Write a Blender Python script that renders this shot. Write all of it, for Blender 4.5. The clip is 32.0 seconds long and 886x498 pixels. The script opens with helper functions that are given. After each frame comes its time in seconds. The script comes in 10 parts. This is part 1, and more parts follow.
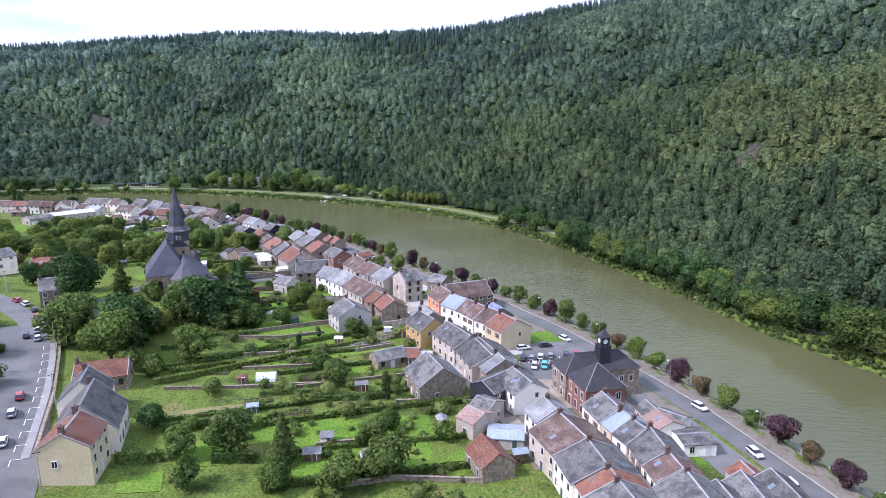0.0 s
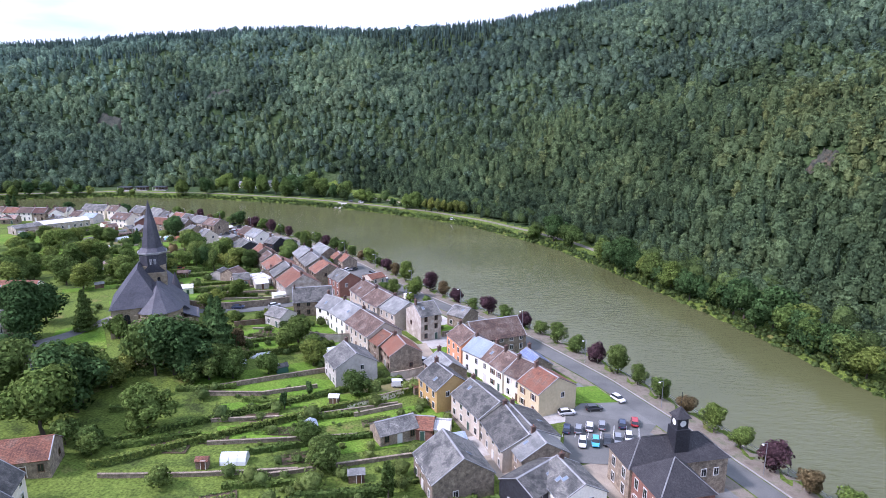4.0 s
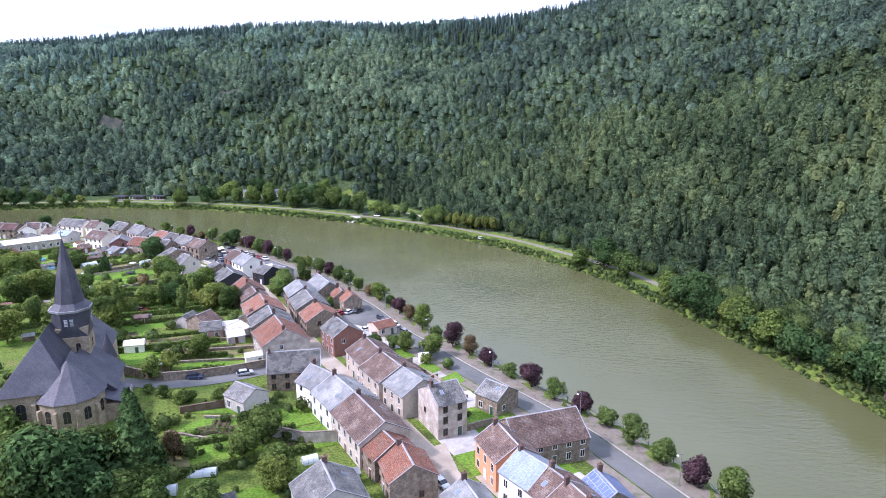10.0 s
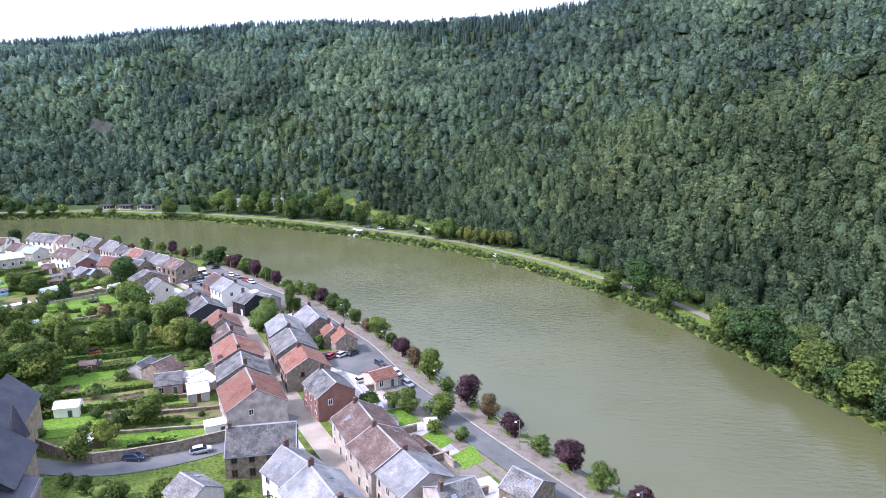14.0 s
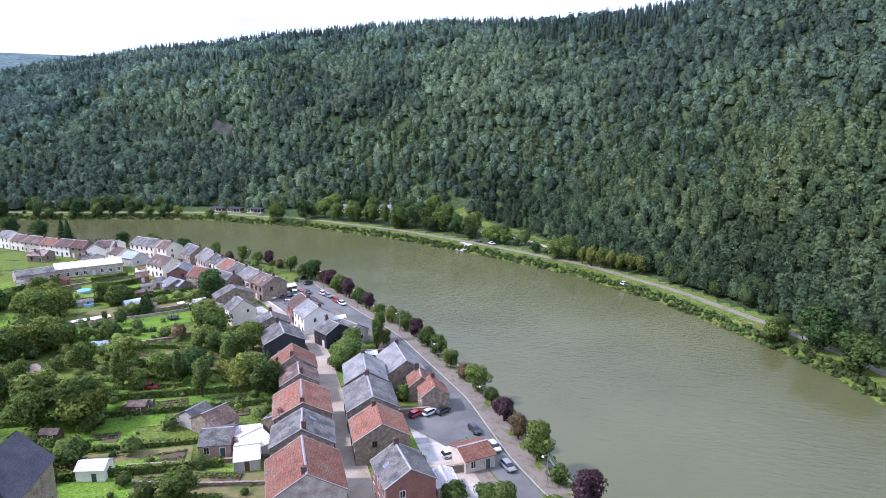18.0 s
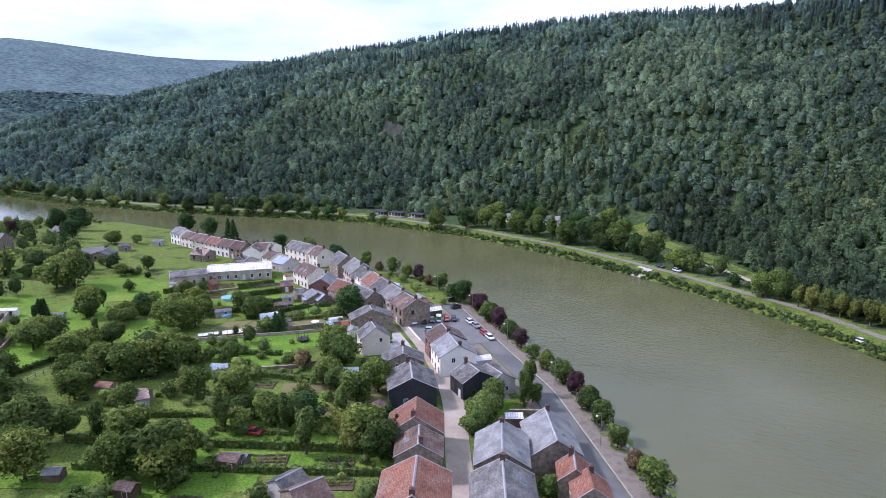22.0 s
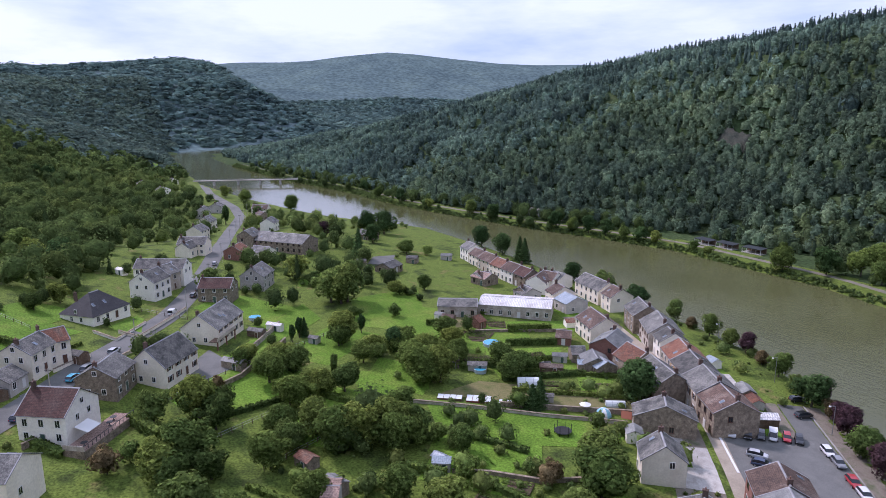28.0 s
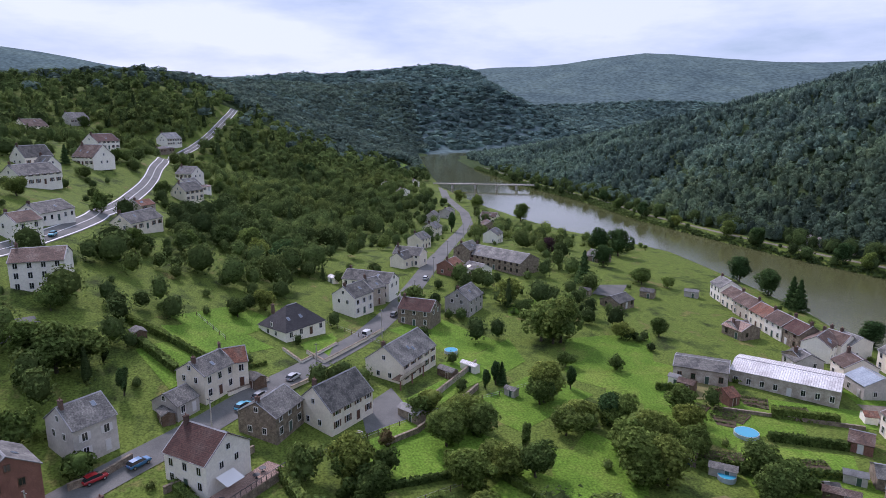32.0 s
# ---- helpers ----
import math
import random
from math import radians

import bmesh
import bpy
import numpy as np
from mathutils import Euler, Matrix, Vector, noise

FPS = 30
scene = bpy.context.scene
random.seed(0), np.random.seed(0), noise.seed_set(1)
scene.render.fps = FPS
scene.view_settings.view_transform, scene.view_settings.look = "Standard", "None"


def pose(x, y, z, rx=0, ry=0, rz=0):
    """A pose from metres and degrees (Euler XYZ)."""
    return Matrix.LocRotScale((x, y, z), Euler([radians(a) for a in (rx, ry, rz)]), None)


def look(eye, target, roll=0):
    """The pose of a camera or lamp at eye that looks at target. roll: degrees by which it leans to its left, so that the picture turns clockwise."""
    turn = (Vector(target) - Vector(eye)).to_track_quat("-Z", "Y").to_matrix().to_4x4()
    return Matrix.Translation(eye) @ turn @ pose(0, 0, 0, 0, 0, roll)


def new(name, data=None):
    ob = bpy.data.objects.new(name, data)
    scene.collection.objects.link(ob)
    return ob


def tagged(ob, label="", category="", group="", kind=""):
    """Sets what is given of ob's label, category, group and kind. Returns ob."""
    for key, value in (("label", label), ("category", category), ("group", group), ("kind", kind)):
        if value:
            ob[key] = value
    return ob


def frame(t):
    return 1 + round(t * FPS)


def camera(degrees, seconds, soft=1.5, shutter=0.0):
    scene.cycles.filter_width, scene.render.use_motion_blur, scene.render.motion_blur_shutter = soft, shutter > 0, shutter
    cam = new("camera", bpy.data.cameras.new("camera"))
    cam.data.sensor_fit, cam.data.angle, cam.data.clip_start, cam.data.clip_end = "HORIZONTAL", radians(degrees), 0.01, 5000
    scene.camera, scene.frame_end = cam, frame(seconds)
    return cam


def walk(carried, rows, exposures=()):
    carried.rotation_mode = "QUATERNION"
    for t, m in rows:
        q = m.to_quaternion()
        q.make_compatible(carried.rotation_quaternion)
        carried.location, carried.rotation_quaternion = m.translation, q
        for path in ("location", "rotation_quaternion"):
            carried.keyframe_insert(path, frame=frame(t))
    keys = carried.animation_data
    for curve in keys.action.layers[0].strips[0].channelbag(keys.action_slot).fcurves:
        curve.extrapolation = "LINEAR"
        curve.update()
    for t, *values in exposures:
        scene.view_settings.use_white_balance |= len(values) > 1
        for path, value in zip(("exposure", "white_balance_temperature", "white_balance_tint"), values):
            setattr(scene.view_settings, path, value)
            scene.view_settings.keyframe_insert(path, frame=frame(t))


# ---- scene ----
PATH = [
    (0, -0, -0, 76.44, 76.934, -0.143, 0.033),
    (0.5, 0.11, 4.97, 76.43, 76.902, -0.167, 0.14),
    (1, 0.2, 9.98, 76.44, 76.9, -0.206, 0.314),
    (1.5, 0.25, 15.01, 76.44, 76.88, -0.214, 0.517),
    (2, 0.29, 20.1, 76.45, 76.865, -0.249, 0.76),
    (2.5, 0.31, 25.18, 76.43, 76.836, -0.243, 1.007),
    (3, 0.31, 30.26, 76.42, 76.857, -0.236, 1.308),
    (3.5, 0.31, 35.26, 76.39, 76.852, -0.203, 1.606),
    (5.5, -0.64, 54.93, 76.34, 76.823, -0.207, 4.66),
    (6, -0.68, 59.8, 76.36, 76.828, -0.175, 4.807),
    (6.5, -0.7, 64.64, 76.39, 76.792, -0.138, 4.785),
    (7, -0.77, 69.53, 76.44, 76.803, -0.097, 4.745),
    (7.5, -0.95, 74.42, 76.44, 76.767, -0.075, 4.734),
    (8, -1.2, 79.31, 76.41, 76.792, -0.074, 4.714),
    (8.5, -1.49, 84.19, 76.33, 76.788, -0.059, 4.71),
    (9, -1.8, 89.07, 76.22, 76.782, -0.043, 4.684),
    (9.5, -2.13, 93.96, 76.1, 76.801, -0.033, 4.662),
    (10, -2.5, 98.87, 75.99, 76.825, -0.032, 4.628),
    (10.5, -2.95, 103.83, 75.85, 76.874, -0.028, 4.676),
    (11, -3.47, 108.8, 75.7, 76.894, -0.014, 4.79),
    (11.5, -4.03, 113.66, 75.56, 76.901, -0.021, 4.907),
    (12, -4.63, 118.36, 75.45, 76.92, -0.042, 5.028),
    (12.5, -5.2, 122.93, 75.38, 76.958, -0.055, 5.155),
    (13, -5.69, 127.47, 75.35, 77.004, -0.038, 5.251),
    (13.5, -6.13, 132.03, 75.32, 77.031, 0, 5.37),
    (15.5, -6.95, 151.48, 74.65, 77.204, 0.061, 7.017),
    (16, -7.56, 156.16, 74.58, 77.21, 0.057, 8.71),
    (16.5, -8.26, 160.83, 74.52, 77.217, 0.03, 10.632),
    (17, -8.94, 165.52, 74.46, 77.239, 0.053, 12.445),
    (17.5, -9.67, 170.22, 74.38, 77.272, 0.071, 14.25),
    (18, -10.49, 174.92, 74.31, 77.321, 0.047, 16.119),
    (18.5, -11.42, 179.66, 74.23, 77.335, 0.019, 17.972),
    (19, -12.51, 184.4, 74.16, 77.348, 0.007, 19.823),
    (19.5, -13.73, 189.1, 74.08, 77.377, 0.02, 21.662),
    (20, -15.09, 193.76, 74, 77.407, 0.034, 23.552),
    (20.5, -16.56, 198.33, 73.92, 77.442, 0.041, 25.495),
    (21, -18.12, 202.78, 73.8, 77.464, 0.046, 27.549),
    (21.5, -19.78, 207.13, 73.69, 77.485, 0.041, 29.619),
    (22, -21.5, 211.38, 73.62, 77.485, 0.026, 31.671),
    (22.5, -23.29, 215.54, 73.55, 77.469, -0, 33.628),
    (23, -25.26, 219.69, 73.51, 77.525, -0.027, 35.828),
    (23.5, -27.37, 223.89, 73.46, 77.582, -0.02, 37.934),
    (24, -29.63, 228.07, 73.38, 77.638, 0.015, 40.216),
    (24.5, -31.98, 232.2, 73.29, 77.7, 0.094, 42.334),
    (25, -34.47, 236.25, 73.22, 77.783, 0.164, 44.623),
    (25.5, -37.06, 240.26, 73.17, 77.8, 0.235, 46.845),
    (27.5, -49.67, 254.27, 74.26, 77.809, 0.182, 57.355),
    (28, -53.34, 257.32, 74.39, 77.822, 0.17, 60.376),
    (28.5, -57.05, 260.3, 74.48, 77.787, 0.146, 63.162),
    (29, -60.99, 263.1, 74.56, 77.876, 0.099, 66.186),
    (29.5, -65, 265.74, 74.54, 77.916, 0.062, 68.93),
    (30, -69.18, 268.1, 74.5, 77.989, 0.056, 71.887),
    (30.5, -73.39, 270.29, 74.46, 78.054, -0.008, 74.678),
    (31, -77.61, 272.24, 74.49, 78.176, -0.016, 77.635),
    (31.5, -81.61, 274.09, 74.56, 78.203, 0.023, 79.942),
    (32, -85.45, 275.83, 74.64, 78.169, 0.062, 82.028),
]
cam = camera(69.38, 32.0, soft=0.5)
EXPOSURES = [(0, 0.76, 5400, 35), (9, 0.93, 5400, 36), (13, 1.1, 5400, 36), (16, 1.05, 5400, 36), (19, 0.68, 5380, 36), (23, 0.44, 5420, 37), (28, 0.12, 5620, 37), (32, -0.07, 5660, 36)]
walk(cam, [(t, pose(x, y, z, rx, ry, rz)) for t, x, y, z, rx, ry, rz in PATH], exposures=EXPOSURES)

# ---- sky and sun ----
SUN_TURN, SUN_HEIGHT = 248.0, 46.0
world = bpy.data.worlds.new("overcast_sky")
scene.world = world
world.use_nodes = True
wn, wl = world.node_tree.nodes, world.node_tree.links
wn.clear()
w_out = wn.new("ShaderNodeOutputWorld")
w_bg = wn.new("ShaderNodeBackground")
w_sky = wn.new("ShaderNodeTexSky")
w_sky.sky_type = "NISHITA"
w_sky.sun_disc = False
w_sky.sun_elevation = radians(SUN_HEIGHT)
w_sky.sun_rotation = radians(SUN_TURN)
w_sky.air_density, w_sky.dust_density = 1.0, 2.0
w_gain = wn.new("ShaderNodeVectorMath")
w_gain.operation = "SCALE"
w_gain.inputs["Scale"].default_value = 0.085
wl.new(w_sky.outputs[0], w_gain.inputs[0])
w_co = wn.new("ShaderNodeTexCoord")
w_map = wn.new("ShaderNodeMapping")
w_map.inputs["Scale"].default_value = (1.6, 1.6, 6.5)
wl.new(w_co.outputs["Generated"], w_map.inputs[0])
w_cloud = wn.new("ShaderNodeTexNoise")
w_cloud.inputs["Scale"].default_value = 1.35
w_cloud.inputs["Detail"].default_value = 7
w_cloud.inputs["Roughness"].default_value = 0.56
wl.new(w_map.outputs[0], w_cloud.inputs["Vector"])
w_shade = wn.new("ShaderNodeValToRGB")
w_shade.color_ramp.elements[0].position, w_shade.color_ramp.elements[0].color = 0.34, (0.58, 0.77, 0.84, 1)
w_shade.color_ramp.elements[1].position, w_shade.color_ramp.elements[1].color = 0.56, (1.05, 1.19, 1.28, 1)
wl.new(w_cloud.outputs[0], w_shade.inputs[0])
w_mix = wn.new("ShaderNodeMix")
w_mix.data_type = "RGBA"
w_mix.inputs[0].default_value = 0.86
wl.new(w_gain.outputs[0], w_mix.inputs[6])
wl.new(w_shade.outputs[0], w_mix.inputs[7])
wl.new(w_mix.outputs[2], w_bg.inputs["Color"])
w_bg.inputs["Strength"].default_value = 0.86
wl.new(w_bg.outputs[0], w_out.inputs[0])

sun = new("sun", bpy.data.lights.new("sun", "SUN"))
sun.data.energy = 3.1
sun.data.angle = radians(7)
sun.data.color = (1.0, 0.93, 0.82)
sun_way = Vector((math.sin(radians(SUN_TURN)) * math.cos(radians(SUN_HEIGHT)), math.cos(radians(SUN_TURN)) * math.cos(radians(SUN_HEIGHT)), math.sin(radians(SUN_HEIGHT))))
sun.matrix_world = look(sun_way * 500, (0, 0, 0))

# ---- materials ----


def surface(name, colours, scale=1.0, rough=0.85, fine=(14.0, 0.25), bump=0.3, metal=0.0, lines=None, per_thing=0.12, tint=None, spec=0.35, space="Object", stretch=(1, 1, 1)):
    """Two or three colours mixed by noise at two scales, with grain, relief and optional courses."""
    mat = bpy.data.materials.new(name)
    mat.use_nodes = True
    n, l = mat.node_tree.nodes, mat.node_tree.links
    b = n["Principled BSDF"]
    b.inputs["Roughness"].default_value = rough
    b.inputs["Metallic"].default_value = metal
    b.inputs["Specular IOR Level"].default_value = spec
    co = n.new("ShaderNodeTexCoord")
    if space == "World":
        geo = n.new("ShaderNodeNewGeometry")
        where = geo.outputs["Position"]
    else:
        where = co.outputs["Object"]
    mp = n.new("ShaderNodeMapping")
    mp.inputs["Scale"].default_value = stretch
    l.new(where, mp.inputs[0])
    vec = mp.outputs[0]
    info = n.new("ShaderNodeObjectInfo")
    off = n.new("ShaderNodeVectorMath")
    off.operation = "MULTIPLY_ADD"
    l.new(info.outputs["Random"], off.inputs[0])
    off.inputs[1].default_value = (57, 31, 17) if space == "Object" else (0, 0, 0)
    l.new(vec, off.inputs[2])
    big = n.new("ShaderNodeTexNoise")
    big.inputs["Scale"].default_value = 0.35 * scale
    big.inputs["Detail"].default_value = 5
    big.inputs["Roughness"].default_value = 0.62
    l.new(off.outputs[0], big.inputs["Vector"])
    ramp = n.new("ShaderNodeValToRGB")
    els = ramp.color_ramp.elements
    while len(els) < len(colours):
        els.new(0.5)
    for i, c in enumerate(colours):
        els[i].position = 0.32 + 0.36 * i / max(1, len(colours) - 1)
        els[i].color = (*c, 1)
    l.new(big.outputs[0], ramp.inputs[0])
    grain = n.new("ShaderNodeTexNoise")
    grain.inputs["Scale"].default_value = fine[0] * 0.35 * scale
    grain.inputs["Detail"].default_value = 4
    l.new(off.outputs[0], grain.inputs["Vector"])
    gr = n.new("ShaderNodeMapRange")
    gr.inputs["From Min"].default_value, gr.inputs["From Max"].default_value = 0.3, 0.7
    gr.inputs["To Min"].default_value, gr.inputs["To Max"].default_value = 1 - fine[1], 1 + fine[1]
    l.new(grain.outputs[0], gr.inputs[0])
    vary = n.new("ShaderNodeMapRange")
    vary.inputs["To Min"].default_value, vary.inputs["To Max"].default_value = 1 - per_thing, 1 + per_thing
    l.new(info.outputs["Random"], vary.inputs[0])
    mul = n.new("ShaderNodeMath")
    mul.operation = "MULTIPLY"
    l.new(gr.outputs[0], mul.inputs[0])
    l.new(vary.outputs[0], mul.inputs[1])
    col = n.new("ShaderNodeVectorMath")
    col.operation = "SCALE"
    l.new(ramp.outputs[0], col.inputs[0])
    l.new(mul.outputs[0], col.inputs["Scale"])
    out = col.outputs[0]
    height = grain.outputs[0]
    if lines:
        wave_n = n.new("ShaderNodeTexBrick")
        wave_n.inputs["Color1"].default_value = (1, 1, 1, 1)
        wave_n.inputs["Color2"].default_value = (0.82, 0.82, 0.82, 1)
        wave_n.inputs["Mortar"].default_value = (lines[2],) * 3 + (1,)
        wave_n.inputs["Scale"].default_value = 1.0
        wave_n.inputs["Brick Width"].default_value = lines[0]
        wave_n.inputs["Row Height"].default_value = lines[1]
        wave_n.inputs["Mortar Size"].default_value = lines[3] if len(lines) > 3 else 0.02
        wave_n.inputs["Mortar Smooth"].default_value = 0.3
        uvm = n.new("ShaderNodeTexCoord")
        l.new(uvm.outputs["UV"], wave_n.inputs["Vector"])
        mm = n.new("ShaderNodeMix")
        mm.data_type = "RGBA"
        mm.blend_type = "MULTIPLY"
        mm.inputs[0].default_value = 1.0
        l.new(out, mm.inputs[6])
        l.new(wave_n.outputs["Color"], mm.inputs[7])
        out = mm.outputs[2]
        height = wave_n.outputs["Fac"]
    if tint:
        at_n = n.new("ShaderNodeAttribute")
        at_n.attribute_name = "tint"
        tr = n.new("ShaderNodeValToRGB")
        te = tr.color_ramp.elements
        while len(te) < len(tint):
            te.new(0.5)
        for i, c in enumerate(tint):
            te[i].position = i / (len(tint) - 1)
            te[i].color = (*c, 1)
        l.new(at_n.outputs["Fac"], tr.inputs[0])
        mm = n.new("ShaderNodeMix")
        mm.data_type = "RGBA"
        mm.blend_type = "MULTIPLY"
        mm.inputs[0].default_value = 1.0
        l.new(out, mm.inputs[6])
        l.new(tr.outputs[0], mm.inputs[7])
        out = mm.outputs[2]
    l.new(out, b.inputs["Base Color"])
    if bump:
        bp = n.new("ShaderNodeBump")
        bp.inputs["Strength"].default_value = bump
        bp.inputs["Distance"].default_value = 0.05
        bp.invert = bool(lines)
        l.new(height, bp.inputs["Height"])
        l.new(bp.outputs[0], b.inputs["Normal"])
    return mat


def leaf_surface(name, colours, through_light=0.4, tint=None):
    """Foliage: colours vary from tree to tree and from spray to spray, and light comes through."""
    mat = bpy.data.materials.new(name)
    mat.use_nodes = True
    n, l = mat.node_tree.nodes, mat.node_tree.links
    n.clear()
    out = n.new("ShaderNodeOutputMaterial")
    ramp = n.new("ShaderNodeValToRGB")
    els = ramp.color_ramp.elements
    while len(els) < len(colours):
        els.new(0.5)
    for i, c in enumerate(colours):
        els[i].position = i / max(1, len(colours) - 1)
        els[i].color = (*c, 1)
    if tint:
        src = n.new("ShaderNodeAttribute")
        src.attribute_name = "tint"
        value = src.outputs["Fac"]
    else:
        src = n.new("ShaderNodeObjectInfo")
        value = src.outputs["Random"]
    l.new(value, ramp.inputs[0])
    geo = n.new("ShaderNodeNewGeometry")
    vary = n.new("ShaderNodeMapRange")
    vary.inputs["To Min"].default_value, vary.inputs["To Max"].default_value = 0.55, 1.5
    l.new(geo.outputs["Random Per Island"], vary.inputs[0])
    big = n.new("ShaderNodeTexNoise")
    big.inputs["Scale"].default_value = 0.02
    big.inputs["Detail"].default_value = 3
    l.new(geo.outputs["Position"], big.inputs["Vector"])
    bv = n.new("ShaderNodeMapRange")
    bv.inputs["From Min"].default_value, bv.inputs["From Max"].default_value = 0.3, 0.7
    bv.inputs["To Min"].default_value, bv.inputs["To Max"].default_value = 0.78, 1.2
    l.new(big.outputs[0], bv.inputs[0])
    mul = n.new("ShaderNodeMath")
    mul.operation = "MULTIPLY"
    l.new(vary.outputs[0], mul.inputs[0])
    l.new(bv.outputs[0], mul.inputs[1])
    col = n.new("ShaderNodeVectorMath")
    col.operation = "SCALE"
    l.new(ramp.outputs[0], col.inputs[0])
    l.new(mul.outputs[0], col.inputs["Scale"])
    fine = n.new("ShaderNodeTexNoise")
    fine.inputs["Scale"].default_value = 1.15
    fine.inputs["Detail"].default_value = 4
    fine.inputs["Roughness"].default_value = 0.65
    l.new(geo.outputs["Position"], fine.inputs["Vector"])
    fv = n.new("ShaderNodeMapRange")
    fv.inputs["From Min"].default_value, fv.inputs["From Max"].default_value = 0.32, 0.68
    fv.inputs["To Min"].default_value, fv.inputs["To Max"].default_value = 0.6, 1.4
    l.new(fine.outputs[0], fv.inputs[0])
    mul2 = n.new("ShaderNodeMath")
    mul2.operation = "MULTIPLY"
    l.new(mul.outputs[0], mul2.inputs[0])
    l.new(fv.outputs[0], mul2.inputs[1])
    l.new(mul2.outputs[0], col.inputs["Scale"])
    bp = n.new("ShaderNodeBump")
    bp.inputs["Strength"].default_value = 0.8
    bp.inputs["Distance"].default_value = 0.9
    l.new(fine.outputs[0], bp.inputs["Height"])
    lay = n.new("ShaderNodeAttribute")
    lay.attribute_name = "way"
    turn = n.new("ShaderNodeVectorTransform")
    turn.vector_type, turn.convert_from, turn.convert_to = "VECTOR", "OBJECT", "WORLD"
    l.new(lay.outputs["Vector"], turn.inputs[0])
    both = n.new("ShaderNodeVectorMath")
    both.operation = "MULTIPLY_ADD"
    l.new(geo.outputs["Normal"], both.inputs[0])
    both.inputs[1].default_value = (0.55, 0.55, 0.55)
    l.new(turn.outputs[0], both.inputs[2])
    unit = n.new("ShaderNodeVectorMath")
    unit.operation = "NORMALIZE"
    l.new(both.outputs[0], unit.inputs[0])
    l.new(unit.outputs[0], bp.inputs["Normal"])
    d = n.new("ShaderNodeBsdfDiffuse")
    l.new(bp.outputs[0], d.inputs["Normal"])
    t = n.new("ShaderNodeBsdfTranslucent")
    m = n.new("ShaderNodeMixShader")
    m.inputs[0].default_value = through_light
    l.new(col.outputs[0], d.inputs[0])
    l.new(col.outputs[0], t.inputs[0])
    l.new(d.outputs[0], m.inputs[1])
    l.new(t.outputs[0], m.inputs[2])
    l.new(m.outputs[0], out.inputs[0])
    return mat


def gloss(name, colour, rough=0.3, metal=0.0, spec=0.5, coat=0.0):
    mat = bpy.data.materials.new(name)
    mat.use_nodes = True
    b = mat.node_tree.nodes["Principled BSDF"]
    b.inputs["Base Color"].default_value = (*colour, 1)
    b.inputs["Roughness"].default_value = rough
    b.inputs["Metallic"].default_value = metal
    b.inputs["Specular IOR Level"].default_value = spec
    b.inputs["Coat Weight"].default_value = coat
    return mat


TILE = (0.24, 0.32, 0.45, 0.035)
SLATE = (0.3, 0.24, 0.5, 0.02)
ROOF = {
    "slate": surface("slate_roof", [(0.05, 0.051, 0.047), (0.086, 0.086, 0.078), (0.165, 0.158, 0.138), (0.11, 0.109, 0.098)], 1.2, 0.75, fine=(9, 0.42), lines=SLATE, per_thing=0.3),
    "hipslate": surface("new_slate_roof", [(0.036, 0.035, 0.037), (0.056, 0.053, 0.054)], 1.2, 0.7, fine=(9, 0.42), lines=SLATE, per_thing=0.1),
    "lightslate": surface("weathered_slate_roof", [(0.088, 0.088, 0.081), (0.165, 0.162, 0.146), (0.27, 0.26, 0.228)], 1.0, 0.75, fine=(9, 0.42), lines=SLATE, per_thing=0.15),
    "zinc": surface("pale_fibre_cement_roof", [(0.12, 0.123, 0.116), (0.19, 0.193, 0.18), (0.285, 0.283, 0.26)], 0.8, 0.6, lines=(0.9, 0.9, 0.8, 0.02), per_thing=0.15),
    "whitemetal": surface("white_corrugated_roof", [(0.5, 0.47, 0.45), (0.68, 0.66, 0.64), (0.75, 0.74, 0.73)], 0.5, 0.55, lines=(0.55, 20, 0.6, 0.08), per_thing=0.05),
    "bluemetal": surface("pale_blue_metal_roof", [(0.24, 0.29, 0.33), (0.34, 0.39, 0.43)], 0.6, 0.4, lines=(0.4, 20, 0.75, 0.05), per_thing=0.1),
    "brown": surface("brown_tile_roof", [(0.09, 0.062, 0.05), (0.145, 0.094, 0.07), (0.23, 0.18, 0.145)], 0.9, 0.85, fine=(9, 0.42), lines=TILE, per_thing=0.22),
    "maroon": surface("dark_red_tile_roof", [(0.07, 0.034, 0.028), (0.105, 0.05, 0.038), (0.13, 0.08, 0.065)], 0.9, 0.85, fine=(9, 0.3), lines=TILE, per_thing=0.1),
    "orange": surface("red_clay_tile_roof", [(0.16, 0.074, 0.05), (0.26, 0.112, 0.066), (0.22, 0.145, 0.105)], 0.9, 0.85, fine=(9, 0.42), lines=TILE, per_thing=0.2),
    "tan": surface("pinkish_concrete_tile_roof", [(0.30, 0.2, 0.16), (0.4, 0.28, 0.22)], 0.9, 0.85, fine=(9, 0.42), lines=TILE, per_thing=0.1),
    "solar": surface("blue_glazed_roof", [(0.10, 0.13, 0.22), (0.15, 0.18, 0.29)], 0.6, 0.3, lines=(1.0, 1.6, 2.2, 0.05), per_thing=0.0),
}
BRICK = (0.24, 0.08, 1.25, 0.012)
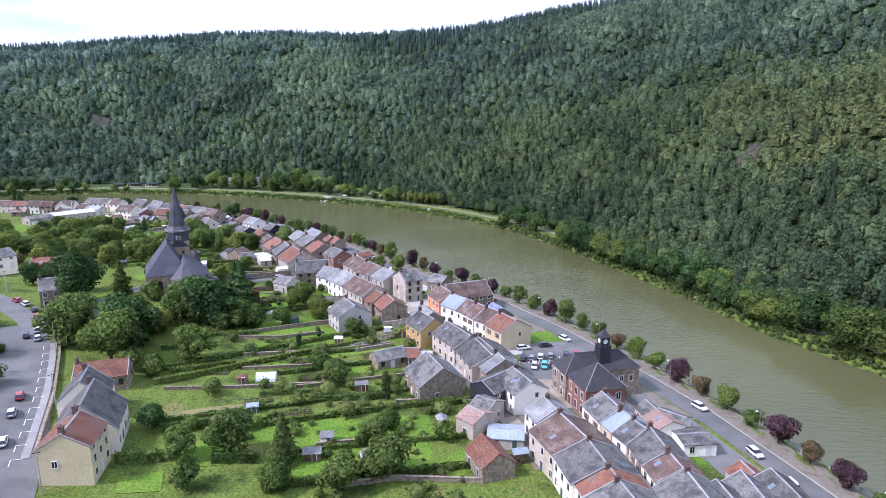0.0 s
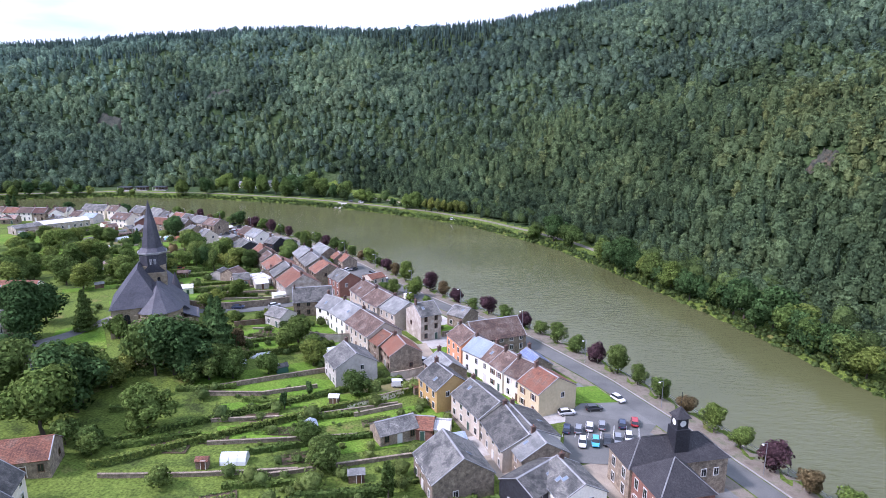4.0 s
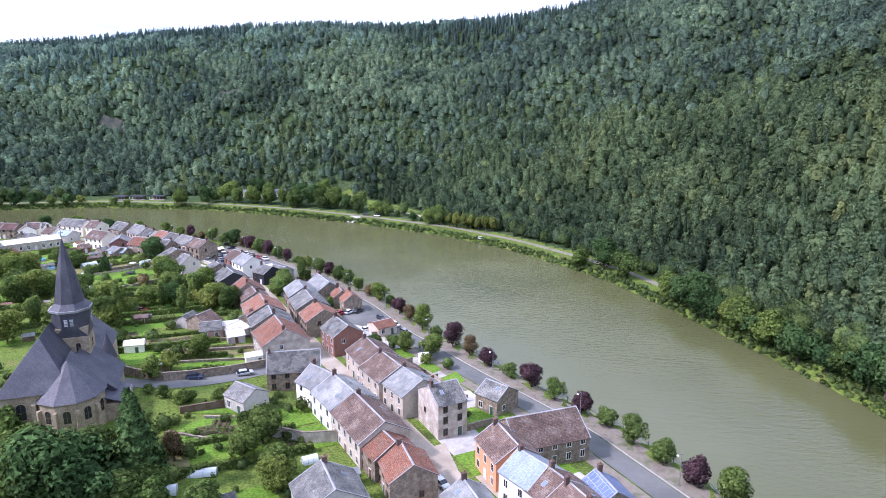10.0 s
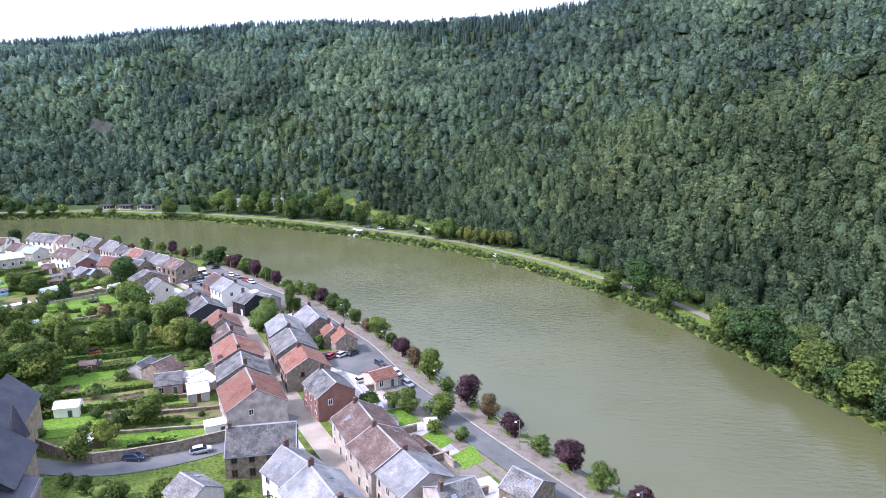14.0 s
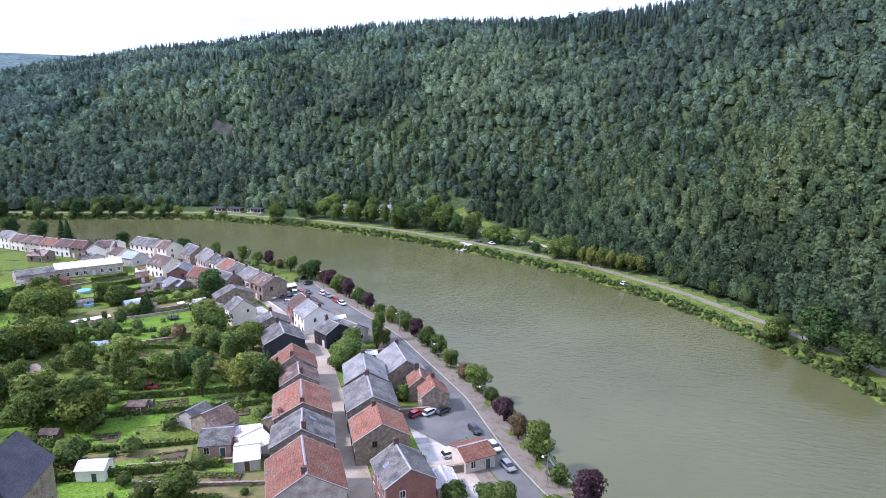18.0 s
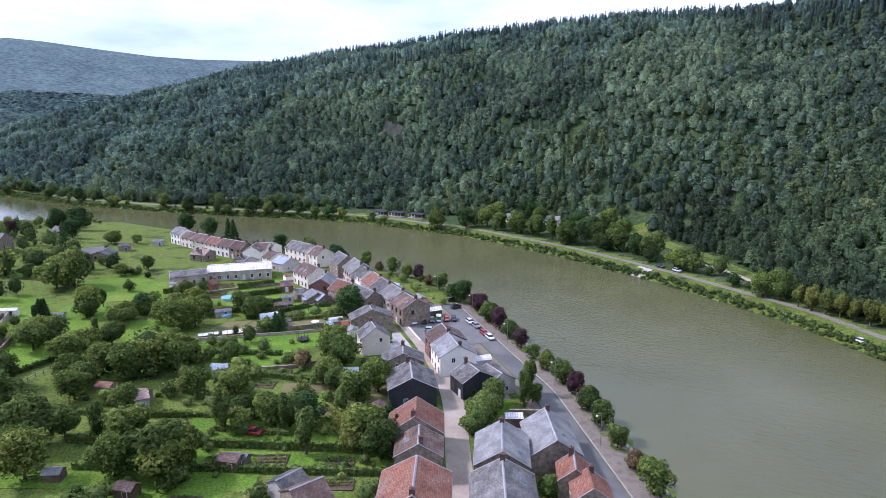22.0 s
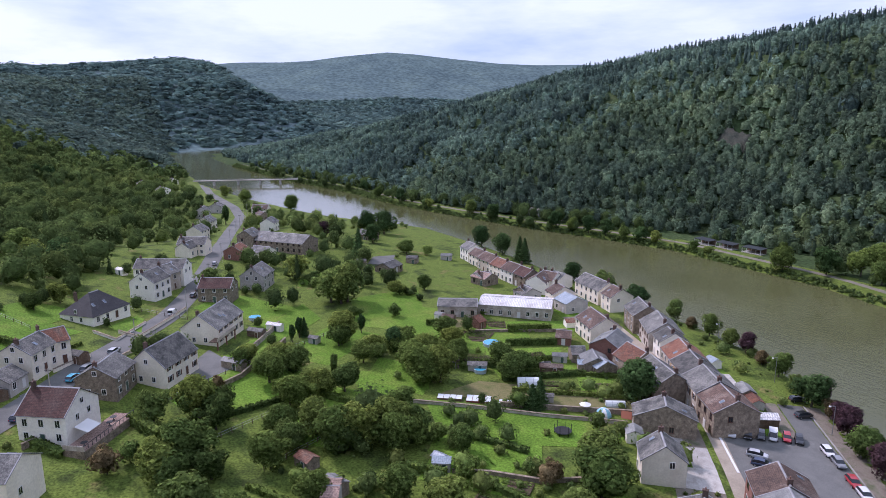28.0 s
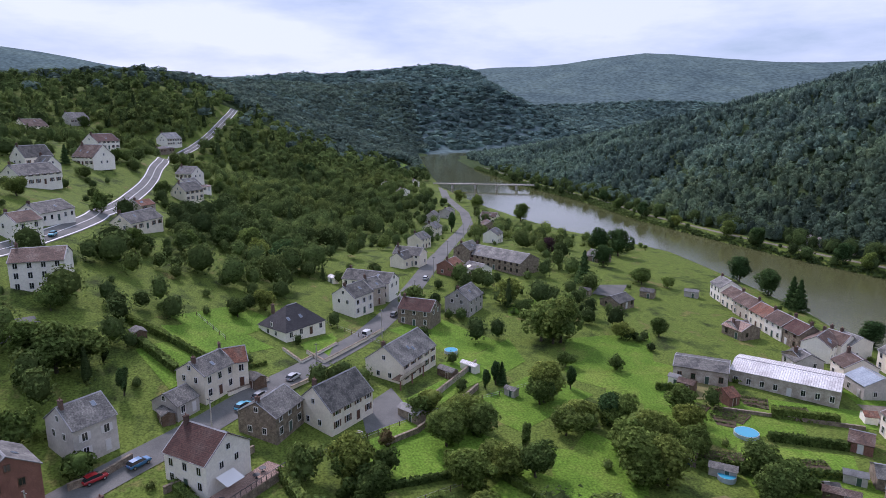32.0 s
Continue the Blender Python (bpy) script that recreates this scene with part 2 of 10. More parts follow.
WALL = {
    "white": surface("white_render_wall", [(0.76, 0.715, 0.61), (0.86, 0.82, 0.72)], 0.8, 0.9, fine=(9, 0.08), per_thing=0.08),
    "cream": surface("cream_render_wall", [(0.66, 0.595, 0.465), (0.8, 0.73, 0.6)], 0.8, 0.9, fine=(9, 0.08), per_thing=0.1),
    "beige": surface("beige_render_wall", [(0.34, 0.29, 0.23), (0.45, 0.39, 0.31), (0.5, 0.44, 0.36)], 0.9, 0.9, fine=(9, 0.12), per_thing=0.12),
    "yellow": surface("pale_yellow_render_wall", [(0.55, 0.45, 0.27), (0.63, 0.53, 0.34)], 0.6, 0.9, fine=(9, 0.08), per_thing=0.05),
    "ochre": surface("ochre_render_wall", [(0.42, 0.27, 0.10), (0.5, 0.34, 0.14)], 0.7, 0.9, fine=(9, 0.1), per_thing=0.05),
    "orange": surface("orange_render_wall", [(0.6, 0.26, 0.13), (0.68, 0.33, 0.18)], 0.7, 0.9, fine=(9, 0.08), per_thing=0.03),
    "pink": surface("dull_pink_brick_wall", [(0.32, 0.19, 0.16), (0.4, 0.26, 0.22)], 0.7, 0.9, fine=(9, 0.1), per_thing=0.05),
    "grey": surface("grey_render_wall", [(0.32, 0.3, 0.265), (0.43, 0.4, 0.355), (0.5, 0.47, 0.42)], 0.7, 0.9, fine=(9, 0.1), per_thing=0.15),
    "rough": surface("patched_rough_render_wall", [(0.28, 0.235, 0.19), (0.4, 0.35, 0.29), (0.54, 0.49, 0.42)], 1.6, 0.95, fine=(12, 0.2), per_thing=0.1),
    "stone": surface("rubble_stone_wall", [(0.13, 0.105, 0.08), (0.23, 0.185, 0.135), (0.34, 0.28, 0.2)], 3.2, 0.95, fine=(9, 0.4), bump=0.7, per_thing=0.15),
    "churchstone": surface("warm_limestone_wall", [(0.25, 0.2, 0.13), (0.36, 0.29, 0.19), (0.43, 0.37, 0.27)], 2.0, 0.95, fine=(12, 0.3), bump=0.6, lines=(0.6, 0.32, 0.75, 0.02), per_thing=0.05),
    "brick": surface("red_brick_wall", [(0.19, 0.092, 0.066), (0.25, 0.125, 0.092)], 1.5, 0.9, fine=(10, 0.25), lines=BRICK, per_thing=0.1),
    "black": surface("black_slate_cladding", [(0.025, 0.026, 0.032), (0.04, 0.041, 0.048)], 1.0, 0.6, fine=(9, 0.42), lines=SLATE, per_thing=0.1),
}
M_TRIM = surface("pale_dressed_stone", [(0.5, 0.47, 0.42), (0.6, 0.57, 0.52)], 2, 0.85, fine=(8, 0.1))
M_RIDGE = surface("zinc_ridge_capping", [(0.2, 0.2, 0.2), (0.34, 0.34, 0.34)], 1, 0.6, fine=(6, 0.1))
M_CHIMNEY = surface("brick_chimney", [(0.09, 0.06, 0.048), (0.15, 0.095, 0.074)], 3, 0.95, fine=(8, 0.3))
M_POT = surface("clay_chimney_pot", [(0.18, 0.095, 0.065), (0.25, 0.13, 0.09)], 3, 0.9)
M_FRAME = gloss("white_painted_joinery", (0.68, 0.67, 0.64), 0.5)
M_DARKFRAME = gloss("brown_stained_joinery", (0.11, 0.055, 0.035), 0.55)
M_PANE = gloss("dark_window_glass", (0.02, 0.024, 0.028), 0.06, 0.0, 0.6)
M_SKYPANE = gloss("skylight_glass", (0.16, 0.2, 0.24), 0.05, 0.0, 0.9)
M_DOOR = [gloss("brown_door_paint", (0.10, 0.045, 0.025), 0.5), gloss("green_door_paint", (0.04, 0.08, 0.06), 0.5), gloss("white_door_paint", (0.6, 0.59, 0.57), 0.5), gloss("red_brown_garage_paint", (0.25, 0.06, 0.04), 0.5)]
M_SHUTTER = [gloss("white_shutter_paint", (0.62, 0.61, 0.58), 0.6), gloss("brown_shutter_paint", (0.13, 0.07, 0.04), 0.6), gloss("blue_grey_shutter_paint", (0.2, 0.27, 0.32), 0.6)]
M_GUTTER = gloss("grey_gutter_metal", (0.3, 0.31, 0.32), 0.45, 0.6)
M_ASPHALT = surface("worn_asphalt", [(0.1, 0.102, 0.094), (0.132, 0.133, 0.122), (0.158, 0.158, 0.143)], 0.4, 0.9, fine=(30, 0.12), bump=0.15, space="World")
M_LANE = surface("pale_dusty_lane", [(0.24, 0.2, 0.15), (0.31, 0.265, 0.2), (0.36, 0.315, 0.25)], 0.5, 0.95, fine=(25, 0.15), bump=0.2, space="World")
M_PAVE = surface("gravelly_pavement", [(0.12, 0.1, 0.075), (0.18, 0.155, 0.12), (0.09, 0.1, 0.05)], 0.9, 0.95, fine=(20, 0.2), space="World")
M_TOWPATH = surface("dusty_gravel_path", [(0.15, 0.135, 0.1), (0.21, 0.19, 0.145), (0.12, 0.125, 0.07)], 0.6, 0.95, fine=(25, 0.15), bump=0.2, space="World")
M_KERB = surface("concrete_kerb", [(0.24, 0.235, 0.22), (0.32, 0.31, 0.29)], 1, 0.9)
M_LINE = gloss("white_road_paint", (0.68, 0.68, 0.66), 0.7)
M_CONCRETE = surface("stained_concrete", [(0.27, 0.25, 0.22), (0.38, 0.36, 0.32), (0.44, 0.42, 0.38)], 1.2, 0.92, fine=(14, 0.18))
M_GRASS = surface("meadow_grass", [(0.036, 0.05, 0.014), (0.07, 0.102, 0.02), (0.11, 0.15, 0.027), (0.086, 0.126, 0.022), (0.15, 0.14, 0.046)], 0.3, 0.95, fine=(20, 0.48), bump=0.6, space="World", spec=0.1)
M_LAWN = surface("mown_lawn", [(0.082, 0.155, 0.018), (0.11, 0.2, 0.022), (0.15, 0.21, 0.034)], 0.3, 0.95, fine=(20, 0.4), bump=0.5, space="World", spec=0.1)
M_HAY = surface("dry_mown_grass", [(0.13, 0.135, 0.05), (0.19, 0.17, 0.075), (0.1, 0.125, 0.035)], 0.5, 0.95, fine=(20, 0.2), bump=0.3, space="World", spec=0.1)
M_SOIL = surface("dug_garden_soil", [(0.07, 0.05, 0.033), (0.11, 0.08, 0.055), (0.07, 0.085, 0.03)], 1.6, 0.95, fine=(14, 0.35), bump=0.8, space="World", spec=0.1)
M_FLOOR = surface("forest_undergrowth", [(0.03, 0.05, 0.02), (0.045, 0.07, 0.026), (0.06, 0.08, 0.035)], 0.1, 1.0, fine=(16, 0.4), bump=0.5, space="World", spec=0.05)
M_WOOD = surface("weathered_boards", [(0.1, 0.065, 0.04), (0.16, 0.105, 0.065), (0.2, 0.16, 0.12)], 1.5, 0.9, lines=(8, 0.16, 0.55, 0.02))
M_BARK = surface("tree_bark", [(0.05, 0.04, 0.03), (0.09, 0.075, 0.055)], 4, 0.95, bump=0.6)
M_IRON = gloss("dark_painted_iron", (0.03, 0.034, 0.036), 0.5, 0.4)
M_LEAF = leaf_surface("green_leaves", [(0.075, 0.115, 0.034), (0.105, 0.16, 0.042), (0.155, 0.215, 0.05), (0.125, 0.18, 0.05), (0.205, 0.25, 0.055)])
M_LEAF_LIGHT = leaf_surface("fresh_light_leaves", [(0.112, 0.172, 0.045), (0.142, 0.2, 0.055)])
M_LEAF_DARK = leaf_surface("dark_conifer_needles", [(0.042, 0.08, 0.028), (0.058, 0.104, 0.034), (0.074, 0.126, 0.042)], 0.2)
M_LEAF_PURPLE = leaf_surface("purple_plum_leaves", [(0.07, 0.04, 0.047), (0.098, 0.058, 0.062)], 0.25)
M_LEAF_RUST = leaf_surface("rusty_leaves", [(0.185, 0.14, 0.075), (0.16, 0.125, 0.06)])
M_LEAF_YELLOW = leaf_surface("yellow_green_leaves", [(0.19, 0.215, 0.05), (0.155, 0.19, 0.05)])
# distance haze painted on the far land as a bluish base colour
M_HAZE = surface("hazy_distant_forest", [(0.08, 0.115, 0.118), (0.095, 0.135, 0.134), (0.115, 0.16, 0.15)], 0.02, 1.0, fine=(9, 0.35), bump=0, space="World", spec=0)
# mid-hill leaves: a little haze put into the colour, lighter and bluer
M_WOODS = leaf_surface("lightly_hazed_canopy", [(0.055, 0.083, 0.061), (0.082, 0.122, 0.083), (0.117, 0.171, 0.105), (0.156, 0.222, 0.127), (0.205, 0.270, 0.144)], 0.4, tint=True)
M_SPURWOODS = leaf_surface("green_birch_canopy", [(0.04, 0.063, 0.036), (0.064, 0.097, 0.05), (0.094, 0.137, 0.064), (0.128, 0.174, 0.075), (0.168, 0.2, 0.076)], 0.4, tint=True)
# far hill leaves: air haze put into the colour as pale blue-green
M_FARHILL = leaf_surface("hazed_far_hill_canopy", [(0.071, 0.111, 0.095), (0.107, 0.163, 0.129), (0.152, 0.228, 0.163), (0.204, 0.296, 0.198)], 0.4, tint=True)
# haze of the hills past the bend, mixed into the leaf colour
M_FARWOODS = leaf_surface("hazed_bend_canopy", [(0.069, 0.102, 0.086), (0.103, 0.150, 0.118), (0.148, 0.209, 0.149)], 0.35, tint=True)
# ridge leaves tinted blue to carry the haze of long distance
M_RIDGEWOODS = leaf_surface("hazed_ridge_canopy", [(0.073, 0.116, 0.111), (0.109, 0.170, 0.152), (0.155, 0.238, 0.192)], 0.35, tint=True)
M_GREENWOODS = leaf_surface("dense_green_canopy", [(0.052, 0.08, 0.03), (0.085, 0.125, 0.041), (0.125, 0.175, 0.053), (0.17, 0.215, 0.06), (0.22, 0.245, 0.066)], 0.45, tint=True)

# ---- the lie of the land ----
NEAR_BANK = [(140, -400), (105, 0), (90, 90), (75, 144), (62, 176), (48, 206), (28, 239), (2, 269), (-22, 299), (-37, 323), (-69, 361), (-99, 387),
             (-129, 413), (-165, 431), (-200, 437), (-265, 440), (-335, 445), (-395, 445), (-424, 434), (-470, 410), (-511, 398), (-600, 380),
             (-745, 366), (-900, 375), (-1050, 385), (-1290, 400), (-1400, 470), (-1440, 600), (-1440, 900), (-1440, 1600)]
FAR_BANK = [(200, -400), (165, 0), (145, 110), (126, 169), (108, 205), (98, 240), (82, 285), (62, 335), (47, 368), (30, 393), (4, 425), (-32, 457),
            (-84, 486), (-137, 510), (-204, 529), (-285, 533), (-330, 522), (-385, 505), (-450, 490), (-520, 478), (-610, 475), (-749, 455),
            (-971, 445), (-1150, 450), (-1250, 472), (-1310, 540), (-1330, 900), (-1330, 1600)]


def line_distance(x, y, line):
    """Signed distance to a polyline, positive on the left of its direction, and the place along it."""
    best = np.full(np.shape(x), 1e18)
    sign = np.ones(np.shape(x))
    for (ax, ay), (bx, by) in zip(line, line[1:]):
        ex, ey = bx - ax, by - ay
        k = np.clip(((x - ax) * ex + (y - ay) * ey) / (ex * ex + ey * ey), 0, 1)
        qx, qy = x - ax - k * ex, y - ay - k * ey
        d = qx * qx + qy * qy
        closer = d < best
        best = np.where(closer, d, best)
        sign = np.where(closer, np.where(ex * qy - ey * qx >= 0, 1.0, -1.0), sign)
    return np.sqrt(best) * sign


def wave(x, y, size, seed):
    """Smooth rolling variation between -1 and 1."""
    a = np.sin(x / size * 1.3 + seed * 1.7) * np.cos(y / size * 1.1 - seed * 2.3)
    b = np.sin((x + y) / size * 2.1 + seed) * np.cos((x - y) / size * 1.7 + seed * 0.7)
    c = np.sin(x / size * 4.3 - seed) * np.sin(y / size * 3.9 + seed * 3.1)
    return 0.5 * a + 0.3 * b + 0.2 * c


def soft_cap(z, cap, width):
    return cap - width * np.log1p(np.exp(np.clip((cap - z) / width, -40, 40))) + 0 * z


def hill_cap(x):
    """Height of the plateau behind the wooded hill."""
    return np.interp(x, [-1500, -1350, -1150, -925, -686, -480, -385, -310, -210, -125, -50, 10, 60, 150, 300], [10, 12, 28, 62, 124, 134, 141, 150, 153, 148, 151, 152, 157, 174, 192])


def hill_slope(x):
    """The hill is steep across from the village and gentle upstream."""
    return np.interp(x, [-1200, -1020, -686, -500, -390], [0.2, 0.24, 0.38, 0.47, 0.56])


def ground(x, y):
    """Height of the land at x, y; the river is at 0."""
    x, y = np.asarray(x, float), np.asarray(y, float)
    dn = line_distance(x, y, NEAR_BANK)
    df = -line_distance(x, y, FAR_BANK)
    # village side: quay, gardens, church terrace, slope behind
    shelf = np.interp(dn, [0, 1.5, 4, 45, 90, 130, 160, 190, 240, 270, 350, 500, 700, 1000, 3000], [-0.6, 2.6, 3.2, 4.4, 6.2, 7.6, 10.6, 15, 30, 40, 65, 92, 100, 112, 150])
    wild = np.interp(dn, [0, 4, 20, 120, 330, 700, 2500], [-0.6, 2.0, 3.0, 40, 138, 218, 285])
    turn = np.degrees(np.arctan2(x + 100, y - 280))
    wild = wild * (1 - 0.17 * np.exp(-((turn + 93) / 6) ** 2)) * np.interp(y, [-400, -150, 150, 640, 880], [0.5, 0.6, 1.0, 1.0, 0.25])
    mix = np.clip((-620 - x) / 260, 0, 1)
    mix = mix * mix * (3 - 2 * mix)
    near = shelf * (1 - mix) + wild * mix
    near = near + 3.0 * np.exp(-((x + 98) ** 2 + (y - 212) ** 2) / 2 / 38 ** 2) + 4.5 * np.exp(-((x + 355) ** 2 + (y - 335) ** 2) / 2 / 55 ** 2)
    near = near + np.clip((dn - 230) / 400, 0, 1) * 14 * wave(x, y, 160, 3)
    near = near + 18 * np.exp(-((x + 515) / 100) ** 2 - ((y - 145) / 65) ** 2)
    # wooded hill across the river
    strip = 26 + 30 * np.exp(-((x + 95) ** 2 + (y - 540) ** 2) / 2 / 50 ** 2) + 14 * np.exp(-((x + 275) ** 2 + (y - 560) ** 2) / 2 / 60 ** 2) + 24 * np.exp(-((x + 158) ** 2 + (y - 562) ** 2) / 2 / 42 ** 2)
    flat = np.interp(df, [0, 1.5, 5, 30, 200], [-0.6, 1.0, 2.6, 4.2, 6.0])
    cap = hill_cap(x)
    rise = hill_slope(x) * np.clip(df - strip, 0, None)
    rise = rise * (1 - (0.08 + 0.28 * np.clip((340 - df) / 150, 0, 1)) * np.exp(-((x + 20 + 0.12 * (y - 600)) / 55) ** 2)) * (1 + 0.10 * wave(x, y, 120, 1))
    calm = np.clip((cap - rise) / 70, 0.3, 1) * np.clip((df - strip) / 90, 0, 1)
    rise = rise + calm * (11 * wave(x, y, 42, 2) + 16 * wave(x, y, 105, 7))
    hill = flat + soft_cap(rise, cap, 16) * np.clip((df - strip) / 8, 0, 1)
    hill = hill + np.clip((df - 900) / 2500, 0, 1) * 120
    z = np.where(dn > 0, near, np.where(df > 0, hill, -0.6 - 0.25 * np.minimum(np.minimum(-dn, -df), 10)))
    # long ridges far beyond
    far = np.hypot(x + 100, y - 280)
    crest = np.interp(-turn, [20, 48, 55, 58, 65, 69, 72, 78, 84, 92, 100, 103, 109, 112, 116, 125], [295, 300, 308, 330, 362, 350, 328, 312, 270, 235, 240, 240, 292, 322, 350, 360])
    ridge = crest * np.exp(-((far - 3700) / 1000) ** 2) * (1 + 0.05 * wave(x, y, 900, 5))
    return np.where((dn > 0) | (df > 0), np.maximum(z, z * 0.25 + ridge), z)

# ---- mesh helpers ----


class Shape:
    """Gathers corners and faces of one part."""

    def __init__(self):
        self.v, self.f = [], []

    def face(self, *pts):
        k = len(self.v)
        self.v += [tuple(p) for p in pts]
        self.f.append(tuple(range(k, k + len(pts))))
        return self

    def box(self, x0, y0, z0, x1, y1, z1):
        k = len(self.v)
        self.v += [(x0, y0, z0), (x1, y0, z0), (x1, y1, z0), (x0, y1, z0), (x0, y0, z1), (x1, y0, z1), (x1, y1, z1), (x0, y1, z1)]
        self.f += [(k + a, k + b, k + c, k + d) for a, b, c, d in ((0, 3, 2, 1), (4, 5, 6, 7), (0, 1, 5, 4), (1, 2, 6, 5), (2, 3, 7, 6), (3, 0, 4, 7))]
        return self

    def prism(self, ring, z0, z1, top=1.0, at=(0, 0)):
        """An upright prism or frustum over a ring of x, y."""
        k, n = len(self.v), len(ring)
        self.v += [(x, y, z0) for x, y in ring] + [(at[0] + (x - at[0]) * top, at[1] + (y - at[1]) * top, z1) for x, y in ring]
        self.f += [(k + i, k + (i + 1) % n, k + n + (i + 1) % n, k + n + i) for i in range(n)]
        self.f += [tuple(k + i for i in reversed(range(n))), tuple(k + n + i for i in range(n))]
        return self

    def cone(self, ring, z0, tip):
        k, n = len(self.v), len(ring)
        self.v += [(x, y, z0) for x, y in ring] + [tip]
        self.f += [(k + i, k + (i + 1) % n, k + n) for i in range(n)] + [tuple(k + i for i in reversed(range(n)))]
        return self

    def slab(self, a, b, c, d, thick):
        """A plate with its upper face a, b, c, d."""
        n = (Vector(b) - Vector(a)).cross(Vector(d) - Vector(a)).normalized() * thick
        k = len(self.v)
        self.v += [tuple(p) for p in (a, b, c, d)] + [tuple(Vector(p) - n) for p in (a, b, c, d)]
        self.f += [(k + i, k + j, k + m, k + q) for i, j, m, q in ((0, 1, 2, 3), (7, 6, 5, 4), (0, 4, 5, 1), (1, 5, 6, 2), (2, 6, 7, 3), (3, 7, 4, 0))]
        return self

    def mesh(self, name, mat, smooth=False):
        me = bpy.data.meshes.new(name)
        me.from_pydata(self.v, [], self.f)
        me.materials.append(mat)
        uv = me.uv_layers.new(name="metres")
        for poly in me.polygons:
            nrm = poly.normal
            up = Vector((0, 0, 1)) if abs(nrm.z) < 0.98 else Vector((0, 1, 0))
            up = (up - nrm * up.dot(nrm)).normalized()
            side = up.cross(nrm)
            for li in poly.loop_indices:
                co = me.vertices[me.loops[li].vertex_index].co
                uv.data[li].uv = (co.dot(side), co.dot(up))
            poly.use_smooth = smooth
        return me


def circle(r, n, cx=0.0, cy=0.0, turn=0.0, ry=None):
    return [(cx + r * math.cos(turn + 2 * math.pi * i / n), cy + (ry or r) * math.sin(turn + 2 * math.pi * i / n)) for i in range(n)]


def part(name, shape, material, parent, label="", at=None):
    me = shape if isinstance(shape, bpy.types.Mesh) else shape.mesh(name, material)
    ob = new(name, me)
    ob.parent = parent
    if at is not None:
        ob.matrix_basis = at
    if label:
        ob["label"] = label
    return ob


def thing(name, m, label, category, group="", kind=""):
    ob = new(name)
    ob.empty_display_size = 0.5
    ob.matrix_basis = m
    return tagged(ob, label, category, group, kind)


def fast_mesh(name, verts, faces, mat, tint=None, smooth=None, way=None):
    """A large mesh from arrays; all faces have the same number of corners."""
    verts, faces = np.asarray(verts, np.float32), np.asarray(faces, np.int32)
    me = bpy.data.meshes.new(name)
    n, k = faces.shape
    me.vertices.add(len(verts))
    me.vertices.foreach_set("co", verts.ravel())
    me.loops.add(n * k)
    me.loops.foreach_set("vertex_index", faces.ravel())
    me.polygons.add(n)
    me.polygons.foreach_set("loop_start", np.arange(0, n * k, k, dtype=np.int32))
    me.polygons.foreach_set("loop_total", np.full(n, k, np.int32))
    me.update(calc_edges=True)
    if tint is not None:
        me.attributes.new("tint", "FLOAT", "POINT").data.foreach_set("value", np.asarray(tint, np.float32))
    if way is not None:
        me.attributes.new("way", "FLOAT_VECTOR", "POINT").data.foreach_set("vector", np.asarray(way, np.float32).ravel())
    if smooth is not None:
        flags = np.arange(n) < smooth if np.isscalar(smooth) else smooth
        me.polygons.foreach_set("use_smooth", flags)
    me.materials.append(mat)
    me.validate()
    return me


# ---- land and water ----
def spaced(lo, fine_lo, fine_hi, hi, step):
    out = list(np.arange(fine_lo, fine_hi + 0.1, step))
    s, p = step, fine_hi
    while p < hi:
        s *= 1.13
        p += s
        out.append(p)
    s, p = step, fine_lo
    while p > lo:
        s *= 1.13
        p -= s
        out.insert(0, p)
    return np.array(out)


GX, GY = spaced(-4800, -520, 140, 2500, 4.0), spaced(-1200, 60, 600, 4800, 4.0)
gx, gy = np.meshgrid(GX, GY)
GZ = ground(gx, gy)


def lie(x, y):
    """Height of the built sheet of land."""
    i = np.clip(np.searchsorted(GX, x) - 1, 0, len(GX) - 2)
    j = np.clip(np.searchsorted(GY, y) - 1, 0, len(GY) - 2)
    a, b = (x - GX[i]) / (GX[i + 1] - GX[i]), (y - GY[j]) / (GY[j + 1] - GY[j])
    return GZ[j, i] * (1 - a) * (1 - b) + GZ[j, i + 1] * a * (1 - b) + GZ[j + 1, i] * (1 - a) * b + GZ[j + 1, i + 1] * a * b


nx, ny = len(GX), len(GY)
idx = np.arange(nx * ny).reshape(ny, nx)
quads = np.stack([idx[:-1, :-1], idx[:-1, 1:], idx[1:, 1:], idx[1:, :-1]], -1).reshape(-1, 4)
land = new("ground", fast_mesh("ground", np.stack([gx, gy, GZ], -1).reshape(-1, 3), quads, M_GRASS))
land.data.materials.append(M_FLOOR)
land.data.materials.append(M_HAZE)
mid = np.stack([gx, gy], -1).reshape(-1, 2)[quads].mean(1)
woody = (-line_distance(mid[:, 0], mid[:, 1], FAR_BANK) > 15) | (line_distance(mid[:, 0], mid[:, 1], NEAR_BANK) > 430) | (mid[:, 0] < -860)
# land this far out takes the haze-painted surface
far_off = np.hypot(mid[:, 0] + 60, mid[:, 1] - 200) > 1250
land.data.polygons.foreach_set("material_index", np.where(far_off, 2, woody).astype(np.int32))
land.data.polygons.foreach_set("use_smooth", np.ones(len(quads), bool))
tagged(land, "grassy valley floor rising into wooded hills", "ground", kind="structure")


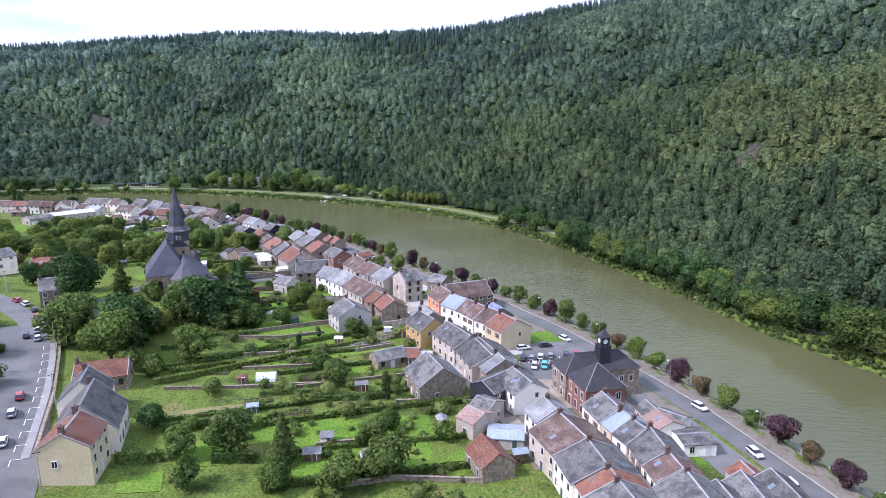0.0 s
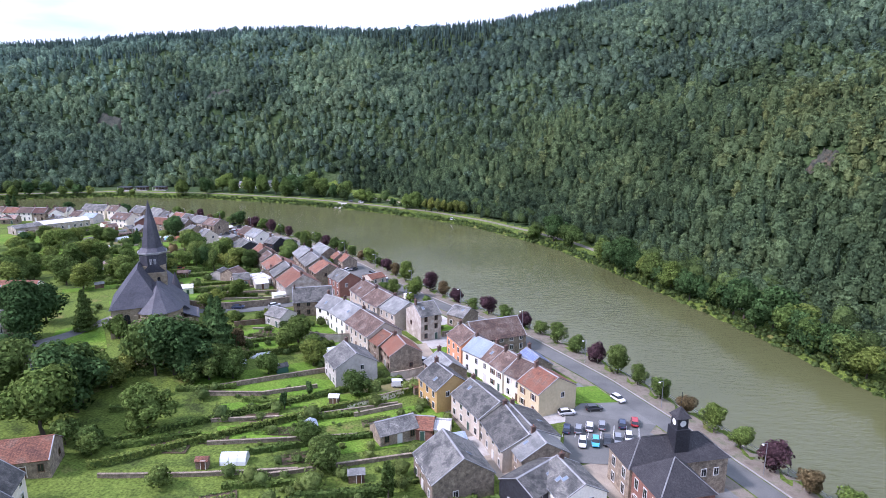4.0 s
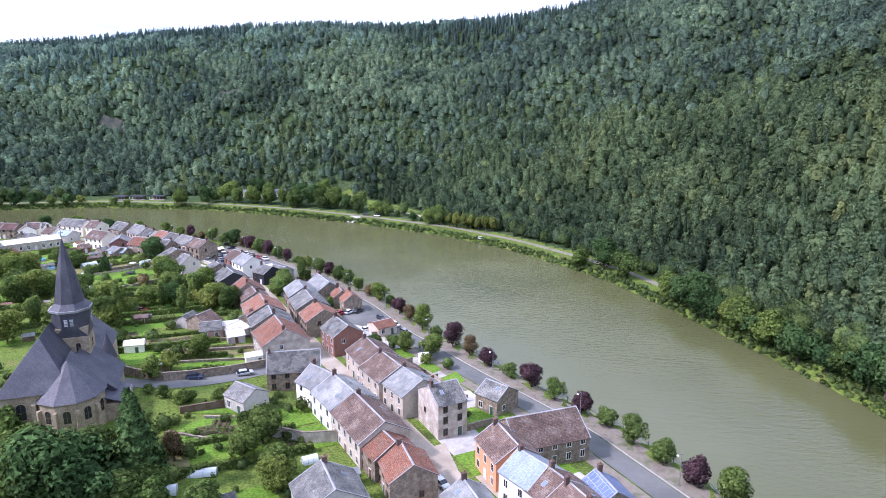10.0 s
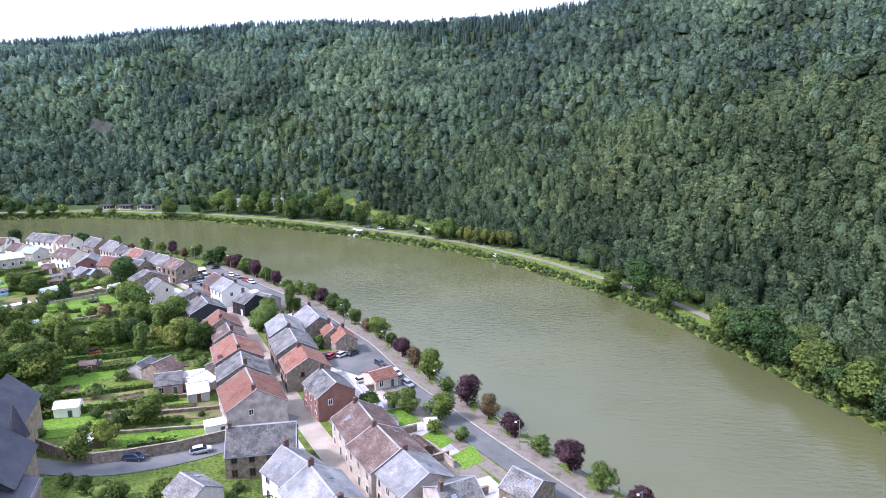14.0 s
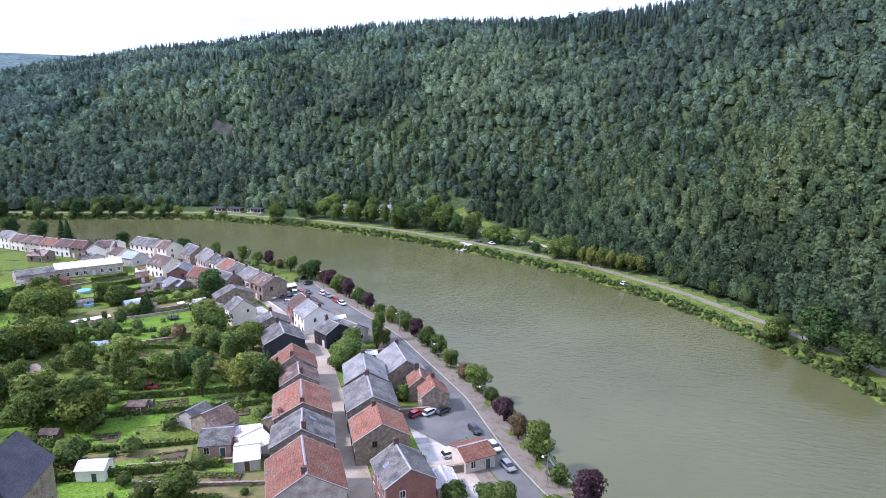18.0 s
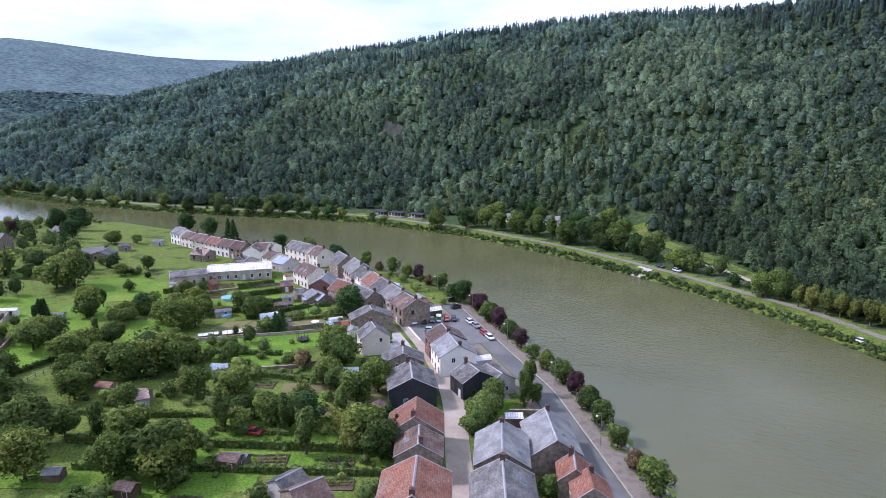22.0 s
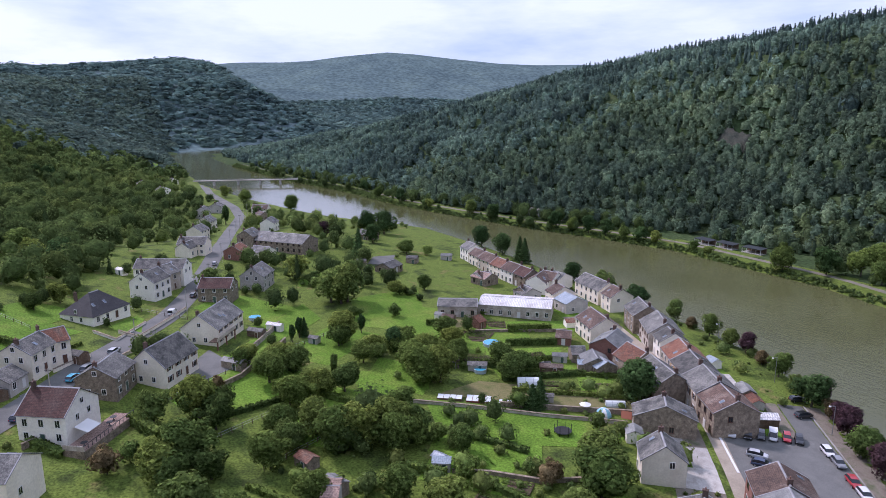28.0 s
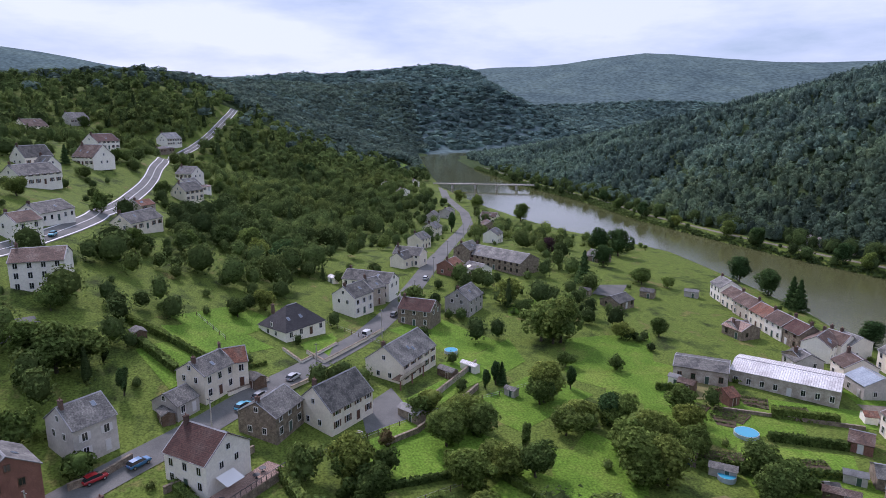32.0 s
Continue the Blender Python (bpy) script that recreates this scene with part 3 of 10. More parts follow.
def water_surface():
    mat = bpy.data.materials.new("green_river_water")
    mat.use_nodes = True
    n, l = mat.node_tree.nodes, mat.node_tree.links
    b = n["Principled BSDF"]
    b.inputs["Roughness"].default_value = 0.07
    b.inputs["IOR"].default_value = 1.34
    b.inputs["Specular IOR Level"].default_value = 0.55
    geo = n.new("ShaderNodeNewGeometry")
    big = n.new("ShaderNodeTexNoise")
    big.inputs["Scale"].default_value = 0.012
    big.inputs["Detail"].default_value = 3
    l.new(geo.outputs["Position"], big.inputs["Vector"])
    ramp = n.new("ShaderNodeValToRGB")
    ramp.color_ramp.elements[0].position, ramp.color_ramp.elements[0].color = 0.35, (0.078, 0.083, 0.033, 1)
    ramp.color_ramp.elements[1].position, ramp.color_ramp.elements[1].color = 0.65, (0.102, 0.106, 0.044, 1)
    l.new(big.outputs[0], ramp.inputs[0])
    l.new(ramp.outputs[0], b.inputs["Base Color"])
    mp = n.new("ShaderNodeMapping")
    mp.inputs["Rotation"].default_value = (0, 0, radians(25))
    mp.inputs["Scale"].default_value = (0.35, 1.0, 1.0)
    l.new(geo.outputs["Position"], mp.inputs[0])
    small = n.new("ShaderNodeTexNoise")
    small.inputs["Scale"].default_value = 0.8
    small.inputs["Detail"].default_value = 5
    small.inputs["Roughness"].default_value = 0.6
    l.new(mp.outputs[0], small.inputs["Vector"])
    calm = n.new("ShaderNodeTexNoise")
    calm.inputs["Scale"].default_value = 0.02
    l.new(geo.outputs["Position"], calm.inputs["Vector"])
    cr = n.new("ShaderNodeMapRange")
    cr.inputs["From Min"].default_value, cr.inputs["From Max"].default_value = 0.35, 0.65
    cr.inputs["To Min"].default_value, cr.inputs["To Max"].default_value = 0.5, 1.0
    l.new(calm.outputs[0], cr.inputs[0])
    bp = n.new("ShaderNodeBump")
    bp.inputs["Distance"].default_value = 0.17
    sep = n.new("ShaderNodeSeparateXYZ")
    l.new(geo.outputs["Position"], sep.inputs[0])
    still = n.new("ShaderNodeMapRange")
    still.inputs["From Min"].default_value, still.inputs["From Max"].default_value = -430, -260
    still.inputs["To Min"].default_value, still.inputs["To Max"].default_value = 0.3, 1.0
    l.new(sep.outputs[0], still.inputs[0])
    both = n.new("ShaderNodeMath")
    both.operation = "MULTIPLY"
    l.new(cr.outputs[0], both.inputs[0])
    l.new(still.outputs[0], both.inputs[1])
    l.new(both.outputs[0], bp.inputs["Strength"])
    l.new(small.outputs[0], bp.inputs["Height"])
    l.new(bp.outputs[0], b.inputs["Normal"])
    return mat


river = new("water", Shape().face((-2600, -500, 0), (400, -500, 0), (400, 1700, 0), (-2600, 1700, 0)).mesh("water", water_surface()))
tagged(river, "broad olive-green river with small ripples", "river", kind="structure")


def ribbon(name, line, width, mat, lift, label, category, offset=0.0, step=3.0, cut=(0, 1e9), kind="structure", wall=0.0):
    """A strip that lies on the land along a line; offset moves it to the line's left."""
    pts = [Vector(p[:2]) for p in line]
    run, walked = [], 0.0
    for a, b in zip(pts, pts[1:]):
        n = max(1, int((b - a).length / step))
        for i in range(n):
            run.append(a.lerp(b, i / n))
    run.append(pts[-1])
    for _ in range(3):
        run = [run[0]] + [(p + q * 2 + r) / 4 for p, q, r in zip(run, run[1:], run[2:])] + [run[-1]]
    s = Shape()
    across = max(2, int(abs(width) / 2.5) + 1)
    rows = []
    for i, p in enumerate(run):
        walked += (p - run[i - 1]).length if i else 0
        if not cut[0] <= walked <= cut[1]:
            continue
        d = (run[min(i + 1, len(run) - 1)] - run[max(i - 1, 0)]).normalized()
        side = Vector((-d.y, d.x))
        row = []
        for k in range(across):
            q = p + side * (offset + width * (k / (across - 1) - 0.5))
            row.append((q.x, q.y, float(lie(q.x, q.y)) + lift))
        rows.append(row)
    for r0, r1 in zip(rows, rows[1:]):
        for k in range(across - 1):
            s.face(r0[k + 1], r0[k], r1[k], r1[k + 1])
        if wall:
            for k in (0, across - 1):
                lo0, lo1 = (r0[k][0], r0[k][1], r0[k][2] - wall), (r1[k][0], r1[k][1], r1[k][2] - wall)
                s.face(r0[k], lo0, lo1, r1[k])
    ob = new(name, s.mesh(name, mat))
    return tagged(ob, label, category, kind=kind)


STREET = [(52, -260), (42, -100), (36, 0), (34, 60), (33, 100), (31, 118), (27, 134), (21, 150), (14, 168), (9, 180), (2, 192), (-8, 206), (-17, 220), (-30, 239), (-41, 253), (-53, 270), (-62, 284), (-70, 297), (-80, 312),
          (-92, 331), (-103, 345), (-121, 362), (-138, 376), (-153, 386), (-166, 395), (-185, 400), (-205, 408), (-240, 417)]
UPPER = [(-20, -260), (-34, -80), (-50, 20), (-66, 80), (-75, 100), (-85, 120), (-101, 148), (-121, 180), (-150, 205), (-175, 219), (-190, 230), (-207, 243), (-233, 260), (-262, 277), (-291, 289), (-321, 299), (-372, 315), (-433, 332), (-490, 349), (-545, 356), (-640, 356), (-745, 366)]
CHURCH_ROAD = [(-122, 190), (-112, 212), (-108, 232), (-98, 238), (-88, 236), (-78, 238), (-68, 245), (-58, 256), (-54, 268)]
HILL_ROAD = [(-104, 150), (-140, 138), (-190, 150), (-240, 170), (-280, 178), (-312, 181), (-333, 182), (-365, 177), (-405, 172), (-436, 169), (-458, 166), (-480, 162), (-508, 158), (-556, 147), (-620, 131), (-664, 124), (-714, 133), (-755, 140), (-807, 146), (-840, 147)]
quay_line = [p for p in NEAR_BANK[1:13]]
ribbon("pavement", quay_line, 9.0, M_PAVE, 0.05, "earthy tree-lined river promenade", "pavement", offset=6.0)
ribbon("yard_quay", quay_line[2:], 3.2, M_PAVE, 0.07, "earthy verge behind the quay road", "pavement", offset=18.2)
ribbon("yard_quay_lower", quay_line[:5], 9.0, M_ASPHALT, 0.06, "worn asphalt yard between the terrace and the quay", "pavement", offset=22.0)
ribbon("road_quay", quay_line, 5.6, M_ASPHALT, 0.10, "grey asphalt quay road along the river", "road", offset=13.5)
ribbon("kerb_quay", quay_line, 0.25, M_KERB, 0.22, "pale concrete kerb beside the quay road", "kerb", offset=10.2, wall=0.3)
ribbon("embankment", quay_line, 1.0, M_CONCRETE, 0.14, "low stone river embankment", "embankment", offset=1.6, wall=1.5)
ribbon("road_street", STREET, 5.2, M_LANE, 0.08, "pale dusty village street between terraces", "road")
ribbon("road_upper", UPPER, 7.0, M_ASPHALT, 0.10, "grey asphalt upper village road", "road")
ribbon("road_upper_side", UPPER[2:8], 7.0, M_ASPHALT, 0.09, "asphalt parking strip beside the upper road", "road", offset=6.8)
ribbon("road_church", CHURCH_ROAD, 5.0, M_ASPHALT, 0.12, "grey asphalt lane beside the church", "road")
ribbon("road_hill", HILL_ROAD, 7.5, M_ASPHALT, 0.15, "asphalt road climbing the hillside", "road")
ribbon("road_marking_hill", HILL_ROAD, 0.45, M_LINE, 0.2, "white edge line on the hill road", "road marking", offset=3.2, cut=(95, 1e9))
ribbon("road_marking_hill_far", HILL_ROAD, 0.45, M_LINE, 0.2, "white edge line on the hill road", "road marking", offset=-3.2, cut=(95, 1e9))
ribbon("road_marking_hill_mid", HILL_ROAD, 0.25, M_LINE, 0.2, "white centre line on the hill road", "road marking", cut=(95, 1e9))
ribbon("towpath", FAR_BANK[1:23], 3.0, M_TOWPATH, 0.10, "dusty pale gravel towpath along the wooded bank", "path", offset=-10.0)
ribbon("glade", [(-114, 575), (-113, 565), (-103, 557), (-87, 540), (-73, 529), (-56, 507), (-40, 490)], 10.0, M_GRASS, 0.3, "bright grassy glade running up into the woods", "meadow")
ribbon("glade_path", [(-75, 514), (-63, 507), (-52, 498), (-40, 484)], 2.2, M_LANE, 0.4, "pale gravel track across the glade", "path")
ribbon("verge", FAR_BANK[1:23], 2.5, M_GRASS, 0.06, "grass verge along the towpath", "grass", offset=-6.5)


# ---- houses ----
ROOF_WORDS = {"slate": "dark slate", "hipslate": "dark hipped slate", "lightslate": "weathered grey slate", "zinc": "pale grey", "whitemetal": "white corrugated", "bluemetal": "pale blue metal",
              "brown": "brown tiled", "maroon": "dark red tiled", "orange": "red clay tiled", "tan": "pinkish tiled", "solar": "blue panelled"}
WALL_WORDS = {"white": "white rendered", "cream": "cream rendered", "beige": "beige rendered", "yellow": "pale yellow", "ochre": "ochre", "orange": "orange painted", "pink": "dull pink", "grey": "grey rendered",
              "rough": "rough patched", "stone": "rubble stone", "brick": "red brick", "black": "black clad"}
made = {}
taken = []


def window_mesh(w, h, frame_mat, key):
    if ("win", w, h, key) not in made:
        s = Shape()
        t, y0, y1 = 0.1, -0.07, 0.05
        xs = (-w / 2 - t, -w / 2, -0.035, 0.035, w / 2, w / 2 + t)
        zs = (-t - 0.06, 0.0, h, h + t)
        s.v = [(x, y0, z) for z in zs for x in xs] + [(x, y1, z) for z in (zs[0], zs[3]) for x in (xs[0], xs[5])]
        for r in range(3):
            for c in range(5):
                if r != 1 or c in (0, 2, 4):
                    k = r * 6 + c
                    s.f.append((k, k + 1, k + 7, k + 6))
        s.f += [(0, 24, 25, 5), (5, 25, 27, 23), (23, 27, 26, 18), (18, 26, 24, 0)]
        p = Shape().box(-w / 2, -0.02, 0, w / 2, 0.0, h)
        made[("win", w, h, key)] = (s.mesh("window_frame", frame_mat), p.mesh("pane", M_PANE))
    return made[("win", w, h, key)]


def window(parent, m, w=0.95, h=1.45, frame_mat=None, key="white", shutters=None):
    f, p = window_mesh(w, h, frame_mat or M_FRAME, key)
    win = part("window", f, None, parent, at=m)
    part("pane", p, None, win)
    if shutters is not None:
        k = ("shut", w, h, shutters)
        if k not in made:
            s = Shape().box(0, -0.06, 0, w / 2, 0, h)
            for i in range(5):
                s.box(0.06, -0.075, 0.12 + i * h / 5.4, w / 2 - 0.06, -0.05, 0.12 + i * h / 5.4 + 0.1)
            made[k] = s.mesh("shutter", M_SHUTTER[shutters])
        part("shutter", made[k], None, win, at=pose(-w - 0.1, -0.02, 0))
        part("shutter", made[k], None, win, at=pose(w / 2 + 0.1, -0.02, 0))
    return win


def door(parent, m, w, h, mat):
    k = ("door", w, h, mat.name)
    if k not in made:
        s = Shape().box(-w / 2, -0.05, 0, w / 2, 0.02, h).box(-w / 2 + 0.12, -0.07, 0.15, w / 2 - 0.12, -0.05, h * 0.45).box(-w / 2 + 0.12, -0.07, h * 0.55, w / 2 - 0.12, -0.05, h - 0.15)
        f = Shape().box(-w / 2 - 0.12, -0.06, 0, -w / 2, 0.04, h + 0.12).box(w / 2, -0.06, 0, w / 2 + 0.12, 0.04, h + 0.12).box(-w / 2, -0.06, h, w / 2, 0.04, h + 0.12)
        made[k] = (s.mesh("door", mat), f.mesh("door_frame", M_TRIM))
    a, b = made[k]
    d = part("door", a, None, parent, at=m)
    part("door_frame", b, None, d)
    return d


def chimney(parent, x, y, z, h=1.5, w=0.55, d=0.9):
    k = ("chim", h, w, d)
    if k not in made:
        s = Shape().box(-w / 2, -d / 2, -1.2, w / 2, d / 2, h).box(-w / 2 - 0.07, -d / 2 - 0.07, h - 0.18, w / 2 + 0.07, d / 2 + 0.07, h - 0.04)
        p = Shape().prism(circle(0.13, 7), h, h + 0.4, 0.8)
        made[k] = (s.mesh("chimney", M_CHIMNEY), p.mesh("chimney_pot", M_POT))
    c = part("chimney", made[k][0], None, parent, at=pose(x, y, z))
    part("chimney_pot", made[k][1], None, c)


VIEW_SIDE = [(0, 0), (-2, 90), (-10, 175), (-38, 240), (-86, 276)]


def facing(x, y, yaw, ax, ay):
    """Whether a wall that looks along ax, ay of the house is turned to the open side of the valley."""
    c, s = math.cos(radians(yaw)), math.sin(radians(yaw))
    wx, wy = ax * c - ay * s, ax * s + ay * c
    return any(wx * (vx - x) + wy * (vy - y) > 3 for vx, vy in VIEW_SIDE)


def house(x, y, z, yaw, length, width, eave, ridge, roof, wall, sky=1, chim=1, gable=1, front=2, shut=None, name="house"):
    """A gabled house: its ridge runs along its own x axis, its floor is at z."""
    rng = random.Random(int(x * 31 + y * 17))
    taken.append((x, y, yaw, length, width))
    words = "%s %s with %s roof" % (WALL_WORDS[wall], "single-storey building" if eave < 4.3 else "two-storey village house", ROOF_WORDS[roof])
    root = thing(name, pose(x, y, z, 0, 0, yaw), words, "house" if name == "house" else name.replace("_", " "), "village houses")
    a, b = length / 2, width / 2
    over, vo, th = 0.32, 0.15, 0.16
    hip = min(a * 0.75, b) if roof == "hipslate" else 0.0
    s = Shape()
    s.face((-a, -b, -2.5), (a, -b, -2.5), (a, -b, eave), (-a, -b, eave))
    s.face((a, b, -2.5), (-a, b, -2.5), (-a, b, eave), (a, b, eave))
    top = ridge - 0.12
    if hip:
        s.face((a, -b, -2.5), (a, b, -2.5), (a, b, eave), (a, -b, eave)).face((-a, b, -2.5), (-a, -b, -2.5), (-a, -b, eave), (-a, b, eave))
    else:
        s.face((a, -b, -2.5), (a, b, -2.5), (a, b, eave), (a, 0, top), (a, -b, eave))
        s.face((-a, b, -2.5), (-a, -b, -2.5), (-a, -b, eave), (-a, 0, top), (-a, b, eave))
        s.face((-a, -b, eave), (a, -b, eave), (a, 0, top), (-a, 0, top)).face((a, b, eave), (-a, b, eave), (-a, 0, top), (a, 0, top))
    part("wall", s, WALL[wall], root)
    slope = (ridge - eave) / b
    drop = over * slope
    r = Shape()
    if hip:
        e = eave - drop
        A, B, C, D = (-a - over, -b - over, e), (a + over, -b - over, e), (a + over, b + over, e), (-a - over, b + over, e)
        P, Q = (-a + hip, 0, ridge), (a - hip, 0, ridge)
        r.face(A, B, Q, P).face(C, D, P, Q).face(B, C, Q).face(D, A, P).face(D, C, B, A)
    else:
        r.slab((-a - vo, -b - over, eave - drop), (a + vo, -b - over, eave - drop), (a + vo, 0, ridge), (-a - vo, 0, ridge), th)
        r.slab((a + vo, b + over, eave - drop), (-a - vo, b + over, eave - drop), (-a - vo, 0, ridge), (a + vo, 0, ridge), th)
    roof_ob = part("roof", r, ROOF[roof], root)
    cap = Shape()
    c0 = a - hip + (0 if hip else vo)
    cap.slab((-c0, -0.22, ridge - 0.22 * slope + 0.05), (c0, -0.22, ridge - 0.22 * slope + 0.05), (c0, 0, ridge + 0.06), (-c0, 0, ridge + 0.06), 0.04)
    cap.slab((c0, 0.22, ridge - 0.22 * slope + 0.05), (-c0, 0.22, ridge - 0.22 * slope + 0.05), (-c0, 0, ridge + 0.06), (c0, 0, ridge + 0.06), 0.04)
    part("ridge_cap", cap, M_RIDGE if roof not in ("orange", "tan") or rng.random() < 0.5 else ROOF[roof], roof_ob)
    if not hip and roof != "whitemetal" and name != "outbuilding":
        for end in (-1, 1):
            v = Shape()
            for sd in (-1, 1):
                x0, x1 = sorted((end * (a + vo - 0.16), end * (a + vo + 0.03)))
                q = [(x0, sd * (b + over), eave - drop + 0.03), (x1, sd * (b + over), eave - drop + 0.03), (x1, 0, ridge + 0.03), (x0, 0, ridge + 0.03)]
                v.slab(*(q if sd < 0 else q[::-1]), 0.1)
            part("verge_strip", v, M_RIDGE, roof_ob)
    for sd in (-1, 1):
        if facing(x, y, yaw, 0, sd) and eave > 5:
            part("gutter", Shape().box(-a - vo, sd * (b + over) - 0.06, eave - drop - 0.16, a + vo, sd * (b + over) + 0.06, eave - drop - 0.05), M_GUTTER, roof_ob)
    if chim:
        for i in range(chim):
            cx = (-a + 0.6) if i == 0 else (a - 0.6) if i == 1 else 0.0
            chimney(root, cx * rng.choice([1, 0.94]), rng.choice([-0.5, 0.0, 0.4]), ridge - 0.2, rng.choice([1.1, 1.4]))
    for i in range(sky):
        k = "skylight"
        if k not in made:
            made[k] = (Shape().box(-0.42, -0.6, 0, 0.42, 0.6, 0.07).mesh("skylight_frame", M_GUTTER), Shape().box(-0.34, -0.52, 0.07, 0.34, 0.52, 0.085).mesh("skylight_pane", M_SKYPANE))
        sd = rng.choice([-1, 1])
        yy = sd * b * rng.uniform(0.35, 0.7)
        ang = math.degrees(math.atan(slope))
        m = pose(rng.uniform(-0.6, 0.6) * a, yy, ridge - abs(yy) * slope + 0.02, ang if sd < 0 else -ang, 0, 0)
        w = part("skylight", made[k][0], None, roof_ob, at=m)
        part("skylight_pane", made[k][1], None, w)
    dark = wall in ("stone", "brick", "rough", "black") and rng.random() < 0.6
    fm, key = (M_DARKFRAME, "brown") if dark else (M_FRAME, "white")
    floors = [1.0] if eave < 4.3 else [0.95, 3.75] if eave < 7.6 else [0.95, 3.7, 6.3]
    for sd in (-1, 1):
        if not facing(x, y, yaw, 0, sd):
            continue
        n = max(1, int(length / 2.9))
        for lv, zz in enumerate(floors):
            hgt = 1.45 if zz + 1.7 < eave else max(0.7, eave - zz - 0.4)
            for i in range(n):
                wx = -a + length * (i + 0.5) / n
                m = pose(wx, sd * (b + 0.03), zz, 0, 0, 0 if sd < 0 else 180)
                if lv == 0 and i == n // 2:
                    door(root, pose(wx, sd * (b + 0.03), 0.1, 0, 0, 0 if sd < 0 else 180), 0.95, 2.1, M_DOOR[rng.randrange(3)])
                else:
                    window(root, m, 0.95, round(hgt, 2), fm, key, shut if zz > 0.5 and length / n > 2.3 else None)
    if gable:
        for end in (-1, 1):
            if not facing(x, y, yaw, end, 0):
                continue
            for zz in ([3.9] if eave > 5 else [1.1]):
                if width > 7:
                    for q in ((-1.7, 1.7) if gable > 1 else (rng.choice([-1.6, 1.4]),)):
                        window(root, pose(end * (a + 0.03), q, zz, 0, 0, 90 * end), 0.85, 1.2, fm, key)
            if gable > 1:
                window(root, pose(end * (a + 0.03), 0, eave + 0.5, 0, 0, 90 * end), 0.8, 1.0, fm, key)
    return root

# ---- village houses ----
house(36.6, 128.2, 4.3, -76, 8.3, 9, 6.3, 9, 'slate', 'cream', sky=2, chim=1, shut=1)
house(38.3, 122.4, 4.3, -74, 4.4, 9, 6.3, 8.8, 'bluemetal', 'yellow', sky=0, chim=1)
house(39.7, 118.1, 4.3, -69, 4.7, 9, 6.3, 8.8, 'slate', 'white', sky=1, chim=1)
house(41.8, 112.5, 4.3, -86, 9.6, 9.5, 6, 8.8, 'slate', 'cream', sky=2, chim=1, shut=1)
house(42.6, 105.3, 4.3, -83, 5.9, 9.5, 6, 8.5, 'brown', 'white', sky=1, chim=1)
house(42.9, 95.4, 4.4, -85, 9.7, 11, 6.3, 9.5, 'slate', 'cream', sky=2, chim=1)
house(49.3, 98.7, 4.2, -85, 7.0, 7, 4.5, 6.5, 'slate', 'grey', sky=1, chim=0)
house(55.0, 100.9, 4.0, -89, 8.9, 7, 4.2, 6.5, 'slate', 'grey', sky=1, chim=0)
house(61.7, 102.7, 3.8, -86, 9.1, 7, 4, 6, 'slate', 'grey', sky=1, chim=0)
house(47.9, 134.2, 3.9, -77, 6.3, 5, 3.3, 5, 'slate', 'grey', sky=0, chim=0, name='outbuilding')
house(48.7, 129.0, 3.9, -72, 6.0, 7, 3.8, 5.2, 'tan', 'white', sky=1, chim=0, name='outbuilding')
house(58.4, 109.8, 3.8, -82, 4.5, 6, 3, 4.6, 'orange', 'grey', sky=0, chim=0, name='outbuilding')
house(25.8, 115.9, 4.8, -71, 11.3, 13, 6.2, 9.2, 'brown', 'beige', sky=1, chim=1)
house(28.4, 105.9, 4.8, -80, 9.4, 13, 6.2, 9.2, 'slate', 'white', sky=2, chim=1)
house(29.7, 99.5, 4.8, -81, 4.0, 12, 6.2, 9, 'orange', 'white', sky=0, chim=1)
house(30.7, 94.0, 4.8, -78, 7.1, 12, 6.2, 9, 'slate', 'white', sky=1, chim=1)
house(23.3, 127.5, 4.8, -73, 6.1, 9, 5.6, 8, 'zinc', 'white', sky=1, chim=1)
house(11.8, 161.9, 4.7, -69, 11.9, 12, 5.5, 8.2, 'slate', 'white', sky=2, chim=1)
house(14.8, 153.3, 4.7, -71, 5.5, 10, 5.5, 8.4, 'zinc', 'stone', sky=1, chim=1)
house(19.0, 142.6, 4.7, -68, 9.6, 9, 5.6, 8, 'slate', 'white', sky=2, chim=1)
house(-2.0, 148.3, 5.4, -68, 11.3, 12, 4.6, 8.6, 'slate', 'stone', sky=1, chim=0, name='barn')
house(-5.0, 182.7, 5.0, -59, 9.3, 9, 6, 9, 'slate', 'ochre', sky=1, chim=1)
house(4.5, 173.1, 4.8, -62, 13.4, 10, 5.5, 8.4, 'slate', 'beige', sky=1, chim=1)
house(10.6, 161.2, 4.7, -72, 14.2, 11, 5.2, 8, 'slate', 'beige', sky=1, chim=1)
house(-5.1, 193.8, 4.8, -64, 9.0, 8, 5, 7.5, 'zinc', 'stone', sky=1, chim=1)
house(19.7, 183.5, 4.1, -59, 8.5, 11, 6.2, 9.2, 'orange', 'yellow', sky=0, chim=1, shut=1)
house(15.6, 189.5, 4.2, -50, 6.2, 10, 6.2, 9.2, 'brown', 'cream', sky=1, chim=1, shut=0)
house(12.1, 194.3, 4.2, -59, 5.8, 10, 6.2, 9.2, 'brown', 'white', sky=1, chim=1, shut=1)
house(9.2, 199.1, 4.2, -54, 4.7, 10, 6.2, 9, 'brown', 'white', sky=1, chim=1)
house(5.3, 203.6, 4.3, -48, 7.4, 9.5, 6.2, 9, 'bluemetal', 'white', sky=0, chim=1)
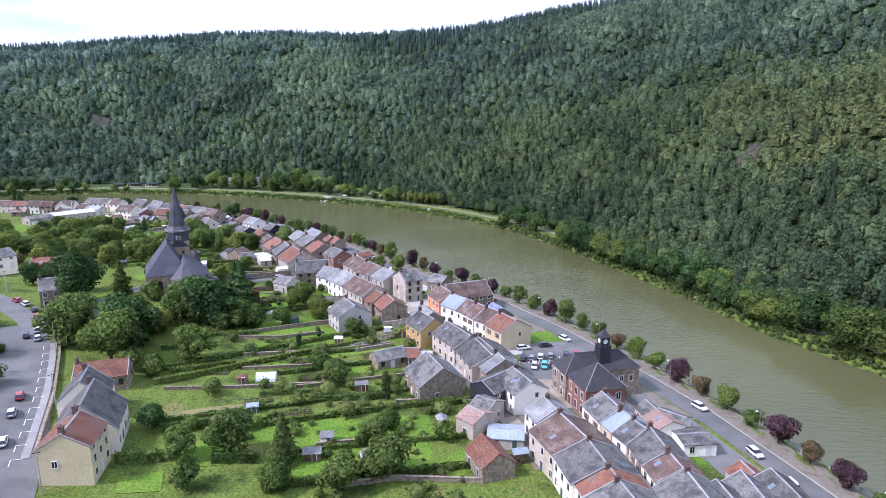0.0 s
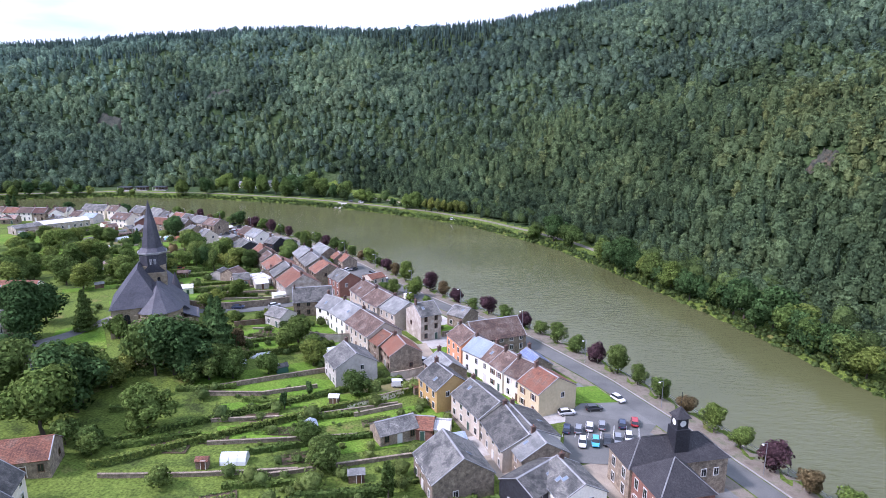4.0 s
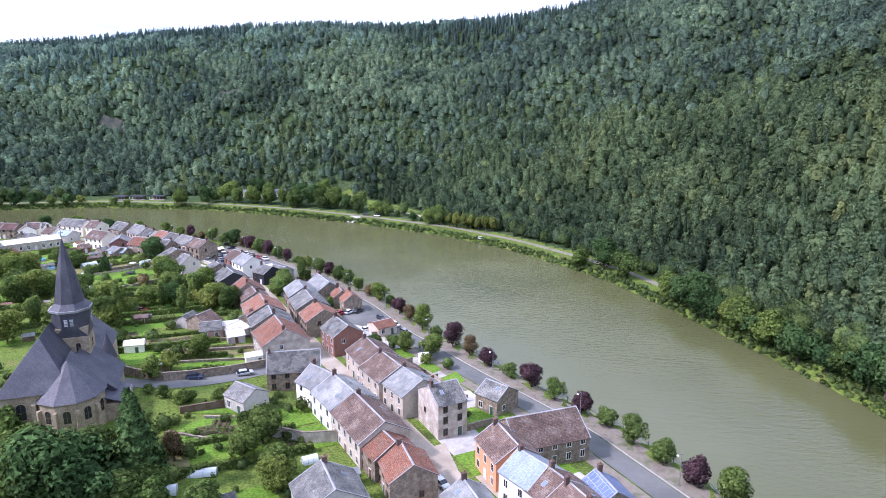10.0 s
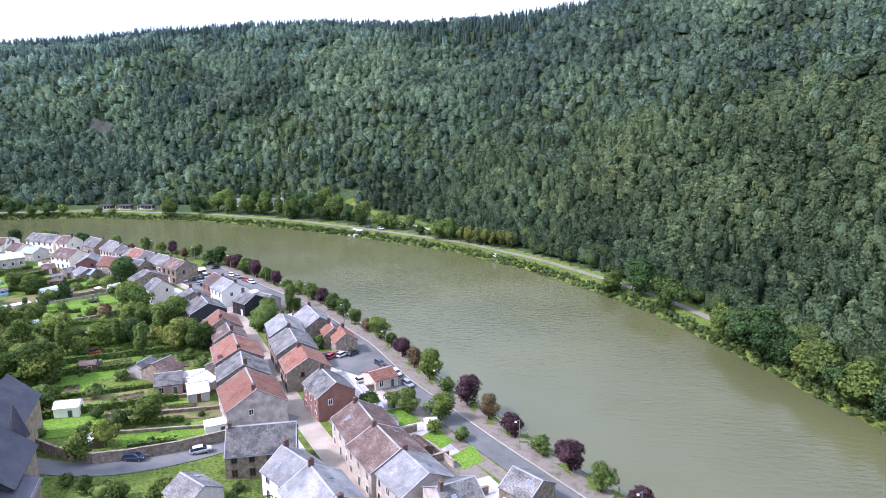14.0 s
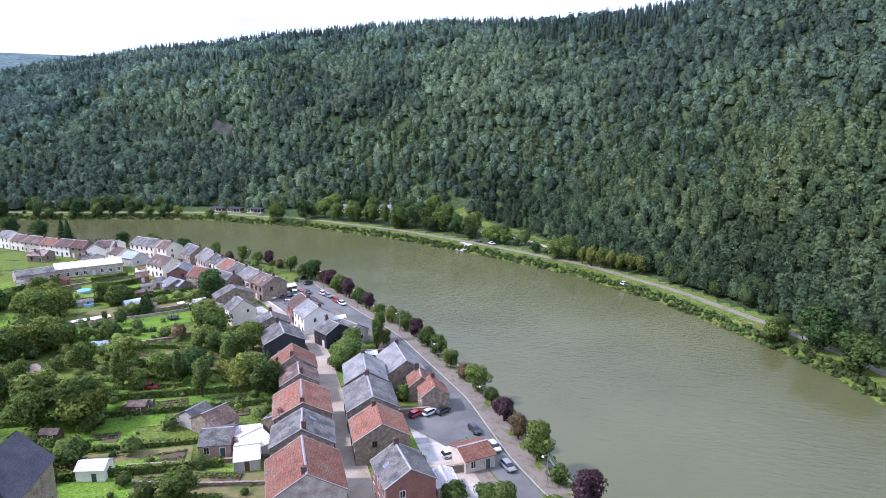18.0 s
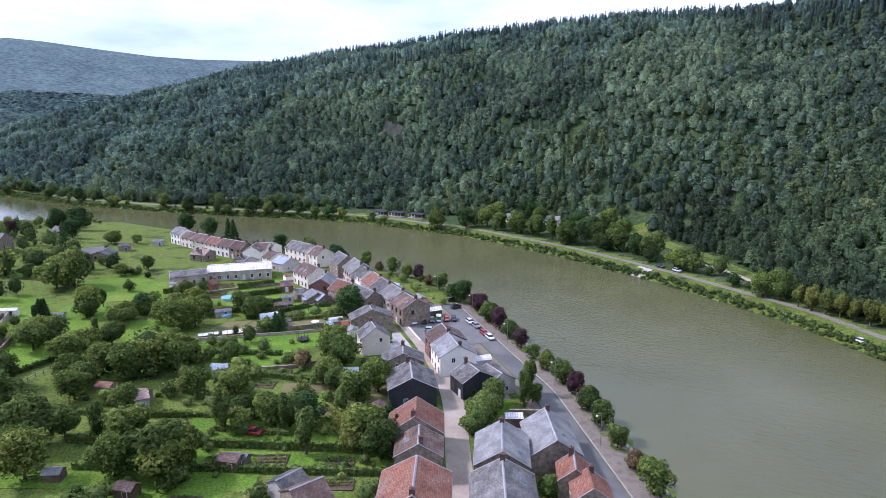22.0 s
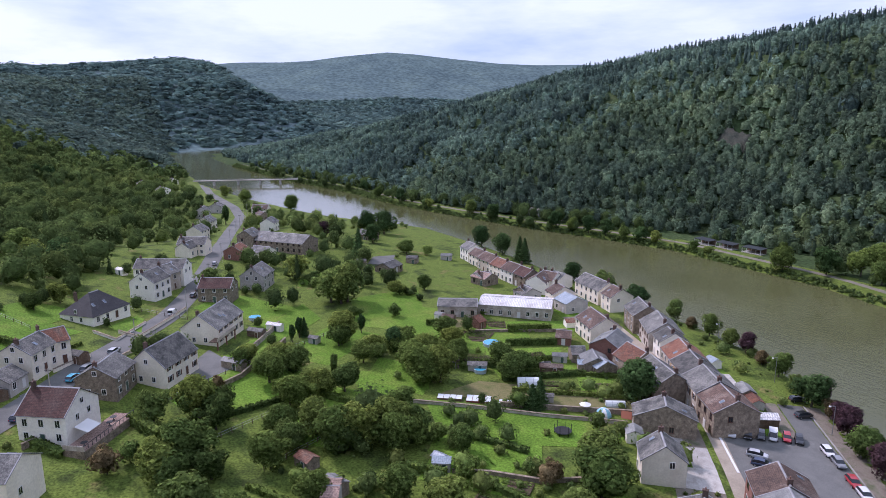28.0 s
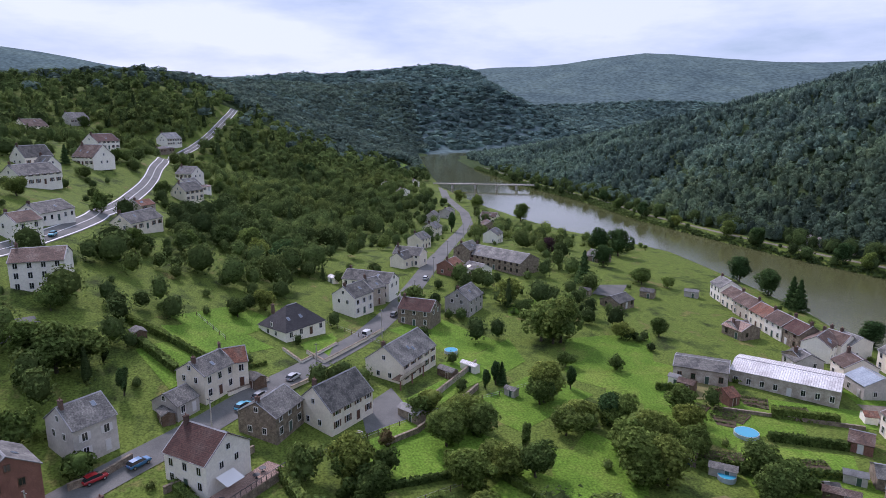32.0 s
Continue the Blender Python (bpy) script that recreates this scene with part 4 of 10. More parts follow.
house(0.8, 211.6, 4.3, -65, 9.7, 9, 6.4, 9.2, 'brown', 'orange', sky=1, chim=1)
house(18.1, 201.2, 3.9, -69, 7.3, 8, 4.4, 7, 'solar', 'stone', sky=0, chim=1)
house(8.1, 221.7, 3.9, 24, 16.1, 12, 5, 9, 'brown', 'stone', sky=1, chim=0)
house(-29.5, 193.3, 6.0, -61, 9.5, 11, 5.5, 8.6, 'lightslate', 'grey', sky=1, chim=1)
house(-22.6, 210.6, 5.3, -53, 7.7, 9, 5, 7.6, 'orange', 'stone', sky=0, chim=1, name='barn')
house(-17.6, 203.8, 5.2, -66, 8.8, 9, 5, 7.8, 'orange', 'stone', sky=0, chim=1, name='barn')
house(-13.2, 229.1, 4.4, 32, 7.0, 10, 8.2, 11, 'slate', 'rough', sky=1, chim=1)
house(-1.0, 240.8, 3.8, -39, 6.6, 8, 4.2, 6.5, 'lightslate', 'stone', sky=1, chim=0)
house(-27.4, 218.3, 5.3, -55, 15.2, 11, 6, 9.2, 'brown', 'beige', sky=1, chim=1)
house(-35.4, 229.2, 5.5, -52, 10.8, 11, 6, 9, 'zinc', 'white', sky=2, chim=1)
house(-42.5, 236.9, 5.6, -38, 8.1, 9, 5.6, 8.6, 'zinc', 'white', sky=2, chim=1)
house(-51.9, 245.6, 5.8, 16, 12.9, 9, 5.4, 9, 'slate', 'stone', sky=1, chim=1, name='barn')
house(-62.0, 265.5, 5.4, 122, 13.1, 13, 5.6, 9.5, 'orange', 'rough', sky=0, chim=1)
house(-69.5, 278.5, 5.1, 117, 8.8, 12, 5.6, 9, 'slate', 'stone', sky=1, chim=1)
house(-76.4, 291.2, 4.9, 120, 12.1, 12, 5.4, 8.5, 'orange', 'stone', sky=0, chim=1)
house(-84.5, 304.6, 4.7, 122, 7.5, 9, 5, 7.6, 'brown', 'stone', sky=1, chim=1)
house(-89.8, 311.5, 4.6, 122, 8.8, 11, 5.6, 9.2, 'orange', 'stone', sky=0, chim=1)
house(-33.7, 255.4, 4.5, -58, 11.5, 11, 6, 9, 'brown', 'beige', sky=1, chim=1)
house(-27.4, 245.9, 4.5, -54, 11.2, 12, 6, 9, 'brown', 'beige', sky=1, chim=1)
house(-21.1, 238.2, 4.5, -51, 9.6, 11, 6, 8.8, 'zinc', 'beige', sky=1, chim=1)
house(-46.1, 272.1, 4.5, -53, 9.6, 9, 6.3, 9, 'slate', 'brick', sky=1, chim=1)
house(-56.4, 286.5, 4.4, -60, 9.5, 11, 5.6, 8.8, 'orange', 'stone', sky=0, chim=1)
house(-63.6, 299.1, 4.3, -61, 12.1, 11, 5.6, 8.6, 'lightslate', 'stone', sky=1, chim=1)
house(-70.4, 312.1, 4.1, -63, 12.0, 10, 5.6, 8.6, 'zinc', 'stone', sky=1, chim=1)
house(-56.8, 314.7, 3.7, -65, 6.1, 6, 4.2, 6.6, 'orange', 'stone', sky=0, chim=1)
house(-52.3, 310.7, 3.7, -61, 6.3, 6.5, 4.2, 6.6, 'orange', 'stone', sky=0, chim=1)
house(-65.1, 323.4, 3.7, -57, 13.5, 10, 4.6, 7.8, 'zinc', 'stone', sky=1, chim=1)
house(-111.5, 358.5, 4.0, 137, 8.0, 10, 6, 8.6, 'brown', 'brick', sky=1, chim=1)
house(-105.0, 352.0, 3.9, 137, 10.0, 10, 5.8, 8.6, 'zinc', 'white', sky=2, chim=1)
house(-93.3, 341.8, 4.0, -33, 7.0, 9, 4.6, 7, 'slate', 'black', sky=1, chim=1)
house(-89.3, 345.7, 3.8, -29, 7.0, 8, 3.8, 6, 'slate', 'grey', sky=1, chim=0)
house(-112.6, 339.2, 4.4, -54, 6.4, 10.5, 5.5, 8.0, 'slate', 'stone', sky=1, chim=1)
house(-103.8, 330.1, 4.5, -52, 10.7, 11.3, 4.8, 7.6, 'slate', 'black', sky=1, chim=1)
house(-130.4, 349.6, 4.5, -39, 6.6, 8.2, 5.4, 8.4, 'slate', 'cream', sky=1, chim=1)
house(-143.4, 364.9, 4.4, -43, 6.0, 13.2, 4.4, 7.3, 'slate', 'stone', sky=1, chim=1)
house(-137.5, 378.6, 4.0, 150, 9.6, 10, 6.2, 8.9, 'brown', 'stone', sky=1, chim=1)
house(-146.2, 383.7, 4.0, 149, 10.4, 10, 6.4, 9.2, 'lightslate', 'beige', sky=1, chim=1, shut=1)
house(-155.0, 389.2, 4.0, 148, 10, 9.5, 6.2, 9.0, 'slate', 'ochre', sky=2, chim=1)
house(-163.2, 394.5, 4.0, 148, 8.8, 9.5, 6.2, 9.0, 'orange', 'beige', sky=1, chim=1)
house(-174.1, 402.0, 4.0, 151, 5.9, 8, 5.8, 8.2, 'slate', 'white', sky=1, chim=1)
house(-182.3, 407.1, 3.9, 145, 12.6, 10, 6, 9.2, 'lightslate', 'rough', sky=1, chim=1)
house(-196.1, 413.9, 3.8, 150, 11.0, 9, 6.4, 9.4, 'slate', 'stone', sky=1, chim=1)
house(-216.2, 422.3, 3.6, 164, 7.1, 9, 5.8, 8.6, 'brown', 'cream', sky=1, chim=1)
house(-230.1, 425.3, 3.6, 170, 16.3, 9, 5.8, 8.6, 'slate', 'cream', sky=2, chim=1)
house(-195.9, 394.2, 4.3, 161, 12.0, 10, 5.4, 8.4, 'brown', 'cream', sky=2, chim=1)
house(-180.2, 384.4, 4.5, -64, 10.0, 9, 5.4, 8, 'zinc', 'brick', sky=1, chim=1)
house(-169.0, 382.8, 4.4, 169, 8.5, 9, 5, 8, 'orange', 'stone', sky=0, chim=1)
house(-157.3, 379.5, 4.3, 159, 12.7, 10, 5, 8.2, 'slate', 'stone', sky=1, chim=1)
house(-248.7, 418.0, 3.9, 17, 7.0, 8, 5, 7.5, 'brown', 'white', sky=1, chim=1)
house(-247.9, 411.4, 4.2, -55, 9.0, 8, 5, 7.5, 'brown', 'white', sky=2, chim=1)
house(-284.5, 413.4, 4.6, 177, 11.0, 8, 5.2, 7.8, 'brown', 'beige', sky=1, chim=1)
house(-274.2, 412.6, 4.5, 177, 9.2, 8.4, 5.0, 7.6, 'orange', 'cream', sky=1, chim=1)
house(-294.9, 414.6, 4.7, 177, 9.6, 7.6, 5, 7.5, 'brown', 'cream', sky=2, chim=1)
house(-305.7, 416.3, 4.9, -7, 8.8, 8, 6, 8.5, 'lightslate', 'white', sky=2, chim=1)
house(-231.7, 408.9, 4.1, -12, 6.7, 9, 4.6, 7, 'brown', 'cream', sky=1, chim=1)
house(-222.5, 406.1, 4.1, -7, 7.9, 9, 4, 6, 'bluemetal', 'grey', sky=0, chim=0, name='outbuilding')
house(-240.7, 400.4, 4.5, -6, 7.0, 8, 3, 5, 'slate', 'grey', sky=0, chim=0, name='outbuilding')
house(-266.2, 397.7, 5.0, 14, 7.9, 8, 3.2, 5, 'tan', 'stone', sky=0, chim=0)
house(-228.3, 386.3, 4.9, 47, 25.0, 13, 4.2, 5.4, 'whitemetal', 'rough', sky=0, chim=0, gable=0, name='barn')
house(-235.6, 366.7, 5.8, 57, 13.5, 10, 4, 5.2, 'slate', 'rough', sky=1, chim=0, name='barn')
house(-263.5, 257.4, 14.3, 134, 14.0, 12, 3, 8.2, 'hipslate', 'white', sky=2, chim=1, gable=2)
house(-285.6, 274.6, 12.7, 141, 9.6, 9, 6.4, 9.4, 'slate', 'white', sky=2, chim=1, gable=2, shut=0)
house(-296.7, 280.4, 12.4, 129, 5.6, 9, 6, 8.6, 'slate', 'beige', sky=1, chim=1, gable=2)
house(-304.8, 280.8, 12.8, 60, 18.3, 8, 6, 8.6, 'slate', 'white', sky=2, chim=1, gable=2)
house(-278.1, 295.2, 10.4, 60, 11.2, 8, 5.4, 8, 'maroon', 'stone', sky=1, chim=1, gable=2)
house(-291.0, 311.7, 9.8, 145, 11.0, 9, 5.4, 8.6, 'lightslate', 'grey', sky=1, chim=1, gable=2)
house(-241.4, 286.8, 10.2, 144, 16.5, 11, 5, 9, 'lightslate', 'cream', sky=2, chim=1, gable=2, shut=1)
house(-214.9, 270.6, 11.2, 138, 12.8, 10, 5, 9.2, 'slate', 'cream', sky=2, chim=1, gable=2, shut=1)
house(-209.8, 257.9, 12.2, 151, 9.4, 9, 5, 7.6, 'lightslate', 'stone', sky=1, chim=1, gable=2)
house(-193.7, 248.9, 11.6, 54, 10.2, 10, 6.2, 9.8, 'maroon', 'white', sky=2, chim=1, gable=2)
house(-223.0, 242.6, 15.2, 147, 8.9, 8, 6, 8.4, 'slate', 'cream', sky=2, chim=1, gable=2)
house(-227.6, 247.3, 15.1, 108, 6.0, 7, 6, 8.4, 'orange', 'cream', sky=0, chim=1, gable=2)
house(-214.7, 238.2, 14.8, 147, 5.8, 7, 3, 5, 'slate', 'grey', sky=1, chim=0, gable=2, name='outbuilding')
house(-201.1, 225.5, 14.8, 140, 8.0, 9, 6.6, 9.8, 'lightslate', 'grey', sky=1, chim=1, gable=2, shut=0)
house(-345.6, 337.1, 11.1, 38, 30.3, 13, 5, 8, 'lightslate', 'stone', sky=1, chim=1, name='barn')
house(-355.3, 324.0, 11.7, 140, 9.0, 8, 6.4, 9, 'slate', 'stone', sky=1, chim=1)
house(-335.3, 313.7, 11.6, 144, 8.5, 8, 4.2, 6.5, 'orange', 'brick', sky=0, chim=1)
house(-331.3, 324.0, 11.3, 35, 8.8, 8, 3.4, 5.5, 'lightslate', 'white', sky=2, chim=1)
house(-412.8, 348.4, 8.4, 147, 9.0, 8, 5, 7.5, 'slate', 'white', sky=2, chim=1)
house(-500.1, 365.3, 4.2, 59, 11.0, 8, 4.6, 7, 'brown', 'cream', sky=2, chim=1)
house(-460.5, 356.0, 5.5, 9, 9.0, 8, 4.6, 7, 'brown', 'stone', sky=1, chim=1)
house(-349.3, 298.6, 12.8, 60, 12.3, 8, 5, 7.6, 'slate', 'cream', sky=2, chim=1)
house(-344.7, 295.0, 13.0, 142, 8.0, 7, 4.2, 6.5, 'slate', 'cream', sky=1, chim=1)
house(-393.5, 307.1, 10.7, 144, 9.0, 8, 5, 7.6, 'slate', 'cream', sky=2, chim=1)
house(-439.7, 319.2, 7.8, 149, 10.0, 8, 5, 7.6, 'slate', 'cream', sky=2, chim=1)
house(-495.9, 326.2, 5.8, 159, 10.0, 8, 5, 7.6, 'slate', 'grey', sky=1, chim=1)
house(-520.0, 339.5, 4.9, 151, 9.0, 8, 5, 7, 'slate', 'grey', sky=1, chim=1)
house(-258.9, 195.7, 31.2, 102, 12.3, 11, 8, 10.5, 'brown', 'white', sky=2, chim=1, gable=2)
house(-290.2, 176.5, 38.3, 149, 8.0, 9, 6, 8.5, 'brown', 'white', sky=1, chim=1)
house(-314.9, 173.0, 40.1, 162, 15.0, 10, 3.6, 6.5, 'slate', 'white', sky=2, chim=1, gable=2)
HILL_HOUSES = ((-333, 196, 158, 17, 9, 3.4, 6.6, 'slate', 'cream'), (-379, 184, 150, 8, 7, 3, 5, 'orange', 'beige'), (-437, 189, 150, 13, 10, 5.5, 9.5, 'slate', 'cream'), (-452, 186, 150, 10, 9, 5, 8.5, 'lightslate', 'white'), (-478, 181, 60, 12, 10, 6, 10, 'lightslate', 'white'),
               (-471, 189, 150, 7, 7, 3, 3.6, 'tan', 'white'), (-441, 143, 60, 15, 13, 4.5, 10.5, 'brown', 'white'), (-484, 132, 150, 15, 12, 5, 9, 'maroon', 'white'), (-407, 129, 150, 14, 10, 4, 9, 'slate', 'white'), (-398, 139, 60, 8, 8, 4, 8, 'slate', 'white'), (-367, 146, 155, 19, 11, 4.5, 8.5, 'slate', 'white'),
               (-602, 42, 160, 20, 12, 5, 10, 'brown', 'cream'), (-684, 41, 150, 18, 12, 4, 9, 'lightslate', 'grey'), (-693, 114, 153, 18, 12, 6, 11, 'zinc', 'white'), (-668, 115, 150, 16, 10, 3.5, 5, 'hipslate', 'stone'))
for x, y, yaw, L, W, eave, ridge, roof, wall in HILL_HOUSES:
    house(x, y, float(lie(x, y)) + 0.3, yaw, L, W, eave, ridge, roof, wall, sky=2, chim=1, gable=2, shut=1)
house(-682.7, 307.0, 7.3, 12, 10.0, 9, 5, 7, 'slate', 'white', sky=2, chim=1)
house(-650.0, 319.1, 5.3, 27, 9.0, 9, 4, 6, 'slate', 'white', sky=2, chim=1)
house(-727.6, 337.0, 5.1, 4, 9.0, 8, 4, 6, 'slate', 'white', sky=2, chim=1)
house(-149.0, 238.0, 11.1, 4, 15.9, 9, 4, 6.6, 'orange', 'cream', sky=2, chim=1)
house(-172.0, 241.0, 12.5, 60, 7.8, 9, 5, 7.5, 'lightslate', 'cream', sky=1, chim=1)
house(-127.1, 201.6, 11.0, 31, 9.0, 9, 6, 9, 'lightslate', 'stone', sky=1, chim=1)
house(-81.8, 143.6, 9.5, 17, 11.7, 8, 3.4, 6, 'orange', 'stone', sky=0, chim=1)
house(-70.8, 117.6, 9.4, -73, 12.3, 11.7, 5.0, 10.6, 'slate', 'cream', sky=2, chim=1, gable=2)
house(-77.8, 129.0, 9.5, -73, 8.6, 9.5, 5.0, 9.2, 'slate', 'cream', sky=1, chim=1)
house(-67.6, 106.0, 9.2, -80, 9.0, 9.0, 7.6, 10.3, 'orange', 'yellow', sky=0, chim=2)
house(-58.3, 230.0, 7.0, -31, 7.0, 7, 3.6, 5.5, 'lightslate', 'grey', sky=1, chim=0, name='outbuilding')
house(-72.0, 284.1, 5.0, 25, 8.0, 8, 3, 4.5, 'slate', 'pink', sky=0, chim=0, name='outbuilding')
house(-77.4, 288.1, 5.1, 87, 8.2, 9, 4, 6, 'lightslate', 'stone', sky=1, chim=1)
house(9.3, 113.1, 5.5, -68, 8.0, 7, 3.4, 5.8, 'orange', 'stone', sky=0, chim=0, name='outbuilding')
house(7.3, 128.3, 5.3, -46, 5.1, 7, 4.2, 5.6, 'tan', 'beige', sky=1, chim=0, name='outbuilding')
house(-15.0, 164.5, 5.7, 30, 8.8, 6, 2.8, 4.6, 'lightslate', 'stone', sky=0, chim=0, name='outbuilding')
house(-8.6, 166.6, 5.4, -5, 4.3, 6, 2.8, 4.4, 'orange', 'brick', sky=0, chim=0, name='outbuilding')
house(-4.6, 166.8, 5.2, -5, 3.2, 5, 2.6, 3.6, 'whitemetal', 'white', sky=0, chim=0, name='outbuilding')
house(-37.4, 289.1, 3.7, 42, 6.7, 7, 2.9, 4.2, 'orange', 'beige', sky=0, chim=0, name='outbuilding')
house(-39.9, 277.8, 4.1, -59, 6.0, 4, 2.5, 3.4, 'whitemetal', 'white', sky=0, chim=0, name='outbuilding')
house(-80.7, 277.8, 5.6, 68, 4.8, 8, 2.8, 4.2, 'whitemetal', 'white', sky=0, chim=0, name='outbuilding')
house(-78.9, 273.4, 5.8, 31, 4.8, 7, 2.6, 3.8, 'whitemetal', 'grey', sky=0, chim=0, name='outbuilding')
house(-87.4, 276.2, 6.0, 24, 6.2, 8, 3, 4.6, 'slate', 'pink', sky=0, chim=0, name='outbuilding')
house(-92.5, 282.2, 5.9, 71, 6.2, 8, 3.2, 5.4, 'brown', 'stone', sky=0, chim=0, name='outbuilding')
house(-98.2, 283.6, 6.0, 80, 5.3, 6, 2.8, 4.4, 'slate', 'grey', sky=0, chim=0, name='outbuilding')
house(-365.5, 388.1, 7.6, 23, 8.4, 9, 3, 5, 'slate', 'stone', sky=0, chim=0, name='outbuilding')
house(-294.8, 367.9, 7.6, 121, 9.0, 8, 2.8, 4.6, 'slate', 'stone', sky=0, chim=0, name='outbuilding')
house(-150.0, 289.7, 6.9, 60, 2.9, 4, 3.2, 4, 'tan', 'grey', sky=0, chim=0, name='outbuilding')
house(-186.7, 218.7, 14.0, 42, 9.0, 9, 6.5, 9.5, 'lightslate', 'brick', sky=1, chim=1, gable=2)
house(-176.5, 375.0, 4.8, -30, 7.0, 7, 3, 4.6, 'zinc', 'stone', sky=0, chim=0, name='outbuilding')
house(-173.7, 375.2, 4.8, -13, 5.1, 6, 2.6, 4.2, 'bluemetal', 'stone', sky=0, chim=0, name='outbuilding')
house(-197.0, 381.4, 4.8, 47, 4.6, 6, 2.6, 4, 'brown', 'brick', sky=0, chim=0, name='outbuilding')
house(-183.9, 375.3, 4.9, 60, 4.0, 6, 2.8, 4.2, 'slate', 'stone', sky=0, chim=0, name='outbuilding')
house(-220.2, 364.6, 5.7, 105, 3.3, 5, 2.6, 4, 'orange', 'brick', sky=0, chim=0, name='outbuilding')
house(-265.0, 412.2, 4.4, 178, 9.0, 8.6, 5.2, 7.8, 'brown', 'white', sky=1, chim=1)
house(-256.4, 412.0, 4.3, 178, 8.0, 8.2, 5.2, 7.8, 'maroon', 'stone', sky=1, chim=1)
house(-266.7, 397.1, 5.0, 91, 5.7, 7, 3.5, 5, 'brown', 'grey', sky=1, chim=1)
house(-248.2, 421.6, 3.8, 10, 7.1, 9, 5, 7, 'lightslate', 'white', sky=1, chim=1)
house(-241.5, 399.4, 4.5, 99, 4.3, 7, 3.4, 5, 'slate', 'stone', sky=0, chim=1)
house(12.9, 144.0, 4.9, 44, 10.0, 8, 5, 7, 'slate', 'black', sky=1, chim=0)
house(9.9, 133.9, 5.2, -36, 4.9, 8, 4, 5.5, 'slate', 'beige', sky=1, chim=0)
house(13.5, 124.1, 5.2, -7, 7.6, 6, 2.6, 3.2, 'bluemetal', 'grey', sky=0, chim=0, name='outbuilding')
house(53.5, 124.3, 3.8, 6, 7.2, 7, 3, 3.6, 'slate', 'white', sky=0, chim=0, name='outbuilding')
house(51.5, 131.6, 3.8, -44, 6.6, 6, 3.6, 4.6, 'slate', 'white', sky=1, chim=0, name='outbuilding')


# ---- church ----
def arch_window(parent, m, w=1.3, h=2.6):
    key = ("arch", w, h)
    if key not in made:
        arc = [(w / 2 * math.cos(math.pi * i / 8), h - w / 2 + w / 2 * math.sin(math.pi * i / 8)) for i in range(9)]
        ring = [(-w / 2, 0), (w / 2, 0)] + arc
        big = [(-w / 2 - 0.22, -0.2), (w / 2 + 0.22, -0.2)] + [(x * (1 + 0.44 / w), z + 0.12) for x, z in arc]
        f = Shape().face(*[(x, -0.05, z) for x, z in big])
        f.face(*[(x, 0.1, z) for x, z in reversed(big)])
        for p0, p1 in zip(big, big[1:] + big[:1]):
            f.face((p0[0], -0.05, p0[1]), (p0[0], 0.1, p0[1]), (p1[0], 0.1, p1[1]), (p1[0], -0.05, p1[1]))
        g = Shape().face(*[(x, -0.09, z) for x, z in ring])
        b = Shape().box(-0.04, -0.13, 0, 0.04, -0.07, h).box(-w / 2, -0.13, h * 0.45, w / 2, -0.07, h * 0.45 + 0.06)
        made[key] = (f.mesh("window_surround", WALL["churchstone"]), g.mesh("pane", M_PANE), b.mesh("tracery", M_DARKFRAME))
    a, g, b = made[key]
    win = part("window", a, None, parent, at=m)
    part("pane", g, None, win)
    part("tracery", b, None, win)


CH = ROOF["church"] = surface("church_slate_roof", [(0.05, 0.05, 0.062), (0.075, 0.075, 0.09), (0.1, 0.1, 0.11)], 0.8, 0.55, lines=SLATE, per_thing=0.04)
STONE = WALL["churchstone"]
church = thing("church", pose(-96.7, 228.4, 10.0, 0, 0, 24.3), "old limestone village church with steep slate roofs and spire", "church")
s = Shape()
s.prism([(-11.3, -18), (1.5, -18), (1.5, -2), (-11.3, -2)], -2, 8.6)
choir = part("choir_wall", s, STONE, church)
r = Shape()
A, B, C, D, P, Q = (-11.8, -18.5, 8.3), (2, -18.5, 8.3), (2, -1.5, 8.3), (-11.8, -1.5, 8.3), (-4, -12.0, 18.1), (-4, -1.5, 18.1)
r.face(A, B, P).face(B, C, Q, P).face(D, A, P, Q).face(C, D, Q).face(D, C, B, A)
part("choir_roof", r, CH, church)
apse_ring = [(1.2 + 6.2 * math.cos(radians(a)), -15.5 + 6.2 * math.sin(radians(a))) for a in range(-180, 1, 36)]
part("apse_wall", Shape().prism(apse_ring, -2, 7.0), STONE, church)
ring2 = [(1.2 + 6.7 * math.cos(radians(a)), -15.5 + 6.7 * math.sin(radians(a))) for a in range(-180, 1, 36)]
r = Shape().cone(ring2, 6.8, (0.9, -14.5, 13.4))
r.face((-5.5, -15.5, 6.8), (0.9, -14.5, 13.4), (0.9, -9.0, 13.6), (-5.0, -9.0, 8.0)).face((0.9, -14.5, 13.4), (7.9, -15.5, 6.8), (7.0, -9.0, 7.5), (0.9, -9.0, 13.6))
part("apse_roof", r, CH, church)
part("aisle_wall", Shape().prism([(1.5, -12), (8.8, -12), (8.8, 2), (1.5, 2)], -2, 5.0), STONE, church)
part("aisle_roof", Shape().slab((9.3, -12.4, 4.7), (9.3, 2.4, 4.7), (1.4, 2.4, 12.0), (1.4, -12.4, 12.0), 0.25).face((9.3, -12.4, 4.6), (1.4, -12.4, 11.8), (1.4, -12.4, 4.6)), CH, church)
part("sacristy_wall", Shape().prism([(6.4, -16), (11.4, -16), (11.4, -7), (6.4, -7)], -2, 3.2), STONE, church)
part("sacristy_roof", Shape().slab((11.8, -16.4, 3.0), (11.8, -6.6, 3.0), (6.2, -6.6, 5.4), (6.2, -16.4, 5.4), 0.2), CH, church)
